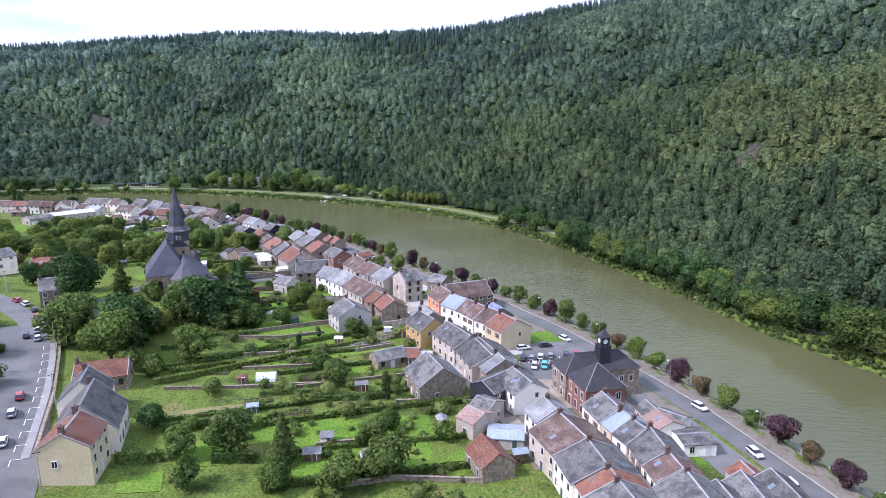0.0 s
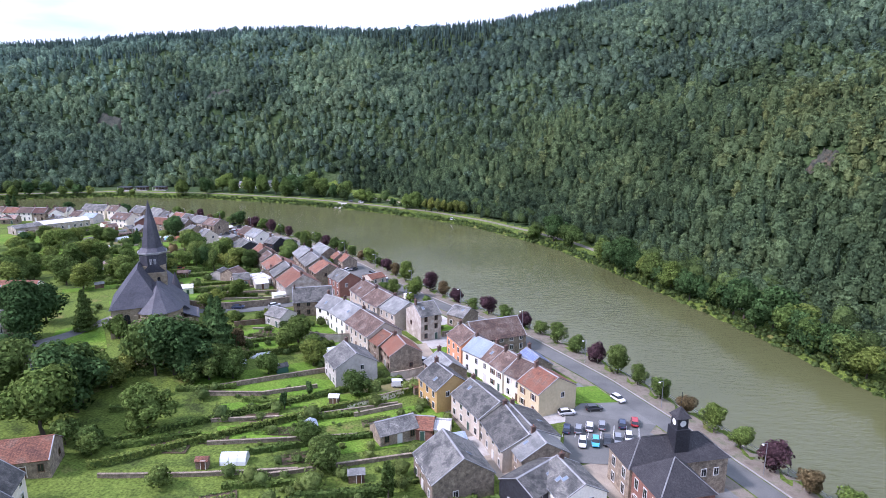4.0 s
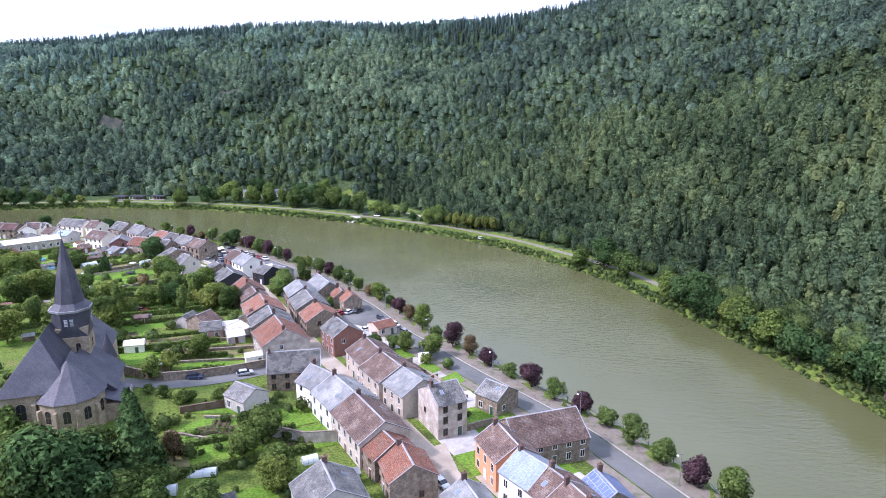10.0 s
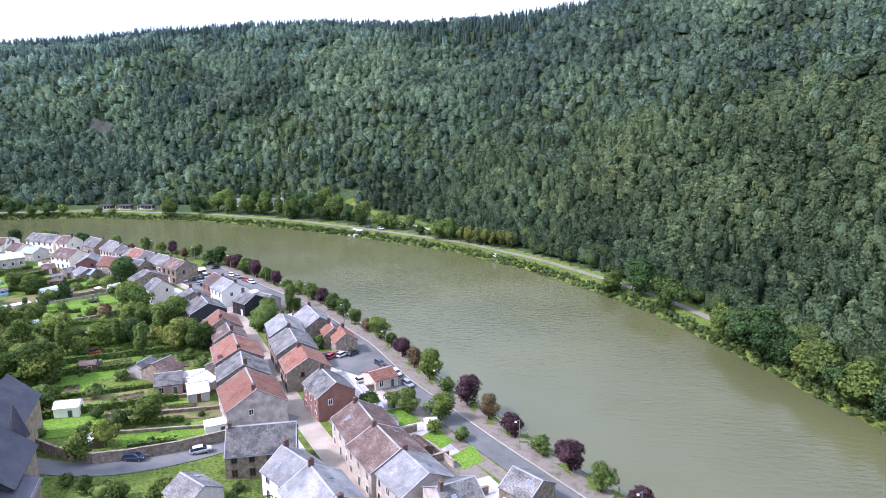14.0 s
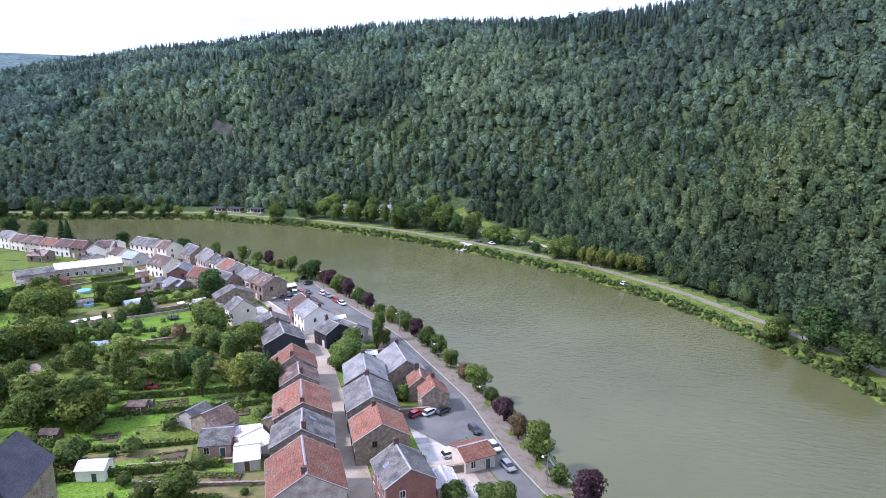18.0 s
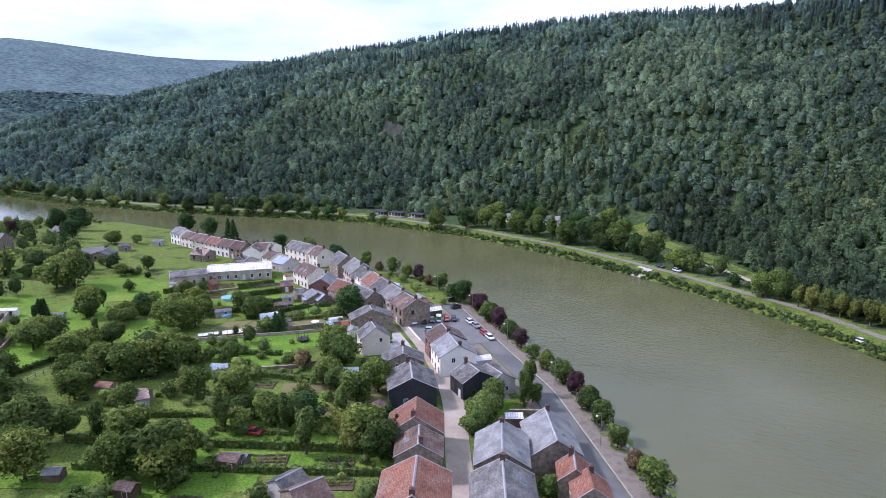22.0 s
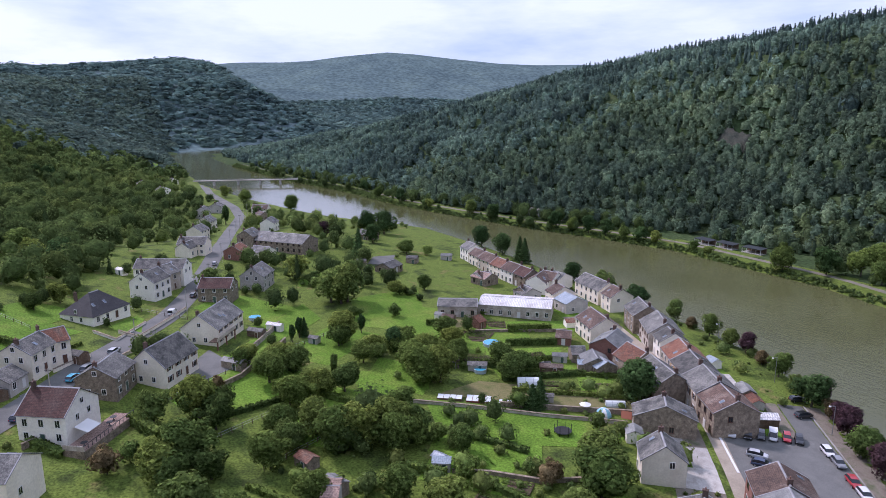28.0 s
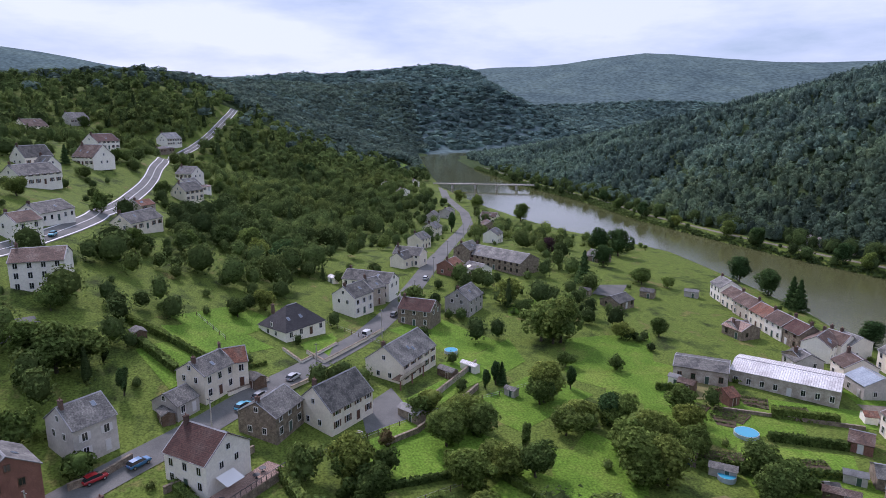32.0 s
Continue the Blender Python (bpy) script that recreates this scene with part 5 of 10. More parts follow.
part("nave_wall", Shape().prism([(-5, 2), (5, 2), (5, 22), (-5, 22)], -2, 6.4), STONE, church)
r = Shape().slab((-5.5, 22.3, 6.1), (-5.5, 2, 6.1), (0, 2, 11.6), (0, 22.3, 11.6), 0.2).slab((5.5, 2, 6.1), (5.5, 22.3, 6.1), (0, 22.3, 11.6), (0, 2, 11.6), 0.2)
part("nave_roof", r, CH, church)
part("turret_wall", Shape().prism(circle(1.7, 10, 5.6, 4.6), -2, 6.0), STONE, church)
part("turret_roof", Shape().cone(circle(2.0, 10, 5.6, 4.6), 5.9, (5.6, 4.6, 12.4)), CH, church)
tower = part("tower", Shape().prism([(-3.4, -3.4), (3.4, -3.4), (3.4, 3.4), (-3.4, 3.4)], -2, 16.6), STONE, church)
for k in range(4):
    g = Shape().face((-3.45, -3.5, 14.6), (3.45, -3.5, 14.6), (0, -3.5, 18.2)).face((-3.45, -3.5, 14.6), (0, -3.5, 18.2), (0, -2.2, 18.2), (-3.45, -2.2, 14.6)).face((0, -3.5, 18.2), (3.45, -3.5, 14.6), (3.45, -2.2, 14.6), (0, -2.2, 18.2))
    part("gablet", g, CH, tower, at=pose(0, 0, 0, 0, 0, 90 * k))
    arch_window(tower, pose(0 if k else 1.2, -3.42, 11.2, 0, 0, 0) if k == 0 else pose(0, 0, 0, 0, 0, 90 * k) @ pose(0, -3.42, 11.2), 0.9, 1.9)
octa = [(3.9 * math.cos(radians(22.5 + 45 * i)) * 1.0, 3.9 * math.sin(radians(22.5 + 45 * i))) for i in range(8)]
belfry = part("belfry", Shape().prism(octa, 15.8, 20.2, 1.05), CH, church)
for k in range(4):
    m = pose(0, 0, 0, 0, 0, 90 * k) @ pose(0, -3.78, 17.2, 4)
    lou = Shape()
    for q in (-0.55, 0.55):
        for i in range(5):
            lou.slab((q - 0.36, -0.1, 0.05 + i * 0.34), (q + 0.36, -0.1, 0.05 + i * 0.34), (q + 0.36, 0.02, 0.26 + i * 0.34), (q - 0.36, 0.02, 0.26 + i * 0.34), 0.03)
    part("louvre", lou, M_RIDGE, belfry, at=m)
part("cornice", Shape().prism([(x * 1.13, y * 1.13) for x, y in octa], 20.2, 20.75, 1.03), M_RIDGE, church, "pale zinc cornice under the spire")
sp = Shape().prism([(x * 1.1, y * 1.1) for x, y in octa], 20.75, 22.0, 0.72).prism([(x * 0.792, y * 0.792) for x, y in octa], 22.0, 28.5, 0.62).cone([(x * 0.491, y * 0.491) for x, y in octa], 28.5, (0, 0, 36.6))
spire = part("spire", sp, CH, church)
part("cross", Shape().box(-0.05, -0.05, 36.4, 0.05, 0.05, 38.4).box(-0.5, -0.04, 37.5, 0.5, 0.04, 37.62), M_IRON, spire)
arch_window(choir, pose(-7.4, -18.03, 3.2), 1.7, 3.4)
arch_window(choir, pose(-11.33, -9, 3.4, 0, 0, -90), 1.5, 3.0)
for a in (-162, -126, -90, -54, -18):
    x0, y0 = 1.2 + 6.2 * math.cos(radians(18)) * math.cos(radians(a)), -15.5 + 6.2 * math.cos(radians(18)) * math.sin(radians(a))
    arch_window(church, pose(x0, y0, 2.6, 0, 0, a + 90) @ pose(0, -0.03, 0), 1.35, 2.7)
    for o in (-18,):
        bx, by = 1.2 + 6.35 * math.cos(radians(a + o)), -15.5 + 6.35 * math.sin(radians(a + o))
        part("buttress", Shape().prism([(-0.45, -0.7), (0.45, -0.7), (0.45, 0.4), (-0.45, 0.4)], -2, 5.2, 0.75), STONE, church, at=pose(bx, by, 0, 0, 0, a + o + 90))
for bx, by in ((-11.4, -18.2), (-11.4, -10), (-5.0, -18.3)):
    part("buttress", Shape().prism([(-0.6, -0.8), (0.6, -0.8), (0.6, 0.6), (-0.6, 0.6)], -2, 6.4, 0.7), STONE, church, at=pose(bx, by, 0))

# ---- town hall ----
hall = thing("town_hall", pose(33.0, 136.1, 4.0, 0, 0, 13.9), "brick and stone town hall with slate roofs and clock turret", "town hall")
part("front_wall", Shape().prism([(0, 0), (10.2, 0), (10.2, 9.7), (0, 9.7)], -2, 7.3), WALL["brick"], hall)
part("pyramid_roof", Shape().cone([(-0.4, -0.4), (10.6, -0.4), (10.6, 10.1), (-0.4, 10.1)], 7.2, (5.1, 4.85, 11.9)), ROOF["hipslate"], hall)
part("rear_wall", Shape().prism([(-0.5, 9.75), (19.5, 9.75), (19.5, 18), (-0.5, 18)], -2, 7.3), WALL["stone"], hall)
r = Shape()
A, B, C, D, P, Q = (-1, 9.4, 7.2), (20, 9.4, 7.2), (20, 18.4, 7.2), (-1, 18.4, 7.2), (3.5, 13.9, 10.8), (15.5, 13.9, 10.8)
r.face(A, B, Q, P).face(C, D, P, Q).face(B, C, Q).face(D, A, P).face(D, C, B, A)
part("rear_roof", r, ROOF["hipslate"], hall)
for seg in (((-0.4, -0.4, 7.25), (5.1, 4.85, 11.95)), ((10.6, -0.4, 7.25), (5.1, 4.85, 11.95)), ((-1, 9.4, 7.25), (3.5, 13.9, 10.85)), ((20, 9.4, 7.25), (15.5, 13.9, 10.85)), ((3.5, 13.9, 10.85), (15.5, 13.9, 10.85))):
    a, b = Vector(seg[0]), Vector(seg[1])
    side = (b - a).cross(Vector((0, 0, 1))).normalized() * 0.12
    part("hip_flashing", Shape().slab(a - side, a + side, b + side, b - side, 0.06).slab(a + side, a - side, b - side, b + side, -0.02), M_RIDGE, hall)
turret = part("clock_turret", Shape().prism([(9, 11), (12, 11), (12, 14), (9, 14)], 8.0, 13.0, 0.96, (10.5, 12.5)), WALL["black"], hall, "black slate-clad clock turret")
part("turret_lantern", Shape().prism([(9.4, 11.4), (11.6, 11.4), (11.6, 13.6), (9.4, 13.6)], 13.0, 15.2), WALL["black"], turret)
part("turret_cap", Shape().cone([(9.0, 11.0), (12.0, 11.0), (12.0, 14.0), (9.0, 14.0)], 15.2, (10.5, 12.5, 17.2)), ROOF["hipslate"], turret)
part("finial", Shape().box(10.46, 12.46, 17.8, 10.54, 12.54, 20.0), M_IRON, turret)
dial = [(0.62 * math.cos(i * math.pi / 8), 0.62 * math.sin(i * math.pi / 8)) for i in range(16)]
for m in (pose(10.5, 11.37, 14.15), pose(9.37, 12.5, 14.15, 0, 0, -90), pose(11.63, 12.5, 14.15, 0, 0, 90)):
    clock = part("clock_dial", Shape().face(*[(x, -0.03, z) for x, z in dial]), M_FRAME, turret, at=m)
for i in range(3):
    for zz in (1.0, 4.3):
        window(hall, pose(-0.04, 1.8 + i * 3.05, zz, 0, 0, -90), 1.1, 1.9, M_FRAME, "white")
        window(hall, pose(1.9 + i * 3.2, -0.04, zz), 1.1, 1.9, M_FRAME, "white")
for i in range(2):
    for zz in (1.0, 4.3):
        window(hall, pose(-0.54, 11.8 + i * 4, zz, 0, 0, -90), 1.1, 1.9, M_FRAME, "white")
door(hall, pose(-0.04, 8.4, 0.1, 0, 0, -90), 1.4, 2.4, M_DOOR[0])
for i in range(3):
    window(hall, pose(12 + i * 2.6, 9.7, 3.9), 0.9, 1.4, M_FRAME, "white")
taken.append((40, 146, 14, 22, 20))

# ---- bridge upstream ----
bridge = thing("river_bridge", pose(-744, 364, 0, 0, 0, 70.8), "low pale road bridge on slender piers", "bridge")
part("deck", Shape().box(-6, -2.6, 4.6, 98, 2.6, 5.4), M_CONCRETE, bridge)
for sd in (-2.5, 2.5):
    rail = Shape().box(-6, sd - 0.05, 6.3, 98, sd + 0.05, 6.4)
    for i in range(35):
        rail.box(-6 + i * 3, sd - 0.05, 5.4, -5.9 + i * 3, sd + 0.05, 6.3)
    part("railing", rail, M_GUTTER, bridge)
for px in (14, 38, 60, 80):
    part("pier", Shape().prism([(px - 1.1, -2.4), (px + 1.1, -2.4), (px + 1.1, 2.4), (px - 1.1, 2.4)], -3, 4.6, 0.9, (px, 0)), M_CONCRETE, bridge)

# ---- camp sheds and slipway across the river ----
for sx, sy, yaw in ((-279, 549, -8), (-266, 550, -4), (-251, 551, 0)):
    hut = thing("camp_shelter", pose(sx, sy, float(lie(sx, sy)), 0, 0, yaw), "long open wooden shelter with dark flat roof", "shelter", "camp shelters")
    part("roof", Shape().slab((-5.5, -2.8, 2.6), (5.5, -2.8, 2.6), (5.5, 2.8, 3.0), (-5.5, 2.8, 3.0), 0.2), M_IRON, hut)
    part("rear_wall", Shape().box(-5.2, 2.2, 0, 5.2, 2.4, 2.8), M_WOOD, hut)
    for i in range(5):
        part("post", Shape().box(-5.2 + i * 2.55, -2.5, -0.5, -5.05 + i * 2.55, -2.35, 2.6), M_FRAME, hut)
    part("floor", Shape().box(-5.4, -2.7, -0.6, 5.4, 2.5, 0.12), M_CONCRETE, hut)
slip = new("slipway", Shape().slab((-97, 492, 0.25), (-90, 488.5, 0.25), (-87, 495, 3.1), (-94, 498.5, 3.1), 0.5).mesh("slipway", M_CONCRETE))
tagged(slip, "pale concrete slipway down to the river", "slipway", kind="structure")
for sx, sy in ((-122, 541), (-118, 549), (-136, 552), (-155, 553), (-175, 553)):
    van = thing("caravan", pose(sx, sy, float(lie(sx, sy)), 0, 0, (sx * 7) % 60), "white touring caravan parked under trees", "caravan", "camp caravans")
    part("body", Shape().prism([(-2.6, -1.1), (2.3, -1.1), (2.6, -0.8), (2.6, 0.8), (2.3, 1.1), (-2.6, 1.1)], 0.5, 2.6, 0.94), M_FRAME, van)
    for q in (-1.2, 0.9):
        part("window", Shape().box(q - 0.5, -1.13, 1.5, q + 0.5, -1.09, 2.1), M_PANE, van)
    for q in (-1.1, 1.1):
        part("wheel", Shape().prism(circle(0.33, 10), -0.1, 0.1), M_IRON, van, at=pose(0, q, 0.33, 90))


# ---- cars ----
PAINT = {"white": (0.62, 0.62, 0.62), "grey": (0.2, 0.21, 0.22), "black": (0.015, 0.016, 0.018), "silver": (0.42, 0.43, 0.44), "red": (0.35, 0.015, 0.02), "blue": (0.03, 0.14, 0.3), "darkblue": (0.02, 0.035, 0.08), "cyan": (0.06, 0.36, 0.5)}
PAINT_WORDS = {"white": "white", "grey": "dark grey", "black": "black", "silver": "silver", "red": "bright red", "blue": "blue", "darkblue": "dark blue", "cyan": "light blue"}
M_TYRE = gloss("black_tyre_rubber", (0.012, 0.012, 0.012), 0.8)
M_RIM = gloss("alloy_rim", (0.4, 0.4, 0.41), 0.35, 0.8)
M_LAMP = gloss("clear_lamp_glass", (0.55, 0.56, 0.57), 0.1)
M_TAIL = gloss("red_lamp_glass", (0.3, 0.01, 0.01), 0.15)
car_parts = {}


def loft(rings):
    s = Shape()
    n = len(rings[0])
    for r0, r1 in zip(rings, rings[1:]):
        for i in range(n - 1):
            s.face(r0[i], r0[i + 1], r1[i + 1], r1[i])
    s.face(*rings[0][::-1]).face(*rings[-1])
    return s


def car_meshes(colour, van):
    if (colour, van) in car_parts:
        return car_parts[(colour, van)]
    paint = bpy.data.materials.get("paint_" + colour) or gloss("paint_" + colour, PAINT[colour], 0.3, 0.0, 0.5, 0.6)
    top = 2.1 if van else 0.92
    hood = [(-2.1, 0.5, 0.72), (-2.0, 0.34, 0.86), (-1.2, 0.3, 0.95), (0.0, 0.3, 0.98), (1.2, 0.3, 0.96), (1.95, 0.34, 0.86), (2.1, 0.5, 0.7)]
    rings = []
    for x, lo, hi in hood:
        w = 0.86 if abs(x) < 1.9 else 0.74
        rings.append([(x, -w * 0.92, lo), (x, -w, lo + 0.18), (x, -w, hi - 0.12), (x, -w * 0.9, hi), (x, w * 0.9, hi), (x, w, hi - 0.12), (x, w, lo + 0.18), (x, w * 0.92, lo)])
    body = loft(rings)
    cab = [(-1.95, 0.94, 0.95), (-1.5, 0.94, 1.42), (-0.4, 0.95, 1.48), (0.45, 0.95, 1.42), (1.15, 0.95, 0.97)]
    if van:
        cab = [(-2.0, 0.9, 1.0), (-1.98, 0.9, 1.85), (-0.4, 0.92, 1.92), (0.75, 0.95, 1.8), (1.45, 0.95, 0.98)]
    glass = Shape()
    for sd in (-1, 1):
        pts = [(x, sd * (0.8 if z < 1.1 else 0.66), z) for x, _, z in cab]
        glass.face(*(pts if sd < 0 else pts[::-1]))
    for (x0, _, z0), (x1, _, z1) in zip(cab, cab[1:]):
        glass.face((x0, -(0.8 if z0 < 1.1 else 0.66), z0), (x1, -(0.8 if z1 < 1.1 else 0.66), z1), (x1, 0.8 if z1 < 1.1 else 0.66, z1), (x0, 0.8 if z0 < 1.1 else 0.66, z0))
    roof = Shape()
    mid_pts = cab[1:4]
    for (x0, _, z0), (x1, _, z1) in zip(mid_pts, mid_pts[1:]):
        roof.slab((x0, -0.64, z0 + 0.03), (x1, -0.64, z1 + 0.03), (x1, 0.64, z1 + 0.03), (x0, 0.64, z0 + 0.03), 0.05)
    if van:
        roof.box(-1.97, -0.86, 0.95, 0.3, 0.86, 1.9)
    rr = circle(0.31, 12)
    tyre = Shape().prism(rr, -0.1, 0.1)
    rim = Shape().prism(circle(0.19, 10), -0.115, 0.115)
    car_parts[(colour, van)] = (body.mesh("body", paint), glass.mesh("glazing", M_PANE), roof.mesh("roof_panel", paint), tyre.mesh("tyre", M_TYRE), rim.mesh("rim", M_RIM),
                                Shape().box(2.0, -0.15, 0.62, 2.09, 0.15, 0.76).mesh("headlight", M_LAMP), Shape().box(-2.1, -0.13, 0.62, -2.03, 0.13, 0.8).mesh("tail_light", M_TAIL))
    return car_parts[(colour, van)]


def car(x, y, yaw, colour, van=False, lift=0.12):
    body, glass, roof, tyre, rim, head, tail = car_meshes(colour, van)
    z = float(lie(x, y)) + lift
    words = "%s %s" % (PAINT_WORDS[colour], "panel van parked at the roadside" if van else "hatchback car parked at the roadside")
    root = thing("van" if van else "car", pose(x, y, z, 0, 0, yaw), words, "van" if van else "car", "parked cars")
    part("body", body, None, root)
    part("glazing", glass, None, root)
    part("roof_panel", roof, None, root)
    for wx in (-1.25, 1.3):
        for wy in (-0.78, 0.78):
            w = part("wheel", tyre, None, root, at=pose(wx, wy, 0.31, 90))
            part("rim", rim, None, w)
    for q in (-0.58, 0.58):
        part("headlight", head, None, root, at=pose(0, q, 0))
        part("tail_light", tail, None, root, at=pose(0, q, 0))


def patch(name, corners, mat, lift, label, category):
    """A paved or planted patch that follows the land."""
    a, b, c, d = [Vector(p) for p in corners]
    n = max(2, int(max((b - a).length, (c - d).length) / 3) + 1)
    k = max(2, int(max((d - a).length, (c - b).length) / 3) + 1)
    s = Shape()
    grid = []
    for i in range(n + 1):
        row = []
        for j in range(k + 1):
            p = a.lerp(b, i / n).lerp(d.lerp(c, i / n), j / k)
            row.append((p.x, p.y, float(lie(p.x, p.y)) + lift))
        grid.append(row)
    for i in range(n):
        for j in range(k):
            s.face(grid[i][j], grid[i + 1][j], grid[i + 1][j + 1], grid[i][j + 1])
    ob = new(name, s.mesh(name, mat))
    if ob.data.polygons[0].normal.z < 0:
        ob.data.flip_normals()
    return tagged(ob, label, category, kind="structure")


patch("meadow_upstream", [(-845, 330), (-845, 352), (-985, 350), (-985, 326)], M_LAWN, 0.4, "bright green riverside meadow", "meadow")
patch("parking_square", [(20, 158), (33, 158), (44, 176), (24, 180)], M_ASPHALT, 0.14, "asphalt village square used for parking", "car park")
patch("parking_square_north", [(24, 180), (44, 176), (38, 189), (29, 186)], M_ASPHALT, 0.13, "asphalt village square used for parking", "car park")
patch("lawn_square", [(26, 185), (38, 187), (34, 196), (22, 193)], M_LAWN, 0.16, "bright lawn beside the car park", "lawn")
patch("parking_quay", [(-137, 376), (-118, 360), (-106, 376), (-124, 391)], M_ASPHALT, 0.16, "asphalt quayside car park", "car park")
patch("parking_yard", [(-57, 300), (-44, 293), (-38, 303), (-50, 312)], M_ASPHALT, 0.14, "asphalt yard beside the quay", "car park")
patch("courtyard", [(-14, 194), (-6, 204), (-12, 222), (-22, 214)], M_LANE, 0.14, "pale gravel courtyard between houses", "yard")
for i, q in enumerate((21.5, 24.2, 27, 29.8, 32.6, 35.4, 38.2)):
    ln = new("parking_line", Shape().slab((q, 168.5, 4.0 + 0.0), (q + 0.12, 168.5, 4.0), (q + 1.6, 174.5, 4.0), (q + 1.48, 174.5, 4.0), 0.05).mesh("parking_line", M_LINE))
    ln.location.z = float(lie(q, 171)) + 0.19 - 4.0
    tagged(ln, "white painted parking bay line", "road marking", kind="structure")
ln = ribbon("road_marking_quay", [(-136.5, 374.5), (-124, 364.5)], 0.5, M_LINE, 0.22, "broad white line at the car park edge", "road marking")
for x, y, yaw, c in ((22.9, 171.2, 78, "darkblue"), (25.5, 171.3, 78, "grey"), (28.2, 172.6, 78, "white"), (31.2, 173.5, 78, "grey"), (36.0, 174.7, 78, "darkblue"), (39.1, 175.9, 78, "red"),
                     (25.4, 165.5, -100, "white"), (28.3, 166.0, -100, "cyan"), (30.9, 166.6, -100, "black"), (33.4, 167.4, -100, "grey"), (36.0, 168.6, -100, "white"),
                     (24, 179.2, 12, "white"), (31, 182, 12, "black"), (38, 188, -60, "white"), (62.5, 143, -65, "white"), (66, 122, -80, "white"),
                     (-17.5, 213, -40, "silver"), (-11.5, 206, -50, "white"), (-76.5, 242.2, 8, "darkblue"), (-65.7, 247.6, 30, "silver"), (10.5, 236, -45, "black"),
                     (-54.3, 304.2, 62, "red"), (-51.6, 306, 62, "white"), (-48.9, 307.6, 62, "black"), (-39.8, 301.3, -50, "black"), (-34.2, 295.4, -50, "white"), (-30.0, 288.8, -50, "grey"),
                     (-134.6, 376.8, -55, "white"), (-132.4, 379.2, -55, "black"), (-130.9, 381.6, -55, "black"), (-127.6, 385.8, -55, "red"), (-125.8, 387.4, -55, "black"),
                     (-126.1, 373.3, 30, "silver"), (-123.4, 371.0, 30, "darkblue"), (-120, 388, -38, "white"), (-116.4, 385.6, -38, "grey"), (-111, 381, -38, "red"), (-107.6, 378.5, -38, "white"), (-132.3, 399.6, 70, "black"), (-138.1, 406.7, 60, "black"),
                     (-231, 260.4, 148, "silver"), (-216.4, 251.2, 146, "cyan"), (-221, 254.2, 146, "grey"), (-200.6, 241.5, 146, "darkblue"), (-196, 236.4, 140, "blue"), (-191.6, 230.6, 135, "red"),
                     (-283, 287.6, 158, "grey"), (-290, 290.6, 158, "black"), (-325, 302.5, 162, "white"), (-294.5, 179, 5, "blue"), (-300, 181, 5, "cyan"), (-140, 201, 145, "red"), (-135, 197.4, 142, "white"), (-128.3, 191.4, 132, "black"), (-123.8, 185.3, 124, "red"), (-120, 179.4, 123, "darkblue"),
                     (-116.2, 173.4, 123, "white"), (-112.4, 167.4, 123, "silver"), (-94.8, 132.3, 120, "red"), (-91.5, 124.5, 118, "silver"), (-85.7, 112.9, 118, "white"), (-116.5, 168.8, 123, "darkblue"),
                     (-120.4, 295.4, 15, "red"), (-9.6, 441, -40, "white"), (-85, 500, -28, "black"), (-77, 496.5, -28, "white"), (-42, 289.5, 40, "white"), (-37.5, 291.5, 40, "white")):
    car(x, y, yaw, c)
for x, y, yaw, c in ((-129.4, 383.6, -55, "white"), (-264.5, 278.6, 150, "white"), (-16.5, 189.5, 8, "white"), (67, 109, -82, "white")):
    car(x, y, yaw, c, True)


# ---- bare rock on the hillside ----
def rock_outcrop(x, y, wide, high, label, yaw=-70.0, steep=0.0, mat=None):
    """Bare rock on a slope; yaw is the way along its foot."""
    rng = np.random.default_rng(int(abs(x + y)))
    c, s = math.cos(radians(yaw)), math.sin(radians(yaw))
    v, f = [], []
    n, k = 17, 11
    for i in range(n):
        for j in range(k):
            a, b = (i / (n - 1) - 0.5) * wide * 1.3, (j / (k - 1) - 0.5) * high
            a *= 0.55 + 0.45 * math.sin(math.pi * (j + 1.5) / (k + 2))
            px, py = x + a * c - b * s + rng.normal(0, 0.3), y + a * s + b * c + rng.normal(0, 0.3)
            edge = min(i, n - 1 - i, j * 1.6, (k - 1 - j) * 1.6)
            v.append((px, py, float(lie(px, py)) + min(edge, 3) * (0.9 + steep) - 0.8 + rng.normal(0, 0.75)))
    for i in range(n - 1):
        for j in range(k - 1):
            f.append((i * k + j, (i + 1) * k + j, (i + 1) * k + j + 1, i * k + j + 1))
    return tagged(new("rock_outcrop", fast_mesh("rock_outcrop", np.array(v), np.array(f), mat or M_ROCK)), label, "rock")


M_ROCK = surface("bare_schist_rock", [(0.03, 0.034, 0.024), (0.052, 0.052, 0.036), (0.1, 0.076, 0.045)], 0.9, 0.95, fine=(6, 0.4), bump=0.8, space="World")
M_SCREE = surface("mossy_brown_scree", [(0.034, 0.042, 0.03), (0.052, 0.056, 0.04), (0.072, 0.066, 0.048)], 0.5, 0.95, fine=(8, 0.4), bump=0.8, space="World")
M_CLIFF = surface("pale_limestone_rock", [(0.13, 0.12, 0.105), (0.24, 0.225, 0.2), (0.16, 0.135, 0.11)], 0.8, 0.95, fine=(7, 0.35), bump=0.8, space="World")
rock_outcrop(161, 338, 8, 13, "bare grey rock and scree among the hillside woods")
rock_outcrop(-247, 683, 24, 34, "dark mossy scree on the wooded slope", 5, 0.6, M_SCREE)
rock_outcrop(-344, 655, 20, 16, "brown bare rock among the slope woods", 8, 0.5, M_SCREE)
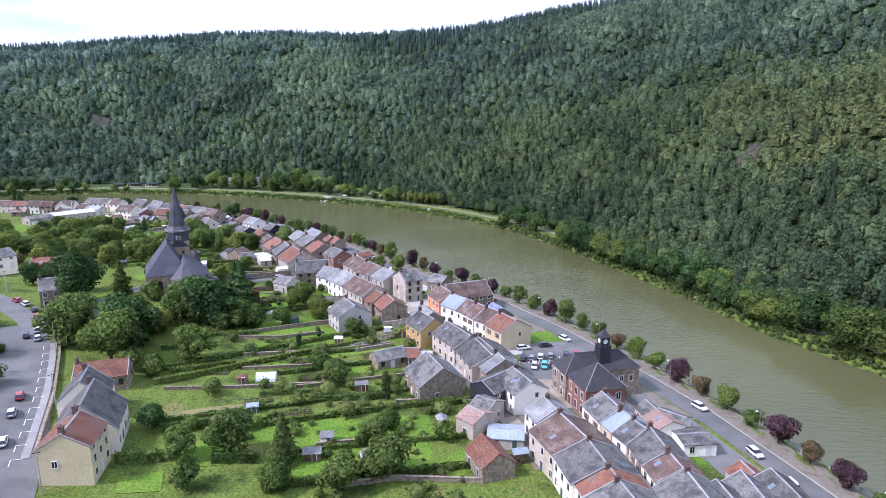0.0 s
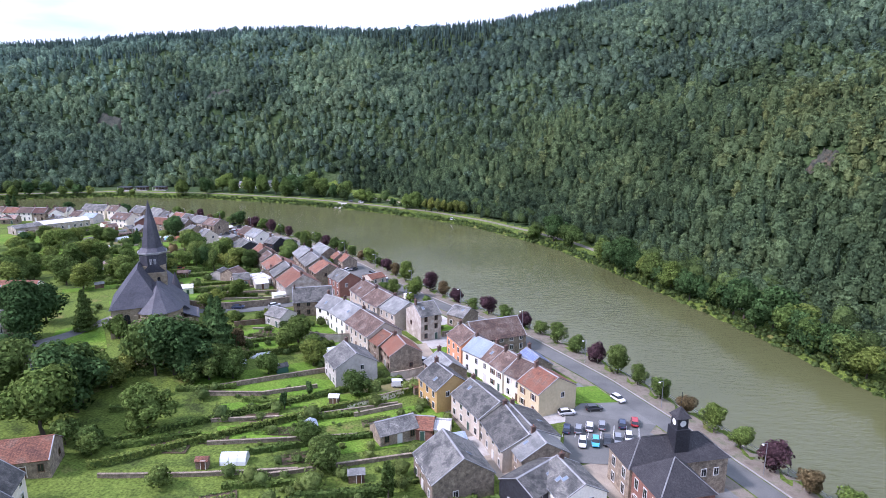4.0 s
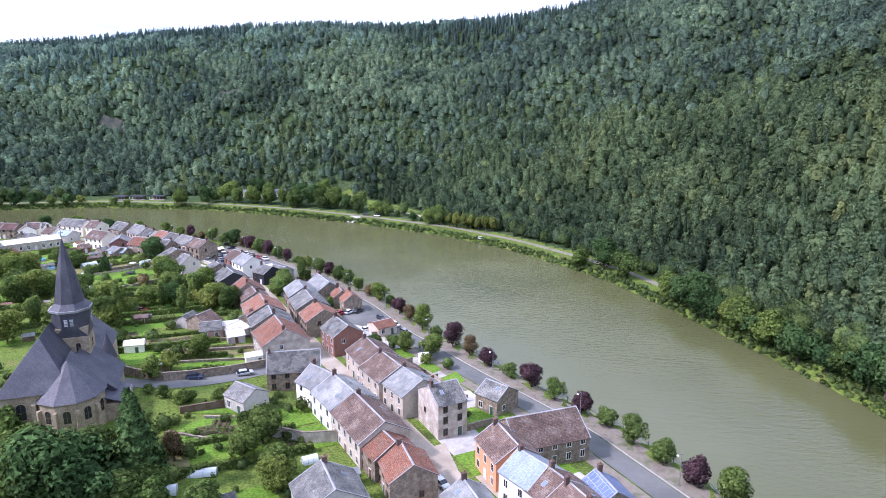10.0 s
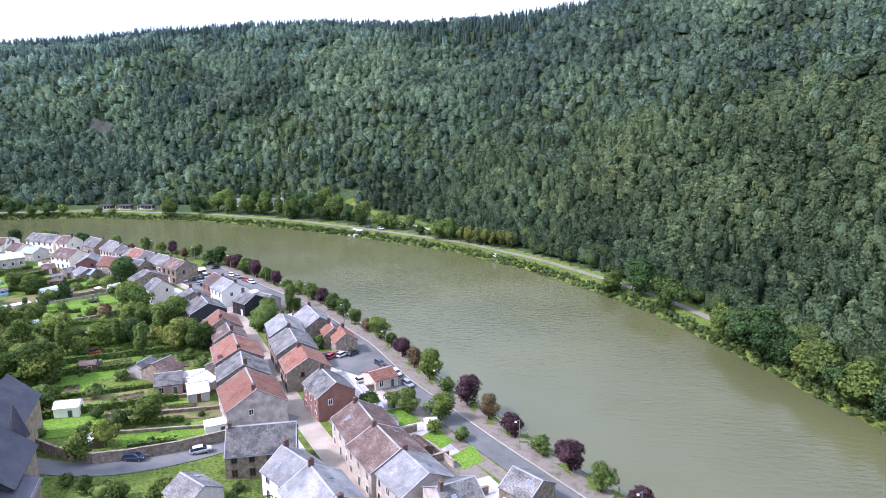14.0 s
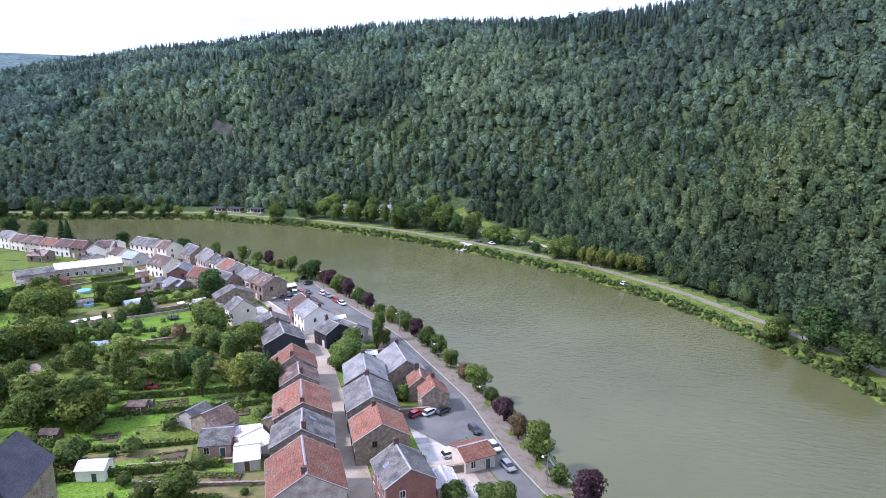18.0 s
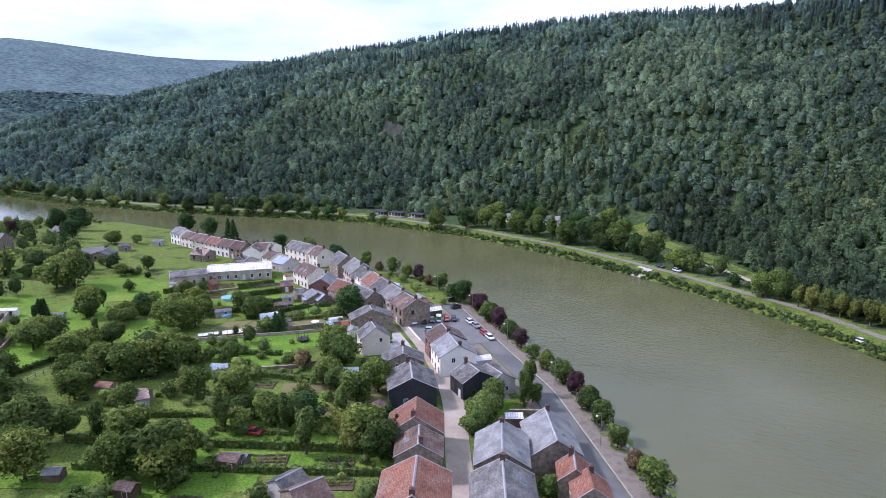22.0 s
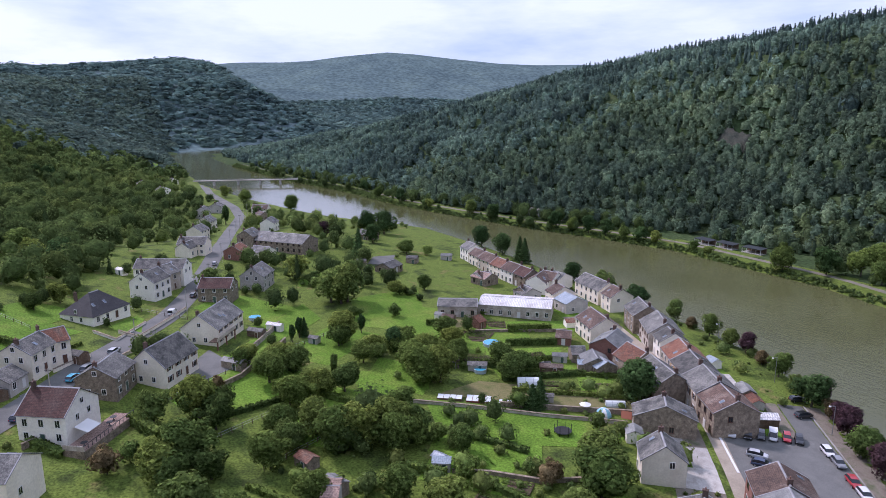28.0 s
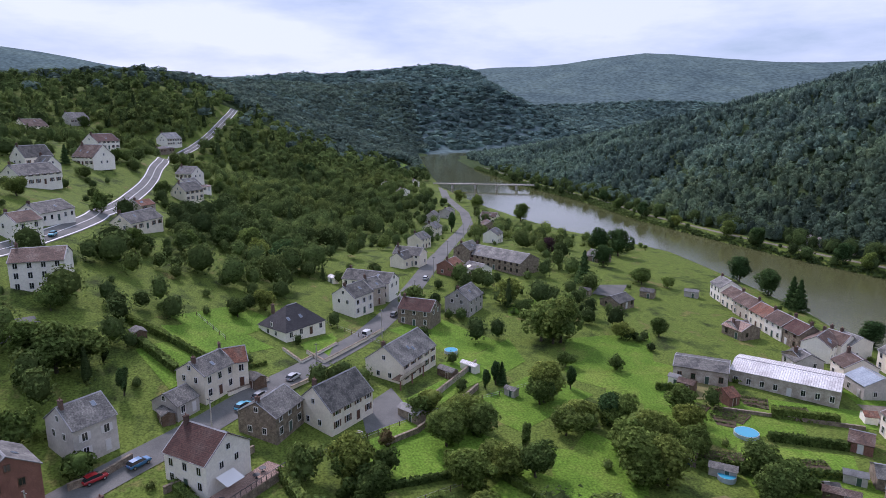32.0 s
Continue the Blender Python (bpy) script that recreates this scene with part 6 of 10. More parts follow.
rock_outcrop(-403, 528, 16, 7, "pale limestone rock face above the bank", 10, 0.5, M_CLIFF)
rock_outcrop(-380, 532, 10, 6, "pale limestone rock face above the bank", 14, 0.4, M_CLIFF)
# middle and half width of the clearings round bare rock
ROCKS = [(161, 338, 9), (-247, 683, 13), (-344, 655, 11), (-402, 523, 11), (-380, 527, 8)]


def free(x, y, r):
    """Whether a place is clear of houses and roads."""
    for hx, hy, yaw, L, W in taken:
        c, s = math.cos(radians(yaw)), math.sin(radians(yaw))
        a, b = (x - hx) * c + (y - hy) * s, -(x - hx) * s + (y - hy) * c
        if abs(a) < L / 2 + r and abs(b) < W / 2 + r:
            return False
    for line, half in ((STREET, 3.5), (UPPER, 4.2), (CHURCH_ROAD, 3.2), (HILL_ROAD, 4.5)):
        if abs(float(line_distance(np.array(x), np.array(y), line))) < half + r:
            return False
    d = float(line_distance(np.array(x), np.array(y), NEAR_BANK))
    return d > 18 + r


taken += [(-96, 222, 24, 26, 46), (30, 170, 0, 26, 34), (-121, 376, 40, 34, 26), (-48, 302, 60, 18, 14), (-13, 208, 60, 26, 14)]


# ---- trees ----
def sprays(rng, pts, nrm, size):
    """Small leaf sprays: one bent quad at each point, facing roughly the given way."""
    n = len(pts)
    nrm = nrm + rng.normal(0, 0.3, (n, 3))
    nrm /= np.linalg.norm(nrm, axis=1)[:, None]
    ref = rng.normal(0, 1, (n, 3))
    u = np.cross(nrm, ref)
    u /= np.linalg.norm(u, axis=1)[:, None]
    v = np.cross(nrm, u)
    s = size * rng.uniform(0.6, 1.3, n)[:, None]
    k = rng.uniform(0.75, 1.1, (n, 1))
    q = np.stack([pts - u * s - v * s * k * 0.4, pts - v * s * k + nrm * s * 0.25, pts + u * s + v * s * 0.3, pts + v * s * k - nrm * s * 0.2], 1)
    return q.reshape(-1, 3), np.arange(4 * n).reshape(n, 4)


def ball(sub):
    """Corners and triangles of a subdivided icosahedron."""
    bm = bmesh.new()
    bmesh.ops.create_icosphere(bm, subdivisions=sub, radius=1.0)
    v = np.array([x.co[:] for x in bm.verts])
    f = np.array([[q.index for q in x.verts] for x in bm.faces])
    bm.free()
    return v, f


BALLS = {1: ball(1), 2: ball(2)}


def mound(rng, form, sub=2):
    """The solid heart of a crown: an uneven bulging body of unit height."""
    v, f = BALLS[sub]
    v = v.copy()
    k = rng.normal(0, 1, (9, 3))
    k /= np.linalg.norm(k, axis=1)[:, None]
    bulge = np.exp(-((1 - v @ k.T) / 0.16)) @ rng.uniform(0.12, 0.5, 9)
    r = 0.72 + bulge * 0.6 + rng.normal(0, 0.05, len(v))
    v = v * r[:, None]
    if form == "cone":
        h = (v[:, 2] - v[:, 2].min()) / np.ptp(v[:, 2])
        a = np.arctan2(v[:, 1], v[:, 0])
        rr = 0.13 * (1 - h) ** 0.9 * (1 + 0.2 * np.sin(h * 30 + a * 2)) + 0.008
        return np.stack([rr * np.cos(a), rr * np.sin(a), 0.04 + 0.95 * h], -1), f
    tall, wide, low = FORM_SIZE[form]
    return v * np.array([wide, wide, tall / 2]) * 0.56 + np.array([0, 0, low + tall / 2]), f


FORM_SIZE = {"round": (0.97, 0.40, 0.02), "tall": (0.98, 0.19, 0.01), "bush": (0.98, 0.56, 0.02), "wide": (0.9, 0.48, 0.06)}


def crown_points(rng, n, form):
    """Points and outward ways on an uneven crown of unit height, base at 0."""
    if form == "cone":
        h = rng.uniform(0, 1, n) ** 1.3
        a = rng.uniform(0, 2 * np.pi, n)
        r = (1 - h) ** 0.85 * 0.24 * (0.75 + 0.3 * np.sin(h * 42)) * rng.uniform(0.6, 1.05, n) + 0.01
        p = np.stack([r * np.cos(a), r * np.sin(a), 0.06 + 0.94 * h], -1)
        w = np.stack([np.cos(a), np.sin(a), np.full(n, 0.35)], -1)
        return p, w
    tall, wide, low = FORM_SIZE[form]
    lumps = int(rng.integers(10, 16))
    c = rng.normal(0, 1, (lumps, 3))
    c /= np.linalg.norm(c, axis=1)[:, None]
    c = c * rng.uniform(0.4, 0.72, (lumps, 1))
    c[0] = 0
    rad = rng.uniform(0.26, 0.44, lumps)
    rad[0] = 0.6
    w = rng.normal(0, 1, (n, 3))
    w /= np.linalg.norm(w, axis=1)[:, None]
    w[:, 2] = np.where((w[:, 2] < -0.2) & (rng.uniform(0, 1, n) < 0.4), -w[:, 2], w[:, 2])
    share = rad ** 2
    pick = rng.choice(lumps, n, p=share / share.sum())
    p = c[pick] + w * rad[pick][:, None] * rng.uniform(0.7, 1.16, (n, 1))
    p = p * np.array([wide, wide, tall / 2]) + np.array([0, 0, low + tall / 2])
    return p, w


TREE_MESH = {}


def tree_mesh(form, variant, leaf, n=620, size=0.042):
    key = (form, variant, leaf.name)
    if key in TREE_MESH:
        return TREE_MESH[key]
    rng = np.random.default_rng(100 * len(form) + 7 * variant + ord(form[0]))
    p, w = crown_points(rng, n, form)
    v, f = shards(rng, p, w, size * (0.75 if form in ("cone", "tall") else 1.0))
    hv, hf = mound(rng, form)
    out = hv - hv.mean(0) + (0, 0, 0.08)
    way = np.concatenate([out / np.linalg.norm(out, axis=1)[:, None], np.repeat(w / np.linalg.norm(w, axis=1)[:, None], 3, 0)]) + [0, 0, 0.35]
    way /= np.linalg.norm(way, axis=1)[:, None]
    v, f, heart = np.concatenate([hv, v]), np.concatenate([hf, f + len(hv)]), len(hf)
    crown_me = fast_mesh("crown", v, f, leaf, smooth=heart, way=way)
    s = Shape()
    top = 0.55 if form != "cone" else 0.9
    ring = 7
    levels = [(0.0, 0.026), (0.12, 0.018), (0.3, 0.014), (top, 0.005)]
    lean = [(0, 0)] + [(rng.uniform(-0.015, 0.015), rng.uniform(-0.015, 0.015)) for _ in levels[1:]]
    for (z0, r0), (z1, r1), l0, l1 in zip(levels, levels[1:], lean, lean[1:]):
        a, b = circle(r0, ring, *l0), circle(r1, ring, *l1)
        for i in range(ring):
            j = (i + 1) % ring
            s.face((*a[i], z0), (*a[j], z0), (*b[j], z1), (*b[i], z1))
    if form != "cone":
        for _ in range(6):
            ang, z0 = rng.uniform(0, 6.28), rng.uniform(0.2, 0.42)
            tip = (0.22 * math.cos(ang), 0.22 * math.sin(ang), z0 + rng.uniform(0.15, 0.3))
            a = circle(0.009, 4)
            for i in range(4):
                j = (i + 1) % 4
                s.face((a[i][0], a[i][1], z0), (a[j][0], a[j][1], z0), tip)
    TREE_MESH[key] = (crown_me, s.mesh("trunk", M_BARK))
    return TREE_MESH[key]


LEAVES = {"green": (M_LEAF, "green"), "light": (M_LEAF_LIGHT, "fresh light green"), "dark": (M_LEAF_DARK, "dark green"), "purple": (M_LEAF_PURPLE, "dark purple"), "rust": (M_LEAF_RUST, "rusty brown"), "yellow": (M_LEAF_YELLOW, "yellow-green")}
FORM_WORDS = {"round": "round-crowned broadleaf tree", "tall": "slender upright tree", "bush": "dense rounded shrub", "wide": "wide spreading orchard tree", "cone": "tall pointed conifer"}


def tree(x, y, height, form="round", leaf="green", place="growing in the village gardens", spread=1.0):
    rng = random.Random(int(x * 13 + y * 71))
    mat, word = LEAVES[leaf]
    top, trunk = tree_mesh(form, rng.randrange(4), mat, 2600 if form != "bush" else 900, 0.031 if form != "bush" else 0.055)
    m = pose(x, y, float(lie(x, y)) - 0.1, 0, 0, rng.uniform(0, 360)) @ Matrix.Diagonal((height * spread, height * spread, height, 1))
    root = thing("shrub" if form == "bush" else "tree", m, "%s %s %s" % (word, FORM_WORDS[form], place), "shrub" if form == "bush" else "tree", "village trees")
    part("crown", top, None, root)
    part("trunk", trunk, None, root)
    return root


def shards(rng, pts, nrm, size):
    """Small three-cornered leaf sprays, facing roughly the given way."""
    n = len(pts)
    nrm = nrm + rng.normal(0, 0.35, (n, 3))
    nrm /= np.linalg.norm(nrm, axis=1)[:, None]
    u = np.cross(nrm, rng.normal(0, 1, (n, 3)))
    u /= np.linalg.norm(u, axis=1)[:, None]
    v = np.cross(nrm, u)
    s = size * rng.uniform(0.65, 1.35, n)[:, None]
    q = np.stack([pts + u * s, pts - u * s * 0.55 + v * s * 0.85, pts - u * s * 0.5 - v * s * 0.85 + nrm * s * 0.3], 1)
    return q.reshape(-1, 3), np.arange(3 * n).reshape(n, 3)


# radius and half height of a crown, how deep its lobes are, how much it narrows to the top
WOOD_FORM = {"slim": (0.16, 0.5, 0.2, 0.5), "oak": (0.27, 0.46, 0.4, 0.25), "round": (0.36, 0.48, 0.4, 0.15), "bush": (0.52, 0.5, 0.35, 0.1)}


def wood_crown(rng, form, n, size, sub=1, low=-0.35):
    """The upper, visible part of one woodland crown: a lobed body under leaf sprays."""
    if form == "cone":
        p, w = crown_points(rng, n, "cone")
        v, f = shards(rng, p, w, size * 0.7)
        hv, hf = mound(rng, "cone", sub)
        out = hv * [1, 1, 0] + [0, 0, 0.08]
        hw = out / np.linalg.norm(out, axis=1)[:, None]
    else:
        wide, tall, lobe, taper = WOOD_FORM[form]
        k = rng.normal(0, 1, (13, 3))
        k /= np.linalg.norm(k, axis=1)[:, None]
        power = rng.uniform(0.5, 1.0, 13) * lobe

        def reach(w):
            r = 0.78 + (np.exp(-(1 - w @ k.T) / 0.085) * power).max(1)
            return r * (1 - taper * np.clip(w[:, 2], 0, 1))

        def place(w, r):
            return w * r[:, None] * [wide, wide, tall] + [0, 0, 1 - tall * 1.05]

        v, f = BALLS[sub]
        keep = (v[f][:, :, 2] > low).any(1)
        used, hf = np.unique(f[keep], return_inverse=True)
        hf = hf.reshape(-1, 3)
        hw = v[used]
        hv = place(hw, reach(hw) * 0.86)
        w = rng.normal(0, 1, (n * 3, 3))
        w /= np.linalg.norm(w, axis=1)[:, None]
        w = w[w[:, 2] > low][:n]
        while len(w) < n:
            w = np.concatenate([w, w])[:n]
        p = place(w, reach(w) * rng.uniform(0.84, 1.1, n))
        v, f = shards(rng, p, w, size)
    way = np.concatenate([hw, np.repeat(w / np.linalg.norm(w, axis=1)[:, None], 3, 0)]) * [0.85, 0.85, 0.7] + [0, 0, 0.45]
    way /= np.linalg.norm(way, axis=1)[:, None]
    return np.concatenate([hv, v]), np.concatenate([hf, f + len(hv)]), len(hf), way


def woods(name, xy, z, heights, leaves, label, seed, size, conifers=0.12, tones=(0, 1), forms=("oak", "oak", "slim"), sub=1, girth=(0.9, 1.3), leaf=None, low=-0.35):
    """Many joined trees, too many to count."""
    rng = np.random.default_rng(seed)
    n, kinds = len(xy), 12
    kind = np.where(rng.uniform(0, 1, n) < conifers, rng.integers(9, 12, n), rng.integers(0, 9, n))
    turn = rng.uniform(0, 2 * np.pi, n)
    heights = np.where(kind >= 9, heights * 0.75 + 3.5, heights)
    wide = rng.uniform(*girth, n)
    patch_tone = 0.46 + 0.26 * wave(xy[:, 0], xy[:, 1], 190, 2) + 0.32 * wave(xy[:, 0], xy[:, 1], 62, 4) + 0.2 * wave(xy[:, 0], xy[:, 1], 23, 9)
    tone = np.clip(patch_tone + rng.normal(0, 0.14, n), 0, 1)
    tone = np.where(kind >= 9, tone * 0.2, tone)
    tone = tones[0] + (tones[1] - tones[0]) * tone
    all_v, all_f, all_w, all_t, all_s, base = [], [], [], [], [], 0
    for k in range(kinds):
        pv, pf, heart, pw = wood_crown(rng, "cone" if k >= 9 else forms[k % len(forms)], leaves, size, sub, low)
        i = np.nonzero(kind == k)[0]
        if not len(i):
            continue
        c, s = np.cos(turn[i])[:, None], np.sin(turn[i])[:, None]
        P = pv[None] * heights[i][:, None, None]
        g = wide[i][:, None]
        all_v.append(np.stack([(P[..., 0] * c - P[..., 1] * s) * g + xy[i, :1], (P[..., 0] * s + P[..., 1] * c) * g + xy[i, 1:2], P[..., 2] + z[i][:, None]], -1).reshape(-1, 3))
        W = np.broadcast_to(pw[None], (len(i),) + pw.shape)
        all_w.append(np.stack([W[..., 0] * c - W[..., 1] * s, W[..., 0] * s + W[..., 1] * c, W[..., 2]], -1).reshape(-1, 3))
        all_t.append(np.repeat(tone[i], len(pv)))
        all_f.append((pf[None] + base + (np.arange(len(i)) * len(pv))[:, None, None]).reshape(-1, 3))
        all_s.append(np.tile(np.arange(len(pf)) < heart, len(i)))
        base += len(i) * len(pv)
    me = fast_mesh(name, np.concatenate(all_v), np.concatenate(all_f), leaf or M_WOODS, np.concatenate(all_t), smooth=np.concatenate(all_s), way=np.concatenate(all_w))
    return tagged(new(name, me), label, "woodland", kind="stuff")


def scatter(x0, x1, y0, y1, step, seed):
    rng = np.random.default_rng(seed)
    a, b = np.meshgrid(np.arange(x0, x1, step), np.arange(y0, y1, step))
    p = np.stack([a.ravel(), b.ravel()], -1) + rng.uniform(-0.48, 0.48, (a.size, 2)) * step
    return p


WAY = [(0, 0), (-1, 90), (-8, 160), (-20, 208), (-40, 243), (-61, 263), (-86, 276)]


def from_way(p):
    return np.abs(line_distance(p[:, 0], p[:, 1], WAY))


def strip_width(x, y):
    return 26 + 30 * np.exp(-((x + 95) ** 2 + (y - 540) ** 2) / 2 / 50 ** 2) + 14 * np.exp(-((x + 275) ** 2 + (y - 560) ** 2) / 2 / 60 ** 2) + 24 * np.exp(-((x + 158) ** 2 + (y - 562) ** 2) / 2 / 42 ** 2)


GLADE = [(-114, 575), (-113, 565), (-103, 557), (-87, 540), (-73, 529), (-56, 507), (-40, 490)]
CAMP = [(-300, 549), (-282, 550), (-268, 554), (-253, 556), (-236, 554)]


def in_glade(p):
    """Open ground of the far bank: the grassy glade and the front of the camp shelters."""
    a = np.abs(line_distance(p[:, 0], p[:, 1], GLADE)) < 7.5
    b = np.abs(line_distance(p[:, 0], p[:, 1] + 5, CAMP)) < 9
    return a | b | (np.hypot((p[:, 0] + 166) / 32, (p[:, 1] - 566) / 15) < 1)


rng_all = np.random.default_rng(5)


def conifer_share(p, df):
    """More conifers in the planted strips along the crest."""
    part_way = hill_slope(p[:, 0]) * (df - 28) / hill_cap(p[:, 0])
    top = (part_way > 0.97 + 0.03 * wave(p[:, 0], p[:, 1], 40, 3)) & (wave(p[:, 0], p[:, 1], 150, 3) > -0.45)
    belt = (p[:, 0] < -330) & (np.abs(part_way - 0.8 - 0.05 * wave(p[:, 0], p[:, 1], 90, 6)) < 0.045)
    return np.where(top | belt, 0.9, 0.03)


def hillside(step, seed, nearest, farthest):
    """Tree places on the hill across the river between two distances from the walk."""
    p = scatter(-1500, 600, 40, 1150, step, seed)
    df = -line_distance(p[:, 0], p[:, 1], FAR_BANK)
    fw = from_way(p) + 60 * wave(p[:, 0], p[:, 1], 45, 8) + np.random.default_rng(seed + 50).normal(0, 35, len(p))
    keep = (df > strip_width(p[:, 0], p[:, 1]) - 10) & (df < np.where(p[:, 0] < -420, 520, 410)) & (fw >= nearest) & (fw < farthest) & ~in_glade(p)
    for rx, ry, rw in ROCKS:
        keep &= np.hypot((p[:, 0] - rx) / rw, (p[:, 1] - ry) / (rw * 0.62)) > 1
    return p[keep], df[keep]


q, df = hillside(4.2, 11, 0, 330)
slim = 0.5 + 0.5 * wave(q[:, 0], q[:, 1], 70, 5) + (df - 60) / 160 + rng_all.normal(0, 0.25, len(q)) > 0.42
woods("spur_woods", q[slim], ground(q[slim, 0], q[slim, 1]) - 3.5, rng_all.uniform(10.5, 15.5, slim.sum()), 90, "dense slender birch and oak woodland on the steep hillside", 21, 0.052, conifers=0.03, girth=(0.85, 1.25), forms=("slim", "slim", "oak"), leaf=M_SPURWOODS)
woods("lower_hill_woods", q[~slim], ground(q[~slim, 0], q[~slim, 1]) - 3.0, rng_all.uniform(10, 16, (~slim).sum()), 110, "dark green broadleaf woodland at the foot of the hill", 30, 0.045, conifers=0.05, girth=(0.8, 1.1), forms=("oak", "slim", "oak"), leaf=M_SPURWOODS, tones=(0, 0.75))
# middle band, its leaf colour partly shifted towards haze
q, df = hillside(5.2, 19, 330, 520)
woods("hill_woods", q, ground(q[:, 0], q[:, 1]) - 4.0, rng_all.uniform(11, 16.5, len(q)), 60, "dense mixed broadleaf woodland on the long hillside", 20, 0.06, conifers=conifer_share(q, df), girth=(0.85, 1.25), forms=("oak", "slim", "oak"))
# farthest band of the hill, with haze in its leaf colour
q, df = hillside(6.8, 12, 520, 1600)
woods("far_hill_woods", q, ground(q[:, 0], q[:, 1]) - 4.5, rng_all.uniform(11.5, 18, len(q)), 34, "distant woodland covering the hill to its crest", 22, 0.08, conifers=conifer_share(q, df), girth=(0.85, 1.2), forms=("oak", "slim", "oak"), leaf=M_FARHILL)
p = scatter(-1800, -150, -420, 420, 9.5, 13)
dn = line_distance(p[:, 0], p[:, 1], NEAR_BANK)
hr = np.abs(line_distance(p[:, 0], p[:, 1], HILL_ROAD))
keep = (dn > 12) & ((dn > 330) | (p[:, 0] < -690)) & (hr > np.where(p[:, 0] < -600, 10, 22)) & (from_way(p) < 1750)
keep &= ~((dn < 330) & (p[:, 0] > -760) & (p[:, 1] < 380) & (p[:, 1] > 300)) & ~((np.abs(p[:, 0] + 915) < 75) & (np.abs(p[:, 1] - 338) < 16))
for x, y, yaw, L, W, eave, ridge, roof, wall in HILL_HOUSES:
    keep &= np.hypot(p[:, 0] - x - 8, p[:, 1] - y - 3) > 22
q = p[keep]
# trees past this line get the haze-coloured leaves
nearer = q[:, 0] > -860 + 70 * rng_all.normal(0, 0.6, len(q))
woods("left_hill_woods", q[nearer], ground(q[nearer, 0], q[nearer, 1]) - 1.0, rng_all.uniform(10, 18, nearer.sum()), 46, "woodland on the hills beyond the village", 23, 0.075, tones=(0.0, 0.7), girth=(1.1, 1.5), leaf=M_GREENWOODS)
woods("bend_woods", q[~nearer], ground(q[~nearer, 0], q[~nearer, 1]) - 1.0, rng_all.uniform(11, 18, (~nearer).sum()), 22, "woodland beyond the bend with haze in its leaf colour", 29, 0.1, leaf=M_FARWOODS, conifers=0.02, girth=(1.6, 2.1))
p = scatter(-3600, 1500, -1100, 3600, 19.0, 14)
dn = line_distance(p[:, 0], p[:, 1], NEAR_BANK)
df = -line_distance(p[:, 0], p[:, 1], FAR_BANK)
fw = from_way(p)
turned = -np.degrees(np.arctan2(p[:, 0] + 100, p[:, 1] - 280))
keep = (fw > 900) & (((dn > 20) & (p[:, 0] < -1250)) | (df > 500)) & (fw < 3500) & (p[:, 0] < -300) & (fw < 2600) & (turned > 42) & (turned < 122)
q = p[keep]
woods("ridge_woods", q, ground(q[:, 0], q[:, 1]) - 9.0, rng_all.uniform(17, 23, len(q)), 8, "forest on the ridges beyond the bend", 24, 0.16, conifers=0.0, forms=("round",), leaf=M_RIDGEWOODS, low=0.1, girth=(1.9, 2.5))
# trees and bushes on the far bank
p = scatter(-900, 170, 60, 560, 5.2, 15)
df = -line_distance(p[:, 0], p[:, 1], FAR_BANK)
clear = np.exp(-((p[:, 0] + 40) ** 2 + (p[:, 1] - 470) ** 2) / 2 / 75 ** 2)
rr = rng_all.uniform(0, 1, len(p))
right_side = p[:, 1] < 385
camp = (p[:, 0] > -330) & (p[:, 0] < -95)
keep = (~right_side & ~camp & (df > 0.8) & (df < 7) & (rr < 0.42 * (1 - 1.4 * clear))) | ((df > 13.5) & (df < 27) & (rr < np.where(camp, 0.34, 0.85 - 0.5 * clear)))
keep &= ~in_glade(p)
q = p[keep]
woods("bank_trees", q, ground(q[:, 0], q[:, 1]) - 0.6, np.where(rng_all.uniform(0, 1, len(q)) < 0.35, rng_all.uniform(3, 6, len(q)), rng_all.uniform(7, 12, len(q))), 230, "dense bushes and trees along the far bank", 25, 0.034, conifers=0.0, tones=(0.0, 0.5), forms=("round",), leaf=M_GREENWOODS, low=-0.8, girth=(0.9, 1.3))
p = scatter(-980, 160, 60, 560, 1.5, 16)
df = -line_distance(p[:, 0], p[:, 1], FAR_BANK)
keep = (df > -0.3) & (df < np.where(p[:, 0] < -560, 7, 3.6))
q = p[keep]
woods("bank_reeds", q, ground(q[:, 0], q[:, 1]) - 0.4, rng_all.uniform(1.2, 2.6, len(q)), 16, "fresh green reeds and low bushes at the waterline", 26, 0.16, conifers=0.0, tones=(0.1, 0.6), forms=("bush",), sub=1, leaf=M_GREENWOODS)
p = scatter(-760, 20, 0, 440, 6.6, 17)
dn = line_distance(p[:, 0], p[:, 1], NEAR_BANK)
rr = rng_all.uniform(0, 1, len(p))
clear_of = np.array([free(float(a), float(b), 3.0) for a, b in p])
lush = 0.5 + 0.5 * wave(p[:, 0], p[:, 1], 34, 6)
keep = clear_of & (((dn > 190) & (dn < 345) & (p[:, 0] < -150) & (rr < np.where(p[:, 0] > -560, 0.08 + 0.52 * lush, 0.3 + 0.6 * lush))) | ((dn > 75) & (dn <= 190) & (p[:, 0] < -130) & (rr < 1.5 * (lush - np.where(p[:, 0] < -215, 0.36, 0.54)))) | ((p[:, 0] < -390) & (dn > 24) & (dn < 345) & (rr < 0.5)) | ((p[:, 0] > -190) & (p[:, 1] < 215) & (dn > 150) & (dn < 200) & (rr < 0.3)))
keep &= ~((p[:, 0] > -330) & (dn < 225) & (lush < 0.4))
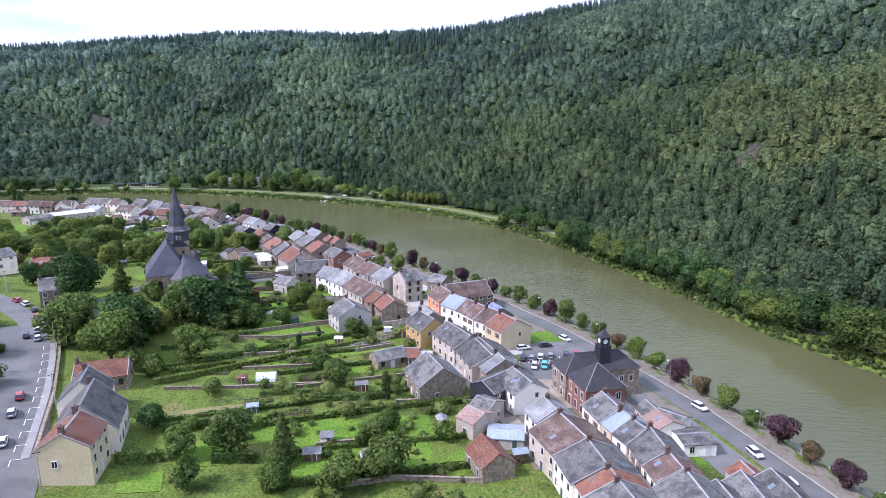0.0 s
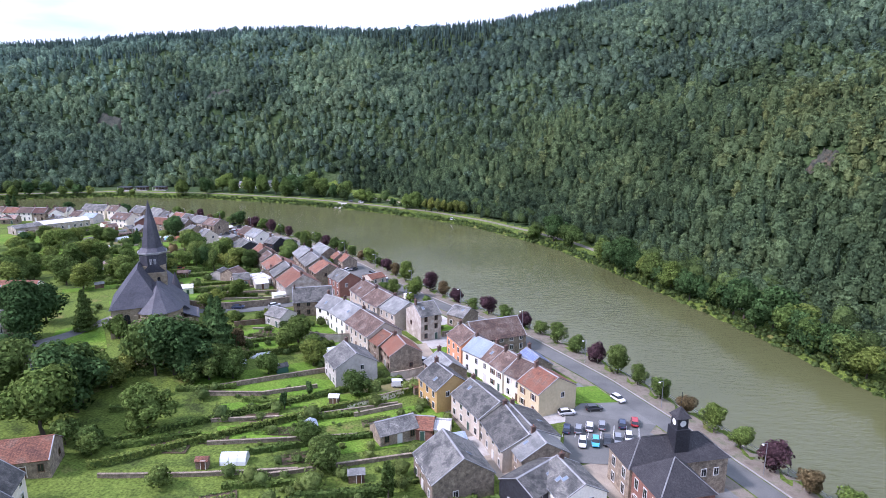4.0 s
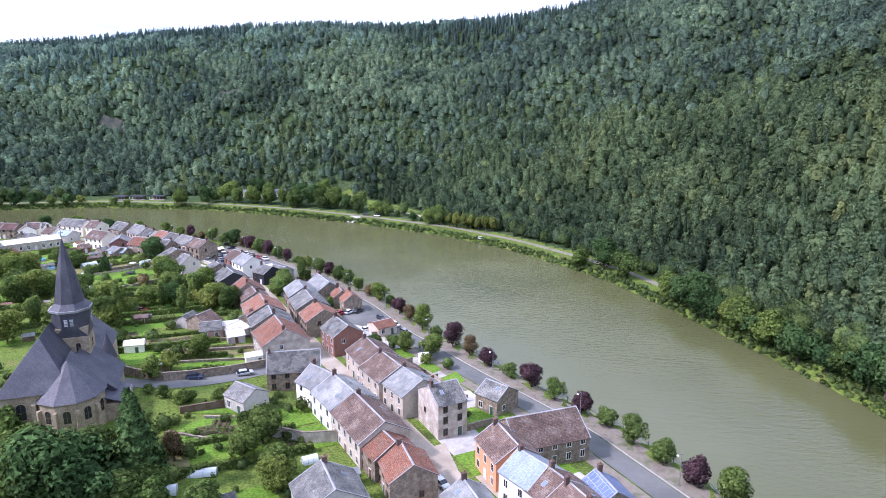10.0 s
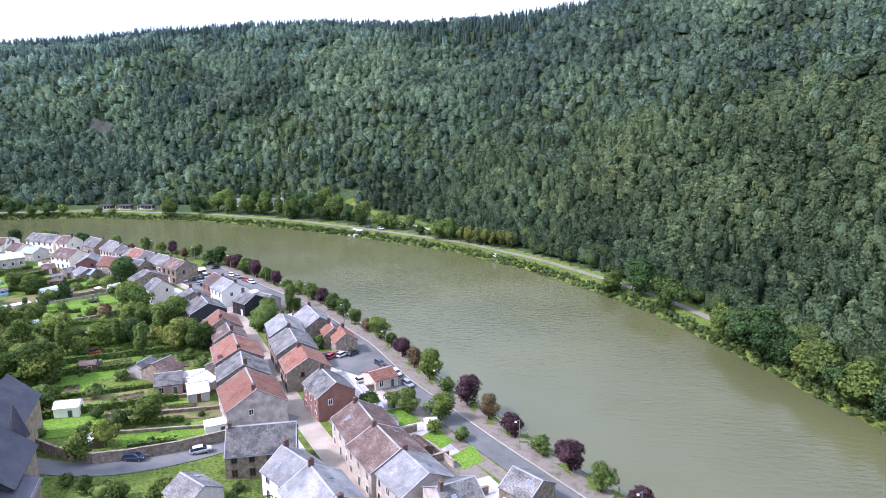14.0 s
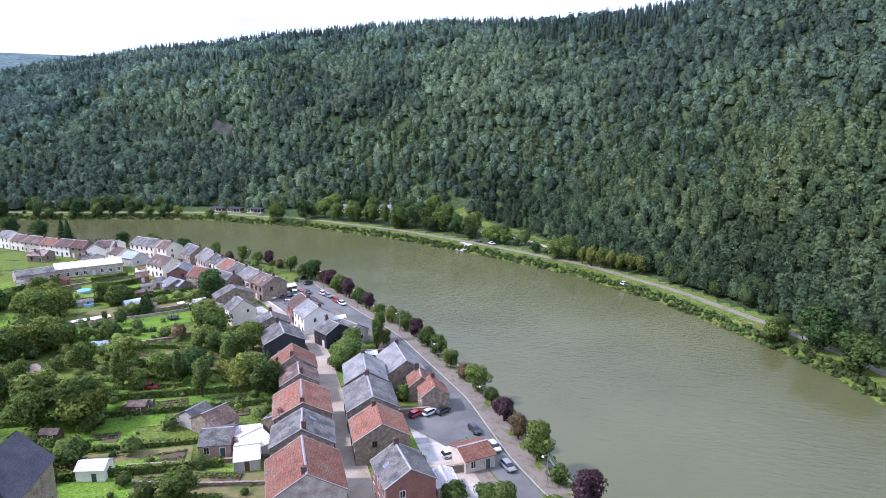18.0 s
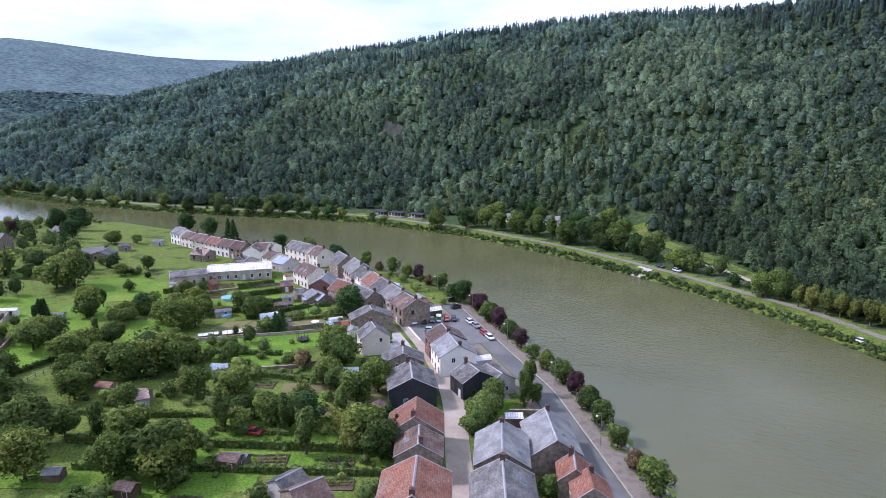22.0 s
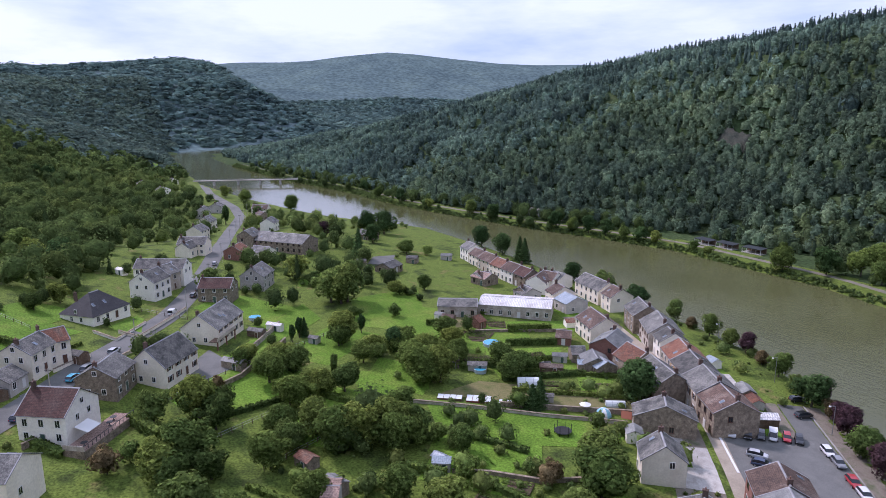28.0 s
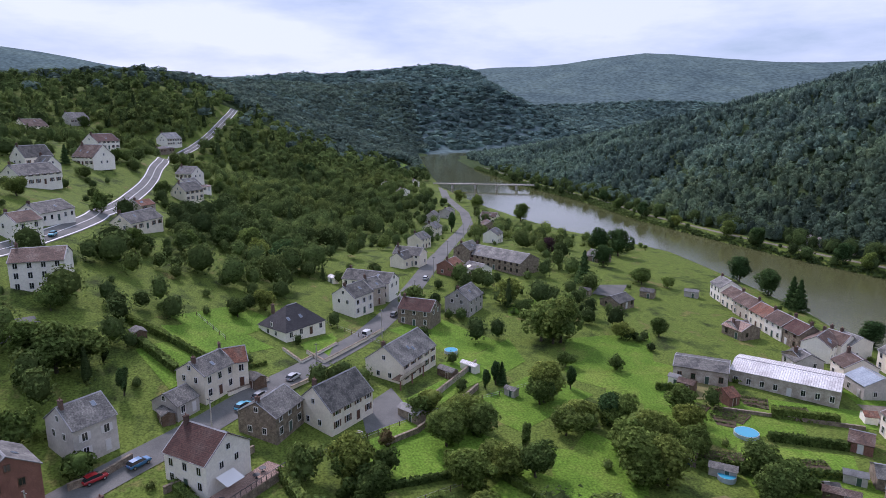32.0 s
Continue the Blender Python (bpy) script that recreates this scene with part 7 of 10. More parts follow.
grove = (p[:, 0] < -288) & (p[:, 1] > 200) & (p[:, 1] < np.interp(-p[:, 0], (288, 317, 358, 425, 472, 560), (252, 259, 267, 278, 300, 312)))
keep |= clear_of & grove & (rr < 0.66)
for x, y, yaw, L, W, eave, ridge, roof, wall in HILL_HOUSES:
    keep &= np.hypot(p[:, 0] - x - 9, p[:, 1] - y - 3) > 15
q = p[keep]
woods("slope_trees", q, ground(q[:, 0], q[:, 1]) - 0.5, 3.5 + 8.5 * rng_all.uniform(0, 1, len(q)) ** 1.4 + 2.5 * grove[keep], 220, "scattered orchard and garden trees on the slope", 27, 0.036, conifers=0.03, tones=(0.08, 0.8), leaf=M_GREENWOODS, forms=("round", "round", "oak"), low=-0.85, girth=(1.0, 1.4))
p = scatter(-480, 10, 90, 430, 3.6, 18)
dn = line_distance(p[:, 0], p[:, 1], NEAR_BANK)
rr = rng_all.uniform(0, 1, len(p))
lush = 0.5 + 0.5 * wave(p[:, 0], p[:, 1], 17, 8)
in_gardens = (p[:, 0] > -175) & (dn < 110)
shore = (dn > 2.5) & (dn < 15) & (p[:, 0] < -138) & (p[:, 0] > -420) & (rr < 0.4)
pre = shore | ((dn > 28) & (dn < 300) & (rr < np.where(in_gardens, 0.16 + 0.9 * lush ** 2, 1.1 * (lush - 0.62))))
p, shore = p[pre], shore[pre]
clear_of = shore | np.array([free(float(a), float(b), 1.6) for a, b in p])
q = p[clear_of]
woods("garden_shrubs", q, ground(q[:, 0], q[:, 1]) - 0.2, np.where(rng_all.uniform(0, 1, len(q)) < 0.75, rng_all.uniform(0.8, 2.6, len(q)), rng_all.uniform(2.6, 5.0, len(q))), 60, "low garden shrubs and perennials between the plots", 28, 0.08, conifers=0.0, tones=(0.2, 1.0), forms=("bush",), sub=1, leaf=M_GREENWOODS, low=-0.7)
# ---- trees along the quay ----
def along(line, start, stop, step, offset):
    """Places every step metres along a line, offset to its left."""
    pts = [Vector(p) for p in line]
    out, walked, nxt = [], 0.0, start
    for a, b in zip(pts, pts[1:]):
        L = (b - a).length
        while nxt <= walked + L and nxt <= stop:
            d = (b - a) / L
            p = a + d * (nxt - walked)
            out.append((p.x - d.y * offset, p.y + d.x * offset, math.degrees(math.atan2(d.y, d.x))))
            nxt += step
        walked += L
    return out


rng_b = random.Random(31)
for x, y, _ in along(FAR_BANK[1:6], 20, 260, 7.5, -4.0):
    tree(x + rng_b.uniform(-2, 2), y + rng_b.uniform(-3, 3), rng_b.uniform(10, 15), "round", rng_b.choice(["green", "green", "dark"]), "on the far bank", rng_b.uniform(1.15, 1.4))
for x, y, _ in along(FAR_BANK[4:8], 14, 132, 6.2, -3.2):
    tree(x + rng_b.uniform(-1.5, 1.5), y + rng_b.uniform(-2, 2), rng_b.uniform(10, 16), "round", rng_b.choice(["green", "dark", "dark"]), "on the far bank", rng_b.uniform(1.0, 1.3))
for x, y, _ in along(FAR_BANK[7:10], 4, 80, 13.5, -3.6):
    if abs(y - 352) > 9 and rng_b.random() < 0.8:
        tree(x + rng_b.uniform(-2, 2), y + rng_b.uniform(-3, 3), rng_b.uniform(10, 14.5), "round", rng_b.choice(["green", "green", "dark"]), "on the far bank", rng_b.uniform(1.2, 1.45))
for x, y, h, form, leaf in ((-224.8, 534, 15, "round", "green"), (-208, 540, 14, "round", "dark"), (-198, 548, 14, "wide", "green"), (-186, 541, 12, "round", "light"), (-174, 539, 15, "round", "green"), (-161.7, 536, 13, "round", "green"),
                         (-150, 532, 15, "tall", "green"), (-139, 526, 16, "round", "green"), (-130, 529, 17, "round", "dark"), (-121, 524, 13, "round", "green"), (-111.6, 523, 16, "round", "green"), (-100.7, 519, 12, "round", "dark"), (-92, 514, 15, "round", "green"),
                         (-78.5, 500, 11, "wide", "green"), (-70, 497, 9, "round", "green"), (-52, 484, 6, "bush", "dark"), (-41, 475, 12, "round", "green"), (-35, 472, 12, "round", "light"),
                         (-146, 560, 14, "round", "dark"), (-172, 566, 13, "round", "green"), (-200, 566, 13, "round", "green"), (-130, 566, 15, "round", "green"), (-185, 580, 15, "round", "dark"), (-118, 556, 12, "round", "green"),
                         (-330, 525.5, 10, "round", "dark"), (-318, 528.4, 9, "round", "green"), (-341, 522.1, 11, "round", "dark"), (-299, 533.1, 8, "round", "green"), (-308, 530.9, 9, "bush", "dark"), (-276, 536.1, 6, "bush", "green"), (-266, 535.6, 5, "bush", "green"),
                         (-352, 518.7, 10, "round", "green"), (-364, 515, 11, "round", "dark"), (-414, 501.8, 12, "round", "dark"), (-436, 496.7, 11, "round", "green"), (-480, 488.4, 9, "round", "green"), (-520, 482, 11, "round", "dark"), (-560, 480, 10, "round", "green"), (-598, 484, 12, "round", "dark")):
    tree(x, y, h, form, leaf, "on the far bank", 1.15)
for i in range(7):
    tree(-28.5 + i * 4.3, 467 - i * 2.35, 9.0 + (i * 7 % 4) * 0.6, "tall", "yellow", "in a row behind the towpath", 1.5)
for x, y, yaw, L in ((-168, 570, 10, 14), (-146, 580, 15, 10), (-189, 566, 5, 8)):
    lodge = thing("camp_lodge", pose(x, y, float(lie(x, y)), 0, 0, yaw), "pale camp lodge with low grey roof among trees", "lodge", "camp lodges")
    part("wall", Shape().box(-L / 2, -4, -2, L / 2, 4, 3.4), WALL["cream"], lodge)
    part("roof", Shape().slab((-L / 2 - 0.5, -4.5, 3.3), (L / 2 + 0.5, -4.5, 3.3), (L / 2 + 0.5, 0, 5.2), (-L / 2 - 0.5, 0, 5.2), 0.2).slab((L / 2 + 0.5, 4.5, 3.3), (-L / 2 - 0.5, 4.5, 3.3), (-L / 2 - 0.5, 0, 5.2), (L / 2 + 0.5, 0, 5.2), 0.2), ROOF["zinc"], lodge)
    for k in range(3):
        window(lodge, pose((k - 1) * L / 3.4, -4.03, 1.0), 1.4, 1.3)
QUAY_KINDS = [("purple", "round", 5.5), ("light", "round", 5.0), ("rust", "round", 4.0), ("purple", "round", 5.0), ("green", "round", 5.5), ("light", "bush", 3.2), ("green", "round", 4.6)]
for i, (x, y, _) in enumerate(along(NEAR_BANK[2:15], 6, 560, 8.6, 5.5)):
    leaf, form, h = QUAY_KINDS[(i * 5 + i // 3) % 7]
    tree(x, y, h * (1.22 + 0.35 * ((i * 37) % 10) / 10), form, leaf, "in the row along the quay", 1.2)


def street_lamp(x, y, yaw, tall=7.0):
    z = float(lie(x, y))
    root = thing("street_lamp", pose(x, y, z, 0, 0, yaw), "slender grey street lamp with white lantern", "street lamp", "street lamps")
    part("post", Shape().prism(circle(0.09, 8), -0.3, tall, 0.6), M_GUTTER, root)
    part("arm", Shape().box(0, -0.04, tall - 0.1, 1.1, 0.04, tall), M_GUTTER, root)
    part("lantern", Shape().prism(circle(0.28, 8, 1.1, 0), tall - 0.22, tall - 0.02, 0.6, (1.1, 0)), M_FRAME, root)


for x, y, yaw in along(NEAR_BANK[2:15], 12, 540, 31, 8.8):
    street_lamp(x, y, yaw + 90)
for x, y, yaw in along(UPPER[2:], 80, 620, 34, -4.6):
    pole = thing("utility_pole", pose(x, y, float(lie(x, y)), 0, 0, yaw), "weathered concrete utility pole beside the road", "utility pole", "utility poles")
    part("post", Shape().prism([(-0.14, -0.1), (0.14, -0.1), (0.14, 0.1), (-0.14, 0.1)], -0.4, 8.6, 0.6), M_CONCRETE, pole)
    part("crossarm", Shape().box(-0.05, -0.7, 8.1, 0.05, 0.7, 8.2), M_IRON, pole)
spots = along(NEAR_BANK[2:15], 4, 520, 22, 2.6)
for (x, y, yaw), (x2, y2, _) in zip(spots, spots[1:]):
    z = float(lie(x, y))
    L = math.hypot(x2 - x, y2 - y)
    fence = thing("quay_fence", pose(x, y, z, 0, 0, math.degrees(math.atan2(y2 - y, x2 - x))), "low concrete and metal fence along the quay", "fence", "quay fences")
    for i in range(6):
        part("post", made.setdefault("qpost", Shape().box(-0.09, -0.09, -0.4, 0.09, 0.09, 1.05).mesh("post", M_CONCRETE)), None, fence, at=pose(i * L / 6, 0, 0))
    for zz in (0.5, 0.92):
        part("rail", Shape().box(0, -0.035, zz, L, 0.035, zz + 0.07), M_GUTTER, fence)


# ---- gardens ----
def garden_wall(x0, y0, x1, y1, height=1.2, mat=None, label="old rubble garden wall with flat coping", name="garden_wall"):
    L = math.hypot(x1 - x0, y1 - y0)
    root = thing(name, Matrix.Identity(4), label, name.replace("_", " "), "garden boundaries")
    s, c = Shape(), Shape()
    n = max(1, int(L / 5))
    dx, dy = -(y1 - y0) / L * 0.18, (x1 - x0) / L * 0.18
    for i in range(n):
        a, b = i / n, (i + 1) / n
        ax, ay, bx, by = x0 + (x1 - x0) * a, y0 + (y1 - y0) * a, x0 + (x1 - x0) * b, y0 + (y1 - y0) * b
        za, zb = float(lie(ax, ay)), float(lie(bx, by))
        ends = [(ax - dx, ay - dy), (bx - dx, by - dy), (bx + dx, by + dy), (ax + dx, ay + dy)]
        lo = [(*e, z - 0.5) for e, z in zip(ends, (za, zb, zb, za))]
        hi = [(*e, z + height) for e, z in zip(ends, (za, zb, zb, za))]
        for j in range(4):
            k = (j + 1) % 4
            s.face(lo[j], lo[k], hi[k], hi[j])
        wide = [(ax - dx * 1.5, ay - dy * 1.5), (bx - dx * 1.5, by - dy * 1.5), (bx + dx * 1.5, by + dy * 1.5), (ax + dx * 1.5, ay + dy * 1.5)]
        c.slab(*[(*e, z + height + 0.1) for e, z in zip(wide, (za, zb, zb, za))], 0.12)
    part("masonry", s, mat or WALL["stone"], root)
    part("coping", c, WALL["stone"] if mat is not M_WOOD else M_WOOD, root)


def hedge(x0, y0, x1, y1, height=1.5, wide=1.1, leaf="green", label="clipped dark green garden hedge"):
    L = math.hypot(x1 - x0, y1 - y0)
    rng = np.random.default_rng(int(abs(x0 * 7 + y0 * 3)))
    n = int(L * (height * 2 + wide) * 6)
    a = rng.uniform(0, L, n)
    side = rng.integers(0, 3, n)
    b = np.where(side == 0, -wide / 2, np.where(side == 1, wide / 2, rng.uniform(-wide / 2, wide / 2, n)))
    h = np.where(side == 2, height, rng.uniform(0.05, height, n)) + rng.normal(0, 0.06, n)
    w = np.stack([np.zeros(n), np.where(side == 2, 0, np.sign(b)), np.where(side == 2, 1.0, 0.25)], -1)
    v, f = sprays(rng, np.stack([a, b + rng.normal(0, 0.06, n), h], -1), w, 0.3)
    zs = np.array([float(lie(x0 + (x1 - x0) * t, y0 + (y1 - y0) * t)) for t in np.linspace(0, 1, 12)])
    v[:, 2] += np.interp(v[:, 0], np.linspace(0, L, 12), zs)
    root = thing("hedge", pose(x0, y0, 0, 0, 0, math.degrees(math.atan2(y1 - y0, x1 - x0))), label, "hedge", "garden boundaries")
    tagged(part("foliage", fast_mesh("foliage", v, f, LEAVES[leaf][0], way=np.repeat(w, 4, 0)), None, root), kind="stuff")
    core = Shape()
    m = 6
    for i in range(m):
        p0, p1 = L * i / m, L * (i + 1) / m
        z0, z1 = float(np.interp(p0, np.linspace(0, L, 12), zs)), float(np.interp(p1, np.linspace(0, L, 12), zs))
        q = wide / 2 - 0.15
        core.face((p0, -q, z0 + height - 0.15), (p1, -q, z1 + height - 0.15), (p1, q, z1 + height - 0.15), (p0, q, z0 + height - 0.15))
        core.face((p0, -q, z0 - 0.3), (p1, -q, z1 - 0.3), (p1, -q, z1 + height - 0.15), (p0, -q, z0 + height - 0.15))
        core.face((p1, q, z1 - 0.3), (p0, q, z0 - 0.3), (p0, q, z0 + height - 0.15), (p1, q, z1 + height - 0.15))
    part("inner_growth", core, M_LEAF, root)


SHED_WALL = {"wood": M_WOOD, "stone": WALL["stone"], "white": WALL["white"], "grey": WALL["grey"], "green": gloss("green_shed_paint", (0.04, 0.12, 0.08), 0.6)}


def shed(x, y, yaw, w, d, h, wall="wood", roof="slate", label=""):
    root = thing("garden_shed", pose(x, y, float(lie(x, y)) - 0.1, 0, 0, yaw), label or "small %s garden shed with %s roof" % (wall, ROOF_WORDS[roof]), "shed", "garden sheds")
    a, b = w / 2, d / 2
    top = h + b * 0.45
    s = Shape().face((-a, -b, -0.8), (a, -b, -0.8), (a, -b, h), (-a, -b, h)).face((a, b, -0.8), (-a, b, -0.8), (-a, b, h), (a, b, h))
    s.face((a, -b, -0.8), (a, b, -0.8), (a, b, h), (a, 0, top), (a, -b, h)).face((-a, b, -0.8), (-a, -b, -0.8), (-a, -b, h), (-a, 0, top), (-a, b, h))
    part("wall", s, SHED_WALL[wall], root)
    r = Shape().slab((-a - 0.2, -b - 0.2, h - 0.1), (a + 0.2, -b - 0.2, h - 0.1), (a + 0.2, 0, top + 0.06), (-a - 0.2, 0, top + 0.06), 0.08).slab((a + 0.2, b + 0.2, h - 0.1), (-a - 0.2, b + 0.2, h - 0.1), (-a - 0.2, 0, top + 0.06), (a + 0.2, 0, top + 0.06), 0.08)
    part("roof", r, ROOF[roof], root)
    door(root, pose(a * 0.3, -b - 0.03, 0.05), 0.8, 1.8, M_DOOR[1] if wall != "wood" else M_DOOR[0])


M_PLASTIC = gloss("milky_greenhouse_film", (0.6, 0.63, 0.62), 0.25)
M_POOL = gloss("blue_pool_water", (0.05, 0.32, 0.45), 0.08)
M_POOLWALL = gloss("pale_pool_liner", (0.35, 0.42, 0.45), 0.5)


def tunnel(x, y, yaw, L, r, label="small white plastic garden tunnel"):
    root = thing("garden_tunnel", pose(x, y, float(lie(x, y)), 0, 0, yaw), label, "greenhouse", "garden tunnels")
    s = Shape()
    arc = [(r * math.cos(math.pi * i / 8), 1.25 * r * math.sin(math.pi * i / 8)) for i in range(9)]
    for (y0, z0), (y1, z1) in zip(arc, arc[1:]):
        s.face((-L / 2, y0, z0), (L / 2, y0, z0), (L / 2, y1, z1), (-L / 2, y1, z1))
    s.face(*[(L / 2, a, b) for a, b in arc]).face(*[(-L / 2, a, b) for a, b in arc[::-1]])
    part("cover", s, M_PLASTIC, root)
    for i in range(4):
        q = -L / 2 + L * i / 3
        h = Shape()
        for (y0, z0), (y1, z1) in zip(arc, arc[1:]):
            h.face((q - 0.04, y0 * 1.02, z0 * 1.02), (q + 0.04, y0 * 1.02, z0 * 1.02), (q + 0.04, y1 * 1.02, z1 * 1.02), (q - 0.04, y1 * 1.02, z1 * 1.02))
        part("hoop", h, M_GUTTER, root)


def pool(x, y, r, label="round blue above-ground garden pool"):
    root = thing("garden_pool", pose(x, y, float(lie(x, y))), label, "pool", "garden pools")
    part("liner", Shape().prism(circle(r, 20), -0.2, 1.0), M_POOLWALL, root)
    part("water", Shape().prism(circle(r * 0.94, 20), 0.99, 1.03), M_POOL, root)


def veg_bed(x, y, yaw, L, W, rows, label="dug vegetable bed with green crop rows"):
    z = float(lie(x, y))
    root = thing("vegetable_bed", pose(x, y, z, 0, 0, yaw), label, "vegetable bed", "vegetable beds")
    part("soil", Shape().box(-L / 2, -W / 2, -0.6, L / 2, W / 2, 0.16), M_SOIL, root)
    rng = np.random.default_rng(int(abs(x * 11 + y)))
    for i in range(rows):
        if rng.uniform() < 0.2:
            continue
        q = -W / 2 + W * (i + 0.5) / rows
        n = int(L * 9)
        v, f = sprays(rng, np.stack([rng.uniform(-L / 2 + 0.3, L / 2 - 0.3, n), q + rng.normal(0, 0.08, n), 0.25 + rng.uniform(0, 0.3, n)], -1), np.tile([0, 0, 1.0], (n, 1)), 0.2)
        tagged(part("leafy_crop", fast_mesh("leafy_crop", v, f, [M_LEAF, M_LEAF_LIGHT][int(rng.integers(0, 2))], way=np.tile([0, 0, 1.0], (len(v), 1))), None, root), kind="stuff")


STRETCHES = [(60, 325, 14, 88), (375, 455, 14, 66)]
rng_g = random.Random(77)
for lo, hi, near, far in STRETCHES:
    s0 = lo
    while s0 < hi:
        w = rng_g.uniform(7, 13)
        (x, y, yaw), = along(STREET[3:], s0, s0 + 0.1, 5, 0)[:1]
        d = Vector((math.cos(radians(yaw)), math.sin(radians(yaw))))
        n = Vector((-d.y, d.x))
        reach = rng_g.uniform(0.6, 1.0) * far
        kind = rng_g.choice(["lawn", "lawn", "hay", "lawn", "bed"])
        cuts = sorted([near, near + (reach - near) * rng_g.uniform(0.3, 0.6), reach])
        for a, b in zip(cuts, cuts[1:]):
            k = rng_g.choice(["lawn", "lawn", "lawn", "hay", "rough", "rough"])
            c0 = Vector((x, y)) + n * (a + b) / 2 + d * w / 2
            if not free(c0.x, c0.y, 3) or k == "rough":
                continue
            cs = [Vector((x, y)) + n * a + d * 0.5, Vector((x, y)) + n * b + d * 0.5, Vector((x, y)) + n * b + d * (w - 0.5), Vector((x, y)) + n * a + d * (w - 0.5)]
            patch("lawn_plot", [tuple(v) for v in cs], M_LAWN if k == "lawn" else M_HAY, 0.09, "mown garden lawn" if k == "lawn" else "dry mown garden grass", "lawn")
        p0, p1 = Vector((x, y)) + n * near, Vector((x, y)) + n * reach
        if free(*((p0 + p1) / 2), 2) and free(*p1, 1):
            while not free(*p0, 0.5) and (p1 - p0).length > 8:
                p0 = p0.lerp(p1, 0.1)
            style = rng_g.random()
            if style < 0.22:
                garden_wall(*p0, *p1, rng_g.uniform(0.7, 1.3))
            elif style < 0.8:
                hedge(*p0, *p1, rng_g.uniform(0.9, 1.8), rng_g.uniform(0.7, 1.1))
        for _ in range(3):
            q = Vector((x, y)) + n * rng_g.uniform(near + 6, reach - 4) + d * w * 0.5
            if free(q.x, q.y, 4):
                pick = rng_g.random()
                ang = math.degrees(math.atan2(n.y, n.x))
                if pick < 0.5:
                    veg_bed(q.x, q.y, ang, rng_g.uniform(5, 10), min(w - 2.5, rng_g.uniform(3, 5)), rng_g.randint(4, 6))
                elif pick < 0.68:
                    shed(q.x, q.y, ang + rng_g.choice([0, 90]), rng_g.uniform(2.2, 3.6), rng_g.uniform(1.8, 2.6), 1.9, rng_g.choice(["wood", "wood", "grey", "stone", "green"]), rng_g.choice(["slate", "zinc", "brown", "bluemetal"]))
                elif pick < 0.76:
                    tunnel(q.x, q.y, ang, rng_g.uniform(3, 5), 1.1)
                taken.append((q.x, q.y, ang, 8, 5))
        s0 += w
# lean-tos and yards behind the terraces
rng_s = random.Random(12)
for side, reach in ((1, (11, 20)), (-1, (11, 17))):
    for x, y, yaw in along(STREET[3:], 60, 460, 7.5, 0):
        off = rng_s.uniform(*reach) * side
        c, s_ = math.cos(radians(yaw)), math.sin(radians(yaw))
        px, py = x - s_ * off + c * rng_s.uniform(-2, 2), y + c * off + s_ * rng_s.uniform(-2, 2)
        w, d = rng_s.uniform(2.6, 5.5), rng_s.uniform(2.2, 3.6)
        if rng_s.random() < 0.75 and free(px, py, 1.9):
            shed(px, py, yaw + rng_s.choice([0, 90]), w, d, rng_s.uniform(2.0, 2.8), rng_s.choice(["white", "grey", "stone", "wood"]), rng_s.choice(["zinc", "whitemetal", "brown", "orange", "slate", "bluemetal", "whitemetal"]))
            taken.append((px, py, yaw, 5, 4))

# ---- trees of the village ----
tree(-120.4, 200.4, 14.6, 'round', 'dark', spread=1.12)
tree(-111.3, 213.1, 12.2, 'cone', 'green', spread=1.25)
tree(-85.3, 168.2, 14.6, 'round', 'green', spread=1.12)
tree(-77.1, 185.6, 15.9, 'tall', 'green')
tree(-68.0, 185.3, 15.9, 'round', 'dark', spread=1.12)
tree(-75.2, 193.6, 13.4, 'round', 'green', spread=1.35)
tree(-64.3, 195.7, 18.3, 'cone', 'dark', spread=1.25)
tree(-58.2, 187.1, 8.5, 'round', 'light', spread=1.35)
tree(-50.5, 208.8, 7.9, 'round', 'green', spread=1.35)
tree(-40.6, 198.6, 7.3, 'round', 'green', spread=1.35)
tree(-26.1, 182.8, 7.3, 'round', 'green', spread=1.35)
tree(-37.1, 180.1, 4.9, 'tall', 'dark')
tree(-27.3, 152.9, 7.3, 'round', 'light', spread=1.35)
tree(-32.5, 159.8, 6.1, 'round', 'green', spread=1.35)
tree(-13.5, 142.2, 8.5, 'tall', 'green')
tree(-72.9, 150.1, 5.5, 'round', 'green', spread=1.35)
tree(-89.4, 167.2, 11.0, 'round', 'green', spread=1.35)
tree(-102.3, 164.6, 13.4, 'round', 'green', spread=1.35)
tree(-112.4, 183.7, 11.0, 'round', 'dark', spread=1.35)
tree(-83.3, 184.7, 6.1, 'bush', 'yellow')
tree(-167.0, 306.2, 7.3, 'round', 'green', spread=1.35)
tree(-135.3, 277.4, 11.0, 'round', 'green', spread=1.35)
tree(-171.3, 288.6, 7.3, 'wide', 'green', spread=1.35)
tree(-123.6, 295.1, 6.1, 'round', 'green', spread=1.35)
tree(-206.8, 319.4, 7.3, 'wide', 'green', spread=1.35)
tree(-63.8, 187.9, 7.3, 'round', 'green', spread=1.35)
tree(-42.2, 115.5, 9.8, 'round', 'green', spread=1.35)
tree(-31.1, 113.0, 11.0, 'cone', 'green', spread=1.25)
tree(-51.5, 113.4, 7.3, 'round', 'light', spread=1.35)
tree(-30.2, 103.9, 7.3, 'round', 'light', spread=1.35)
tree(-18.9, 104.2, 8.5, 'round', 'green', spread=1.35)
tree(-10.5, 108.3, 9.8, 'wide', 'green', spread=1.35)
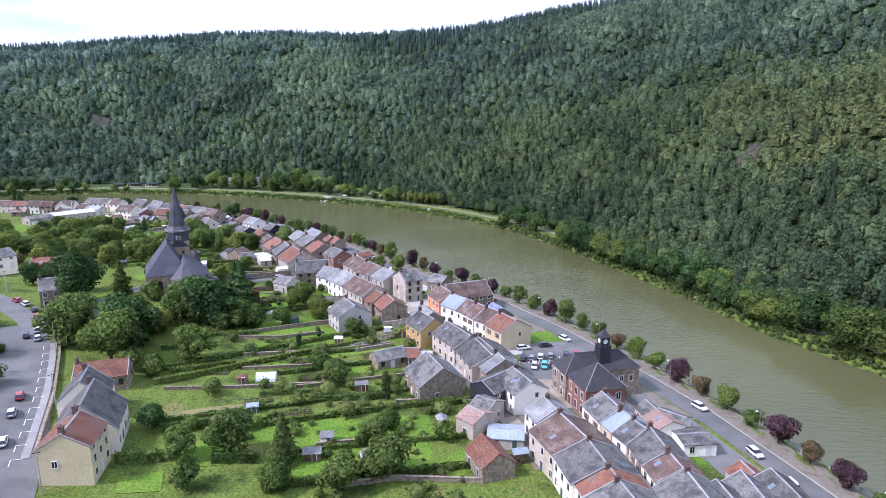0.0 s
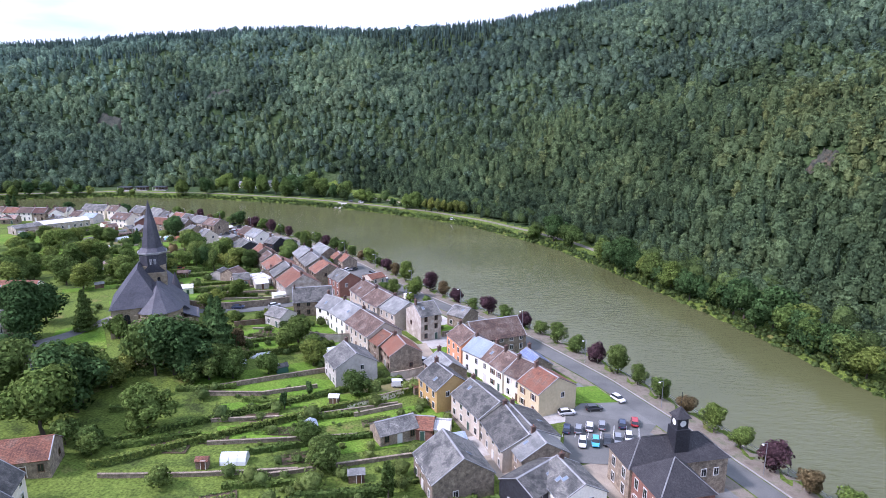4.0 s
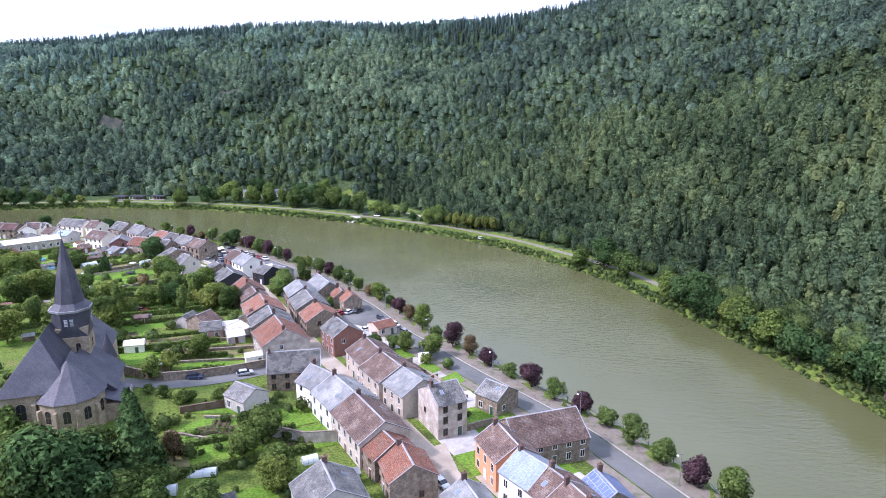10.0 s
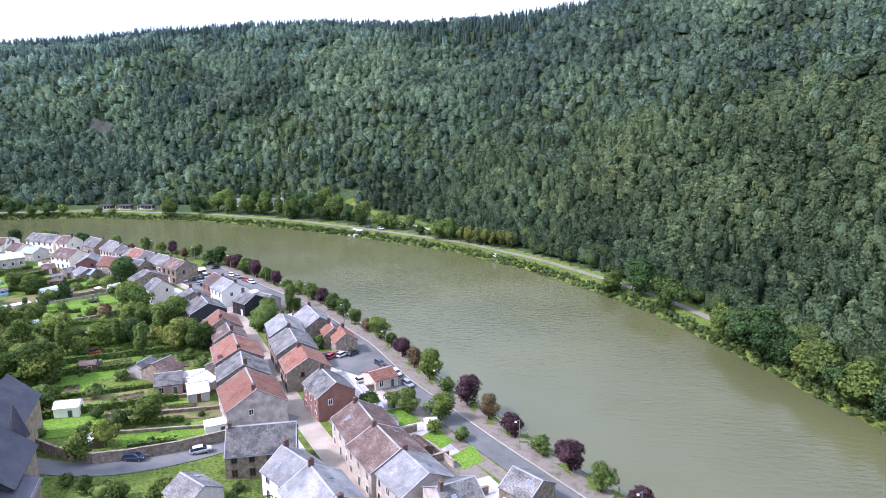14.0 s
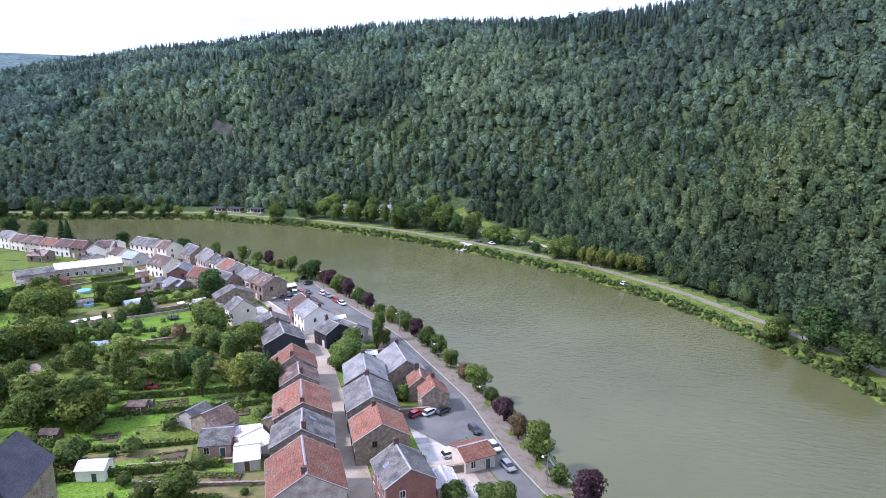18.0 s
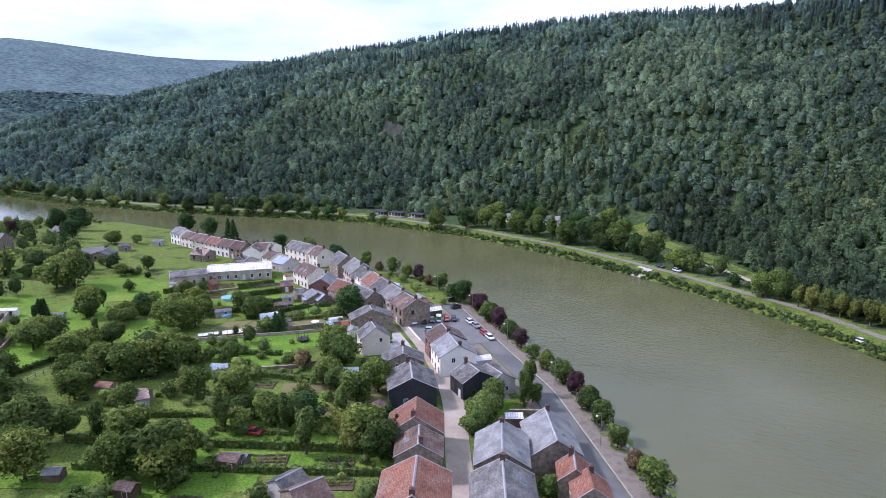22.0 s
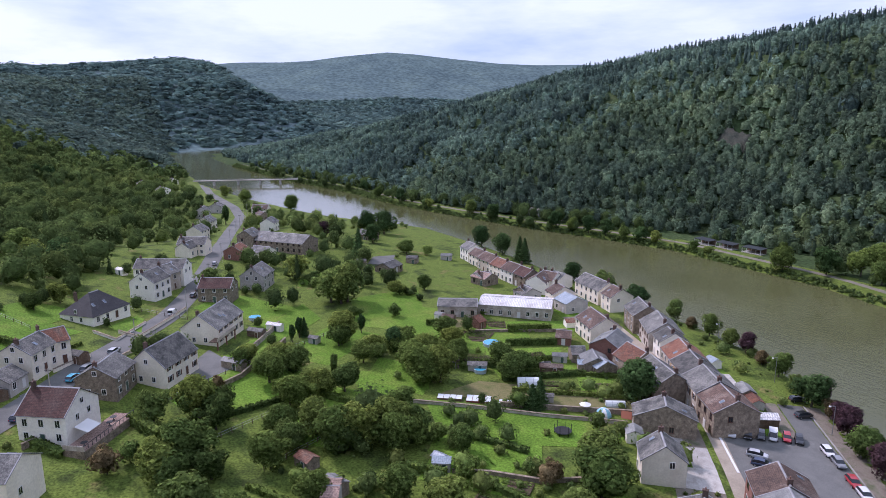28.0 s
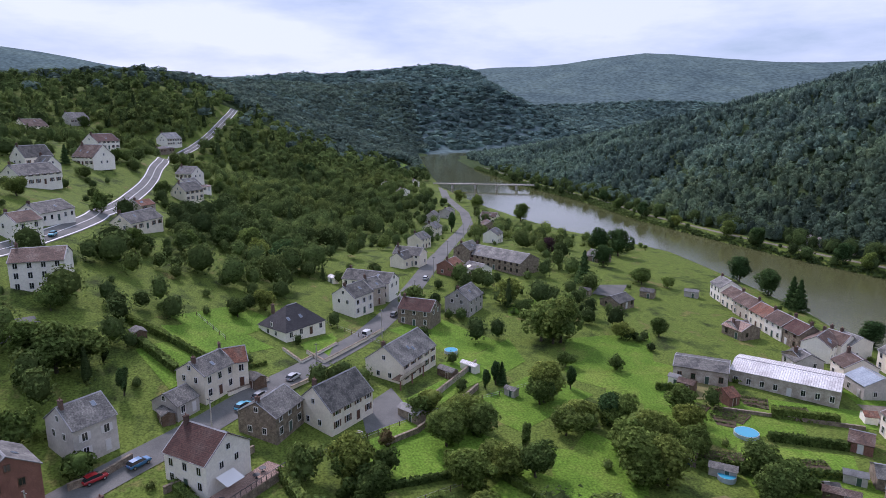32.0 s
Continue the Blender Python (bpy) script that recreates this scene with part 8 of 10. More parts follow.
tree(-14.5, 120.5, 7.3, 'round', 'light', spread=1.35)
tree(-87.8, 175.8, 13.4, 'round', 'green', spread=1.35)
tree(-103.4, 170.1, 13.4, 'round', 'light', spread=1.35)
tree(-143.6, 225.2, 9.8, 'round', 'dark', spread=1.35)
tree(-149.1, 224.2, 8.5, 'round', 'dark', spread=1.35)
tree(-126.7, 218.9, 12.2, 'round', 'dark', spread=1.35)
tree(-114.6, 219.0, 11.0, 'cone', 'green', spread=1.25)
tree(-74.1, 152.0, 6.1, 'round', 'green', spread=1.35)
tree(-66.4, 160.2, 11.0, 'round', 'green', spread=1.35)
tree(-55.2, 141.3, 4.9, 'bush', 'green')
tree(-61.7, 124.0, 7.3, 'round', 'dark', spread=1.35)
tree(-46.6, 103.5, 6.1, 'bush', 'green')
tree(-27.0, 150.2, 7.3, 'round', 'green', spread=1.35)
tree(-41.4, 173.6, 4.9, 'tall', 'dark')
tree(-5.5, 148.9, 6.1, 'round', 'green', spread=1.35)
tree(0.2, 123.9, 4.9, 'bush', 'green')
tree(-11.6, 128.0, 6.1, 'round', 'green', spread=1.35)
tree(-53.7, 125.0, 3.7, 'bush', 'green')
tree(-152.1, 286.8, 7.3, 'round', 'green', spread=1.35)
tree(-167.3, 272.7, 7.3, 'round', 'green', spread=1.35)
tree(-195.3, 342.0, 7.3, 'wide', 'green', spread=1.35)
tree(-211.2, 323.1, 7.3, 'wide', 'green', spread=1.35)
tree(-145.7, 301.0, 7.3, 'round', 'green', spread=1.35)
tree(-72.9, 187.0, 18.3, 'round', 'dark', spread=1.12)
tree(-80.8, 189.2, 15.9, 'round', 'green', spread=1.12)
tree(-67.4, 199.6, 17.1, 'cone', 'dark', spread=1.25)
tree(-62.0, 192.6, 8.5, 'round', 'green', spread=1.35)
tree(-48.9, 214.7, 9.2, 'round', 'green', spread=1.35)
tree(-41.4, 202.9, 7.3, 'round', 'green', spread=1.35)
tree(-50.4, 191.1, 7.3, 'round', 'light', spread=1.35)
tree(-63.4, 185.2, 9.8, 'round', 'green', spread=1.35)
tree(-52.6, 218.0, 6.1, 'round', 'green', spread=1.35)
tree(-118.7, 273.2, 12.2, 'tall', 'green')
tree(-138.4, 306.0, 8.5, 'round', 'green', spread=1.35)
tree(-99.7, 307.6, 9.8, 'round', 'green', spread=1.35)
tree(-109.8, 311.3, 9.8, 'tall', 'green')
tree(-93.2, 303.5, 8.5, 'round', 'green', spread=1.35)
tree(-126.3, 323.6, 7.3, 'round', 'green', spread=1.35)
tree(-183.0, 355.2, 7.3, 'round', 'light', spread=1.35)
tree(-158.4, 371.5, 8.5, 'round', 'dark', spread=1.35)
tree(-86.7, 240.5, 6.1, 'bush', 'green')
tree(-84.8, 246.4, 6.1, 'bush', 'green')
tree(-108.1, 261.4, 6.1, 'bush', 'green')
tree(-122.8, 278.9, 11.0, 'round', 'green', spread=1.35)
tree(-77.0, 291.9, 6.1, 'bush', 'yellow')
tree(-99.7, 302.3, 6.1, 'bush', 'yellow')
tree(-100.0, 316.1, 6.1, 'cone', 'dark', spread=1.25)
tree(-81.2, 286.5, 4.9, 'bush', 'green')
tree(-62.6, 231.9, 4.9, 'bush', 'green')
tree(-72.9, 227.5, 4.9, 'bush', 'green')
tree(-65.1, 229.2, 3.7, 'bush', 'green')
tree(-119.3, 321.7, 8.5, 'round', 'green', spread=1.35)
tree(-85.0, 334.4, 7.3, 'round', 'light', spread=1.35)
tree(-82.5, 322.3, 6.1, 'round', 'light', spread=1.35)
tree(-79.5, 342.2, 8.5, 'tall', 'green')
tree(-114.6, 260.4, 4.9, 'bush', 'green')
tree(-126.9, 292.4, 11.6, 'tall', 'green')
tree(-119.4, 274.2, 12.2, 'round', 'green', spread=1.35)
tree(-142.9, 275.7, 9.8, 'tall', 'green')
tree(-130.4, 337.3, 9.2, 'round', 'green', spread=1.35)
tree(-160.5, 374.8, 8.5, 'round', 'dark', spread=1.35)
tree(-113.4, 304.0, 8.5, 'round', 'dark', spread=1.35)
tree(-120.2, 300.9, 8.5, 'round', 'green', spread=1.35)
tree(-101.6, 305.9, 6.1, 'bush', 'yellow')
tree(-114.9, 299.7, 11.0, 'tall', 'green')
tree(-198.3, 329.6, 9.8, 'round', 'green', spread=1.35)
tree(-191.9, 308.4, 8.5, 'round', 'green', spread=1.35)
tree(-176.1, 315.7, 7.3, 'round', 'green', spread=1.35)
tree(-210.5, 331.2, 7.3, 'round', 'green', spread=1.35)
tree(-99.7, 314.2, 5.5, 'cone', 'dark', spread=1.25)
tree(-163.7, 346.0, 6.1, 'cone', 'dark', spread=1.25)
tree(-167.8, 299.9, 7.3, 'bush', 'green')
tree(-162.8, 311.5, 7.3, 'bush', 'green')
tree(-81.3, 348.7, 11.0, 'tall', 'green')
tree(-85.3, 337.5, 7.3, 'round', 'light', spread=1.35)
tree(-83.0, 325.6, 6.1, 'round', 'light', spread=1.35)
tree(-179.8, 349.1, 6.1, 'round', 'light', spread=1.35)
tree(-265.3, 369.4, 6.1, 'round', 'green', spread=1.35)
tree(-107.7, 259.1, 7.3, 'bush', 'green')
tree(-117.5, 254.9, 8.5, 'bush', 'green')
tree(-126.2, 298.1, 6.1, 'round', 'green', spread=1.35)
tree(-333.1, 439.8, 11.0, 'round', 'dark', spread=1.35)
tree(-311.3, 438.3, 11.0, 'round', 'dark', spread=1.35)
tree(-232.1, 433.5, 6.1, 'round', 'green', spread=1.35)
tree(-219.6, 432.9, 6.1, 'round', 'light', spread=1.35)
tree(-260.1, 333.3, 15.9, 'round', 'green', spread=1.12)
tree(-130.4, 334.4, 11.0, 'round', 'green', spread=1.35)
tree(-105.9, 296.0, 12.2, 'tall', 'green')
tree(-126.0, 292.8, 11.0, 'tall', 'green')
tree(-122.3, 274.8, 12.2, 'round', 'green', spread=1.35)
tree(-143.4, 275.4, 9.8, 'tall', 'green')
tree(-150.7, 266.6, 11.0, 'round', 'green', spread=1.35)
tree(-112.8, 320.4, 9.8, 'round', 'green', spread=1.35)
tree(-112.4, 328.2, 8.5, 'round', 'green', spread=1.35)
tree(-188.9, 328.3, 8.5, 'wide', 'green', spread=1.35)
tree(-221.7, 318.0, 7.3, 'round', 'green', spread=1.35)
tree(-211.2, 331.2, 7.3, 'round', 'dark', spread=1.35)
tree(-233.6, 311.5, 6.1, 'cone', 'dark', spread=1.25)
tree(-125.6, 325.0, 8.5, 'round', 'green', spread=1.35)
tree(-166.4, 341.7, 4.9, 'bush', 'green')
tree(-161.1, 317.4, 4.9, 'bush', 'green')
tree(-178.0, 288.9, 8.5, 'round', 'green', spread=1.35)
tree(-166.8, 298.4, 9.8, 'round', 'green', spread=1.35)
tree(-161.5, 307.4, 8.5, 'round', 'green', spread=1.35)
tree(-157.6, 286.1, 4.9, 'bush', 'green')
tree(-150.2, 272.7, 7.3, 'round', 'green', spread=1.35)
tree(-191.4, 274.5, 9.8, 'round', 'green', spread=1.35)
tree(-185.1, 276.8, 8.5, 'round', 'green', spread=1.35)
tree(-213.0, 298.5, 7.3, 'wide', 'green', spread=1.35)
tree(-140.9, 280.3, 6.1, 'bush', 'green')
tree(-147.1, 315.2, 6.1, 'bush', 'green')
tree(-167.7, 266.4, 8.5, 'round', 'green', spread=1.35)
tree(-140.2, 260.1, 9.8, 'round', 'green', spread=1.35)
tree(-128.3, 269.8, 8.5, 'round', 'green', spread=1.35)
tree(-93.2, 309.4, 7.3, 'cone', 'dark', spread=1.25)
tree(-105.8, 307.0, 6.1, 'bush', 'yellow')
tree(-102.3, 310.0, 7.3, 'round', 'dark', spread=1.35)
tree(-79.0, 341.6, 11.0, 'tall', 'green')
tree(-83.3, 328.7, 8.5, 'round', 'light', spread=1.35)
tree(-82.9, 323.3, 6.1, 'bush', 'light')
tree(-138.0, 327.7, 4.9, 'bush', 'rust')
tree(-261.1, 336.0, 17.1, 'round', 'green', spread=1.12)
tree(-211.2, 333.0, 8.5, 'round', 'green', spread=1.35)
tree(-222.6, 319.2, 8.5, 'round', 'green', spread=1.35)
tree(-189.1, 296.1, 8.5, 'round', 'green', spread=1.35)
tree(-192.4, 302.7, 8.5, 'round', 'green', spread=1.35)
tree(-187.5, 327.8, 9.8, 'round', 'green', spread=1.35)
tree(-166.4, 302.1, 11.0, 'round', 'green', spread=1.35)
tree(-166.3, 297.2, 9.8, 'round', 'green', spread=1.35)
tree(-165.9, 308.2, 9.8, 'round', 'green', spread=1.35)
tree(-174.9, 295.3, 8.5, 'round', 'green', spread=1.35)
tree(-165.9, 313.6, 8.5, 'round', 'green', spread=1.35)
tree(-172.1, 270.1, 11.0, 'round', 'green', spread=1.35)
tree(-170.1, 264.9, 9.8, 'round', 'green', spread=1.35)
tree(-166.2, 283.4, 8.5, 'round', 'green', spread=1.35)
tree(-218.2, 291.4, 6.1, 'bush', 'green')
tree(-209.0, 294.9, 7.3, 'wide', 'green', spread=1.35)
tree(-133.5, 336.6, 11.0, 'round', 'green', spread=1.35)
tree(-164.6, 346.8, 7.9, 'cone', 'dark', spread=1.25)
tree(-180.9, 350.2, 8.5, 'round', 'light', spread=1.35)
tree(-155.3, 369.8, 11.0, 'round', 'dark', spread=1.35)
tree(-135.0, 407.2, 9.8, 'round', 'dark', spread=1.35)
tree(-125.7, 403.7, 6.1, 'round', 'purple', spread=1.35)
tree(-115.6, 393.9, 8.5, 'round', 'light', spread=1.35)
tree(-392.4, 399.4, 14.6, 'round', 'dark', spread=1.12)
tree(-379.7, 404.3, 13.4, 'round', 'dark', spread=1.35)
tree(-321.6, 365.2, 13.4, 'cone', 'dark', spread=1.25)
tree(-352.8, 385.8, 9.8, 'round', 'dark', spread=1.35)
tree(-373.1, 367.1, 8.5, 'round', 'purple', spread=1.35)
tree(-573.7, 371.4, 12.2, 'round', 'green', spread=1.35)
tree(-609.9, 363.3, 11.0, 'round', 'green', spread=1.35)
tree(-505.9, 388.0, 12.2, 'round', 'light', spread=1.35)
tree(-295.7, 437.2, 12.2, 'cone', 'dark', spread=1.25)
tree(-291.4, 436.9, 12.2, 'cone', 'dark', spread=1.25)
tree(-234.4, 433.6, 11.0, 'round', 'light', spread=1.35)
tree(-216.2, 432.7, 9.8, 'round', 'dark', spread=1.35)
tree(-255.0, 434.5, 8.5, 'round', 'dark', spread=1.35)
tree(-455.3, 332.7, 14.6, 'tall', 'dark')
tree(-233.3, 309.8, 7.3, 'tall', 'dark')
tree(-229.4, 328.2, 7.3, 'tall', 'dark')
tree(-717.3, 233.9, 13.4, 'round', 'dark', spread=1.35)
tree(-492.4, 266.5, 12.2, 'round', 'green', spread=1.35)
tree(-516.5, 230.6, 11.0, 'round', 'green', spread=1.35)
tree(-328.4, 248.3, 11.0, 'round', 'dark', spread=1.35)
tree(-337.9, 233.9, 11.0, 'round', 'green', spread=1.35)
tree(-590.6, 296.8, 9.8, 'round', 'green', spread=1.35)
tree(-550.1, 311.9, 9.8, 'round', 'green', spread=1.35)
tree(-693.8, 301.1, 9.8, 'round', 'green', spread=1.35)
tree(-268.0, 241.8, 6.1, 'round', 'green', spread=1.35)
tree(-323.6, 390.7, 7.3, 'wide', 'green', spread=1.35)
tree(-196.8, 343.4, 7.3, 'round', 'green', spread=1.35)
tree(-214.1, 349.7, 7.3, 'round', 'green', spread=1.35)
tree(-142.3, 327.3, 3.7, 'bush', 'light')
tree(-155.1, 319.8, 6.1, 'round', 'green', spread=1.35)
tree(-138.8, 330.0, 4.9, 'bush', 'rust')
tree(-203.6, 280.7, 3.7, 'bush', 'rust')
tree(-240.4, 345.0, 4.9, 'bush', 'green')
tree(-200.1, 336.2, 9.8, 'round', 'green', spread=1.35)
tree(-178.0, 260.0, 4.9, 'bush', 'green')
tree(-175.5, 256.1, 6.1, 'bush', 'rust')
tree(-221.9, 212.8, 13.4, 'round', 'green', spread=1.35)
tree(-224.6, 207.4, 11.0, 'round', 'green', spread=1.35)
tree(-225.2, 217.1, 11.0, 'round', 'green', spread=1.35)
tree(-424.2, 180.1, 9.8, 'round', 'light', spread=1.35)
tree(-331.3, 247.9, 11.0, 'round', 'dark', spread=1.35)
tree(-332.3, 239.4, 9.8, 'round', 'green', spread=1.35)
tree(-478.9, 273.1, 11.0, 'round', 'green', spread=1.35)
tree(-337.4, 226.2, 11.0, 'round', 'green', spread=1.35)
tree(-317.9, 216.4, 9.8, 'round', 'green', spread=1.35)
tree(-485.3, 208.5, 8.5, 'round', 'green', spread=1.35)
tree(-521.1, 250.4, 9.8, 'round', 'green', spread=1.35)
tree(-304.4, 203.8, 8.5, 'round', 'green', spread=1.35)
tree(-295.7, 196.6, 6.1, 'bush', 'green')
tree(-513.4, 129.7, 11.0, 'round', 'green', spread=1.35)
tree(-426.8, 135.2, 9.8, 'cone', 'dark', spread=1.25)
tree(-673.5, 51.8, 11.0, 'round', 'green', spread=1.35)
tree(-584.6, 58.2, 9.8, 'round', 'green', spread=1.35)
tree(-547.0, 57.4, 9.8, 'round', 'green', spread=1.35)
tree(-721.9, 224.4, 12.2, 'round', 'dark', spread=1.35)
tree(-670.2, 198.7, 9.8, 'round', 'green', spread=1.35)
tree(-679.2, 262.7, 9.8, 'round', 'green', spread=1.35)
tree(-747.9, 290.1, 9.8, 'round', 'green', spread=1.35)
tree(-484.8, 195.6, 9.8, 'round', 'green', spread=1.35)
tree(-257.6, 226.2, 6.1, 'round', 'green', spread=1.35)
tree(-245.2, 202.6, 7.3, 'bush', 'green')
tree(-278.7, 248.1, 7.3, 'round', 'green', spread=1.35)
tree(-217.6, 227.3, 7.3, 'tall', 'dark')
tree(-200.3, 214.6, 7.3, 'bush', 'green')
tree(-192.1, 227.9, 6.1, 'bush', 'green')
tree(-192.7, 265.6, 7.3, 'bush', 'green')
tree(-192.6, 273.7, 8.5, 'round', 'green', spread=1.35)
tree(-194.2, 279.9, 6.1, 'bush', 'green')
tree(-190.6, 294.3, 8.5, 'round', 'green', spread=1.35)
tree(-203.5, 293.0, 9.8, 'round', 'green', spread=1.35)
tree(-207.9, 300.9, 8.5, 'round', 'green', spread=1.35)
tree(-214.7, 288.4, 6.1, 'bush', 'green')
tree(-195.6, 300.7, 7.3, 'round', 'green', spread=1.35)
tree(-201.0, 308.9, 7.3, 'tall', 'green')
tree(-214.0, 332.3, 7.3, 'round', 'green', spread=1.35)
tree(-223.5, 320.6, 9.8, 'round', 'green', spread=1.35)
tree(-230.5, 306.8, 6.1, 'tall', 'dark')
tree(-189.2, 328.9, 11.0, 'round', 'green', spread=1.35)
tree(-187.0, 332.4, 9.8, 'round', 'green', spread=1.35)
tree(-205.1, 346.7, 8.5, 'round', 'green', spread=1.35)
tree(-209.2, 325.1, 4.9, 'bush', 'green')
tree(-187.2, 352.1, 8.5, 'round', 'light', spread=1.35)
tree(-284.2, 331.4, 6.1, 'wide', 'green', spread=1.35)
tree(-243.3, 331.4, 4.9, 'wide', 'green', spread=1.35)
tree(-263.5, 356.3, 6.1, 'wide', 'green', spread=1.35)
tree(-326.9, 390.8, 7.3, 'wide', 'green', spread=1.35)
tree(-320.0, 399.8, 6.1, 'bush', 'green')
tree(-289.0, 294.0, 9.8, 'bush', 'green')
tree(-295.5, 328.3, 11.0, 'bush', 'green')
tree(-463.5, 146.2, 8.5, 'round', 'green', spread=1.35)
tree(-332.3, 156.5, 8.5, 'round', 'green', spread=1.35)
tree(-541.6, 170.1, 7.3, 'round', 'green', spread=1.35)
tree(-341.6, 180.8, 8.5, 'bush', 'green')
tree(-272.7, 194.3, 4.9, 'bush', 'green')
tree(-84.9, 165.5, 18.3, 'round', 'dark', spread=1.12)
tree(-85.7, 155.4, 17.1, 'round', 'green', spread=1.12)
tree(-121.7, 202.8, 17.1, 'round', 'dark', spread=1.12)
tree(-84.1, 177.9, 8.5, 'round', 'yellow', spread=1.35)
tree(-67.0, 182.3, 6.1, 'bush', 'green')
tree(-69.9, 170.3, 4.9, 'bush', 'green')
tree(-79.4, 152.5, 6.1, 'bush', 'light')
tree(-97.7, 206.7, 7.3, 'bush', 'green')
tree(-82.5, 256.8, 7.3, 'round', 'green', spread=1.35)
tree(-116.0, 273.5, 6.1, 'bush', 'green')
tree(-27.8, 273.5, 6.1, 'round', 'green', spread=1.35)
tree(-19.9, 270.9, 7.3, 'round', 'green', spread=1.35)
tree(-20.8, 265.2, 3.7, 'bush', 'green')
tree(-31.3, 275.6, 4.9, 'round', 'light', spread=1.35)
tree(-14.4, 262.7, 3.7, 'bush', 'light')
tree(-36.7, 273.3, 6.1, 'round', 'green', spread=1.35)
tree(-60.1, 311.1, 4.9, 'round', 'light', spread=1.35)
tree(-78.6, 345.3, 6.1, 'round', 'green', spread=1.35)

# ---- yards, walls and garden things ----
garden_wall(-38.4, 169.3, -30.1, 174.3, 1.1, WALL['cream'], 'pale rendered garden wall with coping', 'garden_wall')
garden_wall(-30.1, 174.3, -21.7, 179.6, 1.1, WALL['cream'], 'pale rendered garden wall with coping', 'garden_wall')
garden_wall(-21.7, 179.6, -13.8, 185.8, 1.6, WALL['cream'], 'pale rendered garden wall with coping', 'garden_wall')
garden_wall(-62.6, 177.1, -48.2, 179.3, 1, None, 'old rubble garden wall with flat coping', 'garden_wall')
garden_wall(-48.2, 179.3, -36.5, 185.6, 1, None, 'old rubble garden wall with flat coping', 'garden_wall')
garden_wall(-97, 243, -91, 240.6, 2.2, None, 'old rubble garden wall with flat coping', 'garden_wall')
garden_wall(-91, 240.6, -83, 239.4, 2.2, None, 'old rubble garden wall with flat coping', 'garden_wall')
garden_wall(-83, 239.4, -77.5, 242.2, 2.2, None, 'old rubble garden wall with flat coping', 'garden_wall')
garden_wall(-77.5, 242.2, -70, 247.4, 2.2, None, 'old rubble garden wall with flat coping', 'garden_wall')
garden_wall(-70, 247.4, -62.5, 254.6, 2.2, None, 'old rubble garden wall with flat coping', 'garden_wall')
garden_wall(-98.4, 263.1, -87.3, 269.0, 0.8, None, 'old rubble garden wall with flat coping', 'garden_wall')
garden_wall(-87.3, 269.0, -73.5, 277.7, 0.8, None, 'old rubble garden wall with flat coping', 'garden_wall')
garden_wall(-93.0, 258.8, -81.3, 263.0, 0.8, None, 'old rubble garden wall with flat coping', 'garden_wall')
garden_wall(-81.3, 263.0, -67.2, 269.6, 0.8, None, 'old rubble garden wall with flat coping', 'garden_wall')
garden_wall(-89.5, 249.9, -79.5, 254.2, 0.7, None, 'old rubble garden wall with flat coping', 'garden_wall')
garden_wall(-79.5, 254.2, -66.0, 259.7, 0.7, None, 'old rubble garden wall with flat coping', 'garden_wall')
garden_wall(-70.8, 223.2, -61.7, 230.0, 1.6, M_WOOD, 'brown slatted wooden garden fence', 'wooden_fence')
garden_wall(-61.7, 230.0, -60.7, 231.3, 1.6, M_WOOD, 'brown slatted wooden garden fence', 'wooden_fence')
garden_wall(-25.0, 172.1, -14.7, 178.3, 1, None, 'old rubble garden wall with flat coping', 'garden_wall')
garden_wall(-67.4, 143.0, -50.4, 145.4, 0.8, None, 'old rubble garden wall with flat coping', 'garden_wall')
garden_wall(-50.4, 145.4, -31.8, 149.1, 0.8, None, 'old rubble garden wall with flat coping', 'garden_wall')
garden_wall(-55.2, 165.5, -35.8, 170.0, 0.8, None, 'old rubble garden wall with flat coping', 'garden_wall')
garden_wall(-35.8, 170.0, -15.8, 179.4, 0.8, None, 'old rubble garden wall with flat coping', 'garden_wall')
garden_wall(-52.4, 156.4, -36.9, 159.9, 0.8, None, 'old rubble garden wall with flat coping', 'garden_wall')
garden_wall(-36.9, 159.9, -22.2, 163.5, 0.8, None, 'old rubble garden wall with flat coping', 'garden_wall')
garden_wall(-26.1, 119.8, -17.0, 122.0, 0.8, None, 'old rubble garden wall with flat coping', 'garden_wall')
garden_wall(-17.0, 122.0, -9.8, 120.9, 0.8, None, 'old rubble garden wall with flat coping', 'garden_wall')
garden_wall(-20.6, 105.0, -8.9, 108.4, 1, None, 'old rubble garden wall with flat coping', 'garden_wall')
garden_wall(-8.9, 108.4, 8.3, 108.6, 1, None, 'old rubble garden wall with flat coping', 'garden_wall')
garden_wall(-11.2, 140.4, -3.2, 142.0, 1, None, 'old rubble garden wall with flat coping', 'garden_wall')
garden_wall(-3.2, 142.0, 7.7, 142.0, 1, None, 'old rubble garden wall with flat coping', 'garden_wall')
garden_wall(-19.1, 193.0, -14.6, 195.6, 2.2, WALL['rough'], 'tall rough rendered yard wall', 'garden_wall')
garden_wall(-14.6, 195.6, -10.1, 199.2, 2.2, WALL['rough'], 'tall rough rendered yard wall', 'garden_wall')
garden_wall(-48.0, 217.7, -40.5, 216.6, 2.6, WALL['rough'], 'tall stained rendered yard wall', 'garden_wall')
garden_wall(-40.5, 216.6, -34.6, 218.7, 2.6, WALL['rough'], 'tall stained rendered yard wall', 'garden_wall')
garden_wall(-180.3, 319.4, -171.3, 331.2, 0.8, WALL['rough'], 'pale low garden wall', 'garden_wall')
garden_wall(-171.3, 331.2, -160.2, 344.2, 0.8, WALL['rough'], 'pale low garden wall', 'garden_wall')
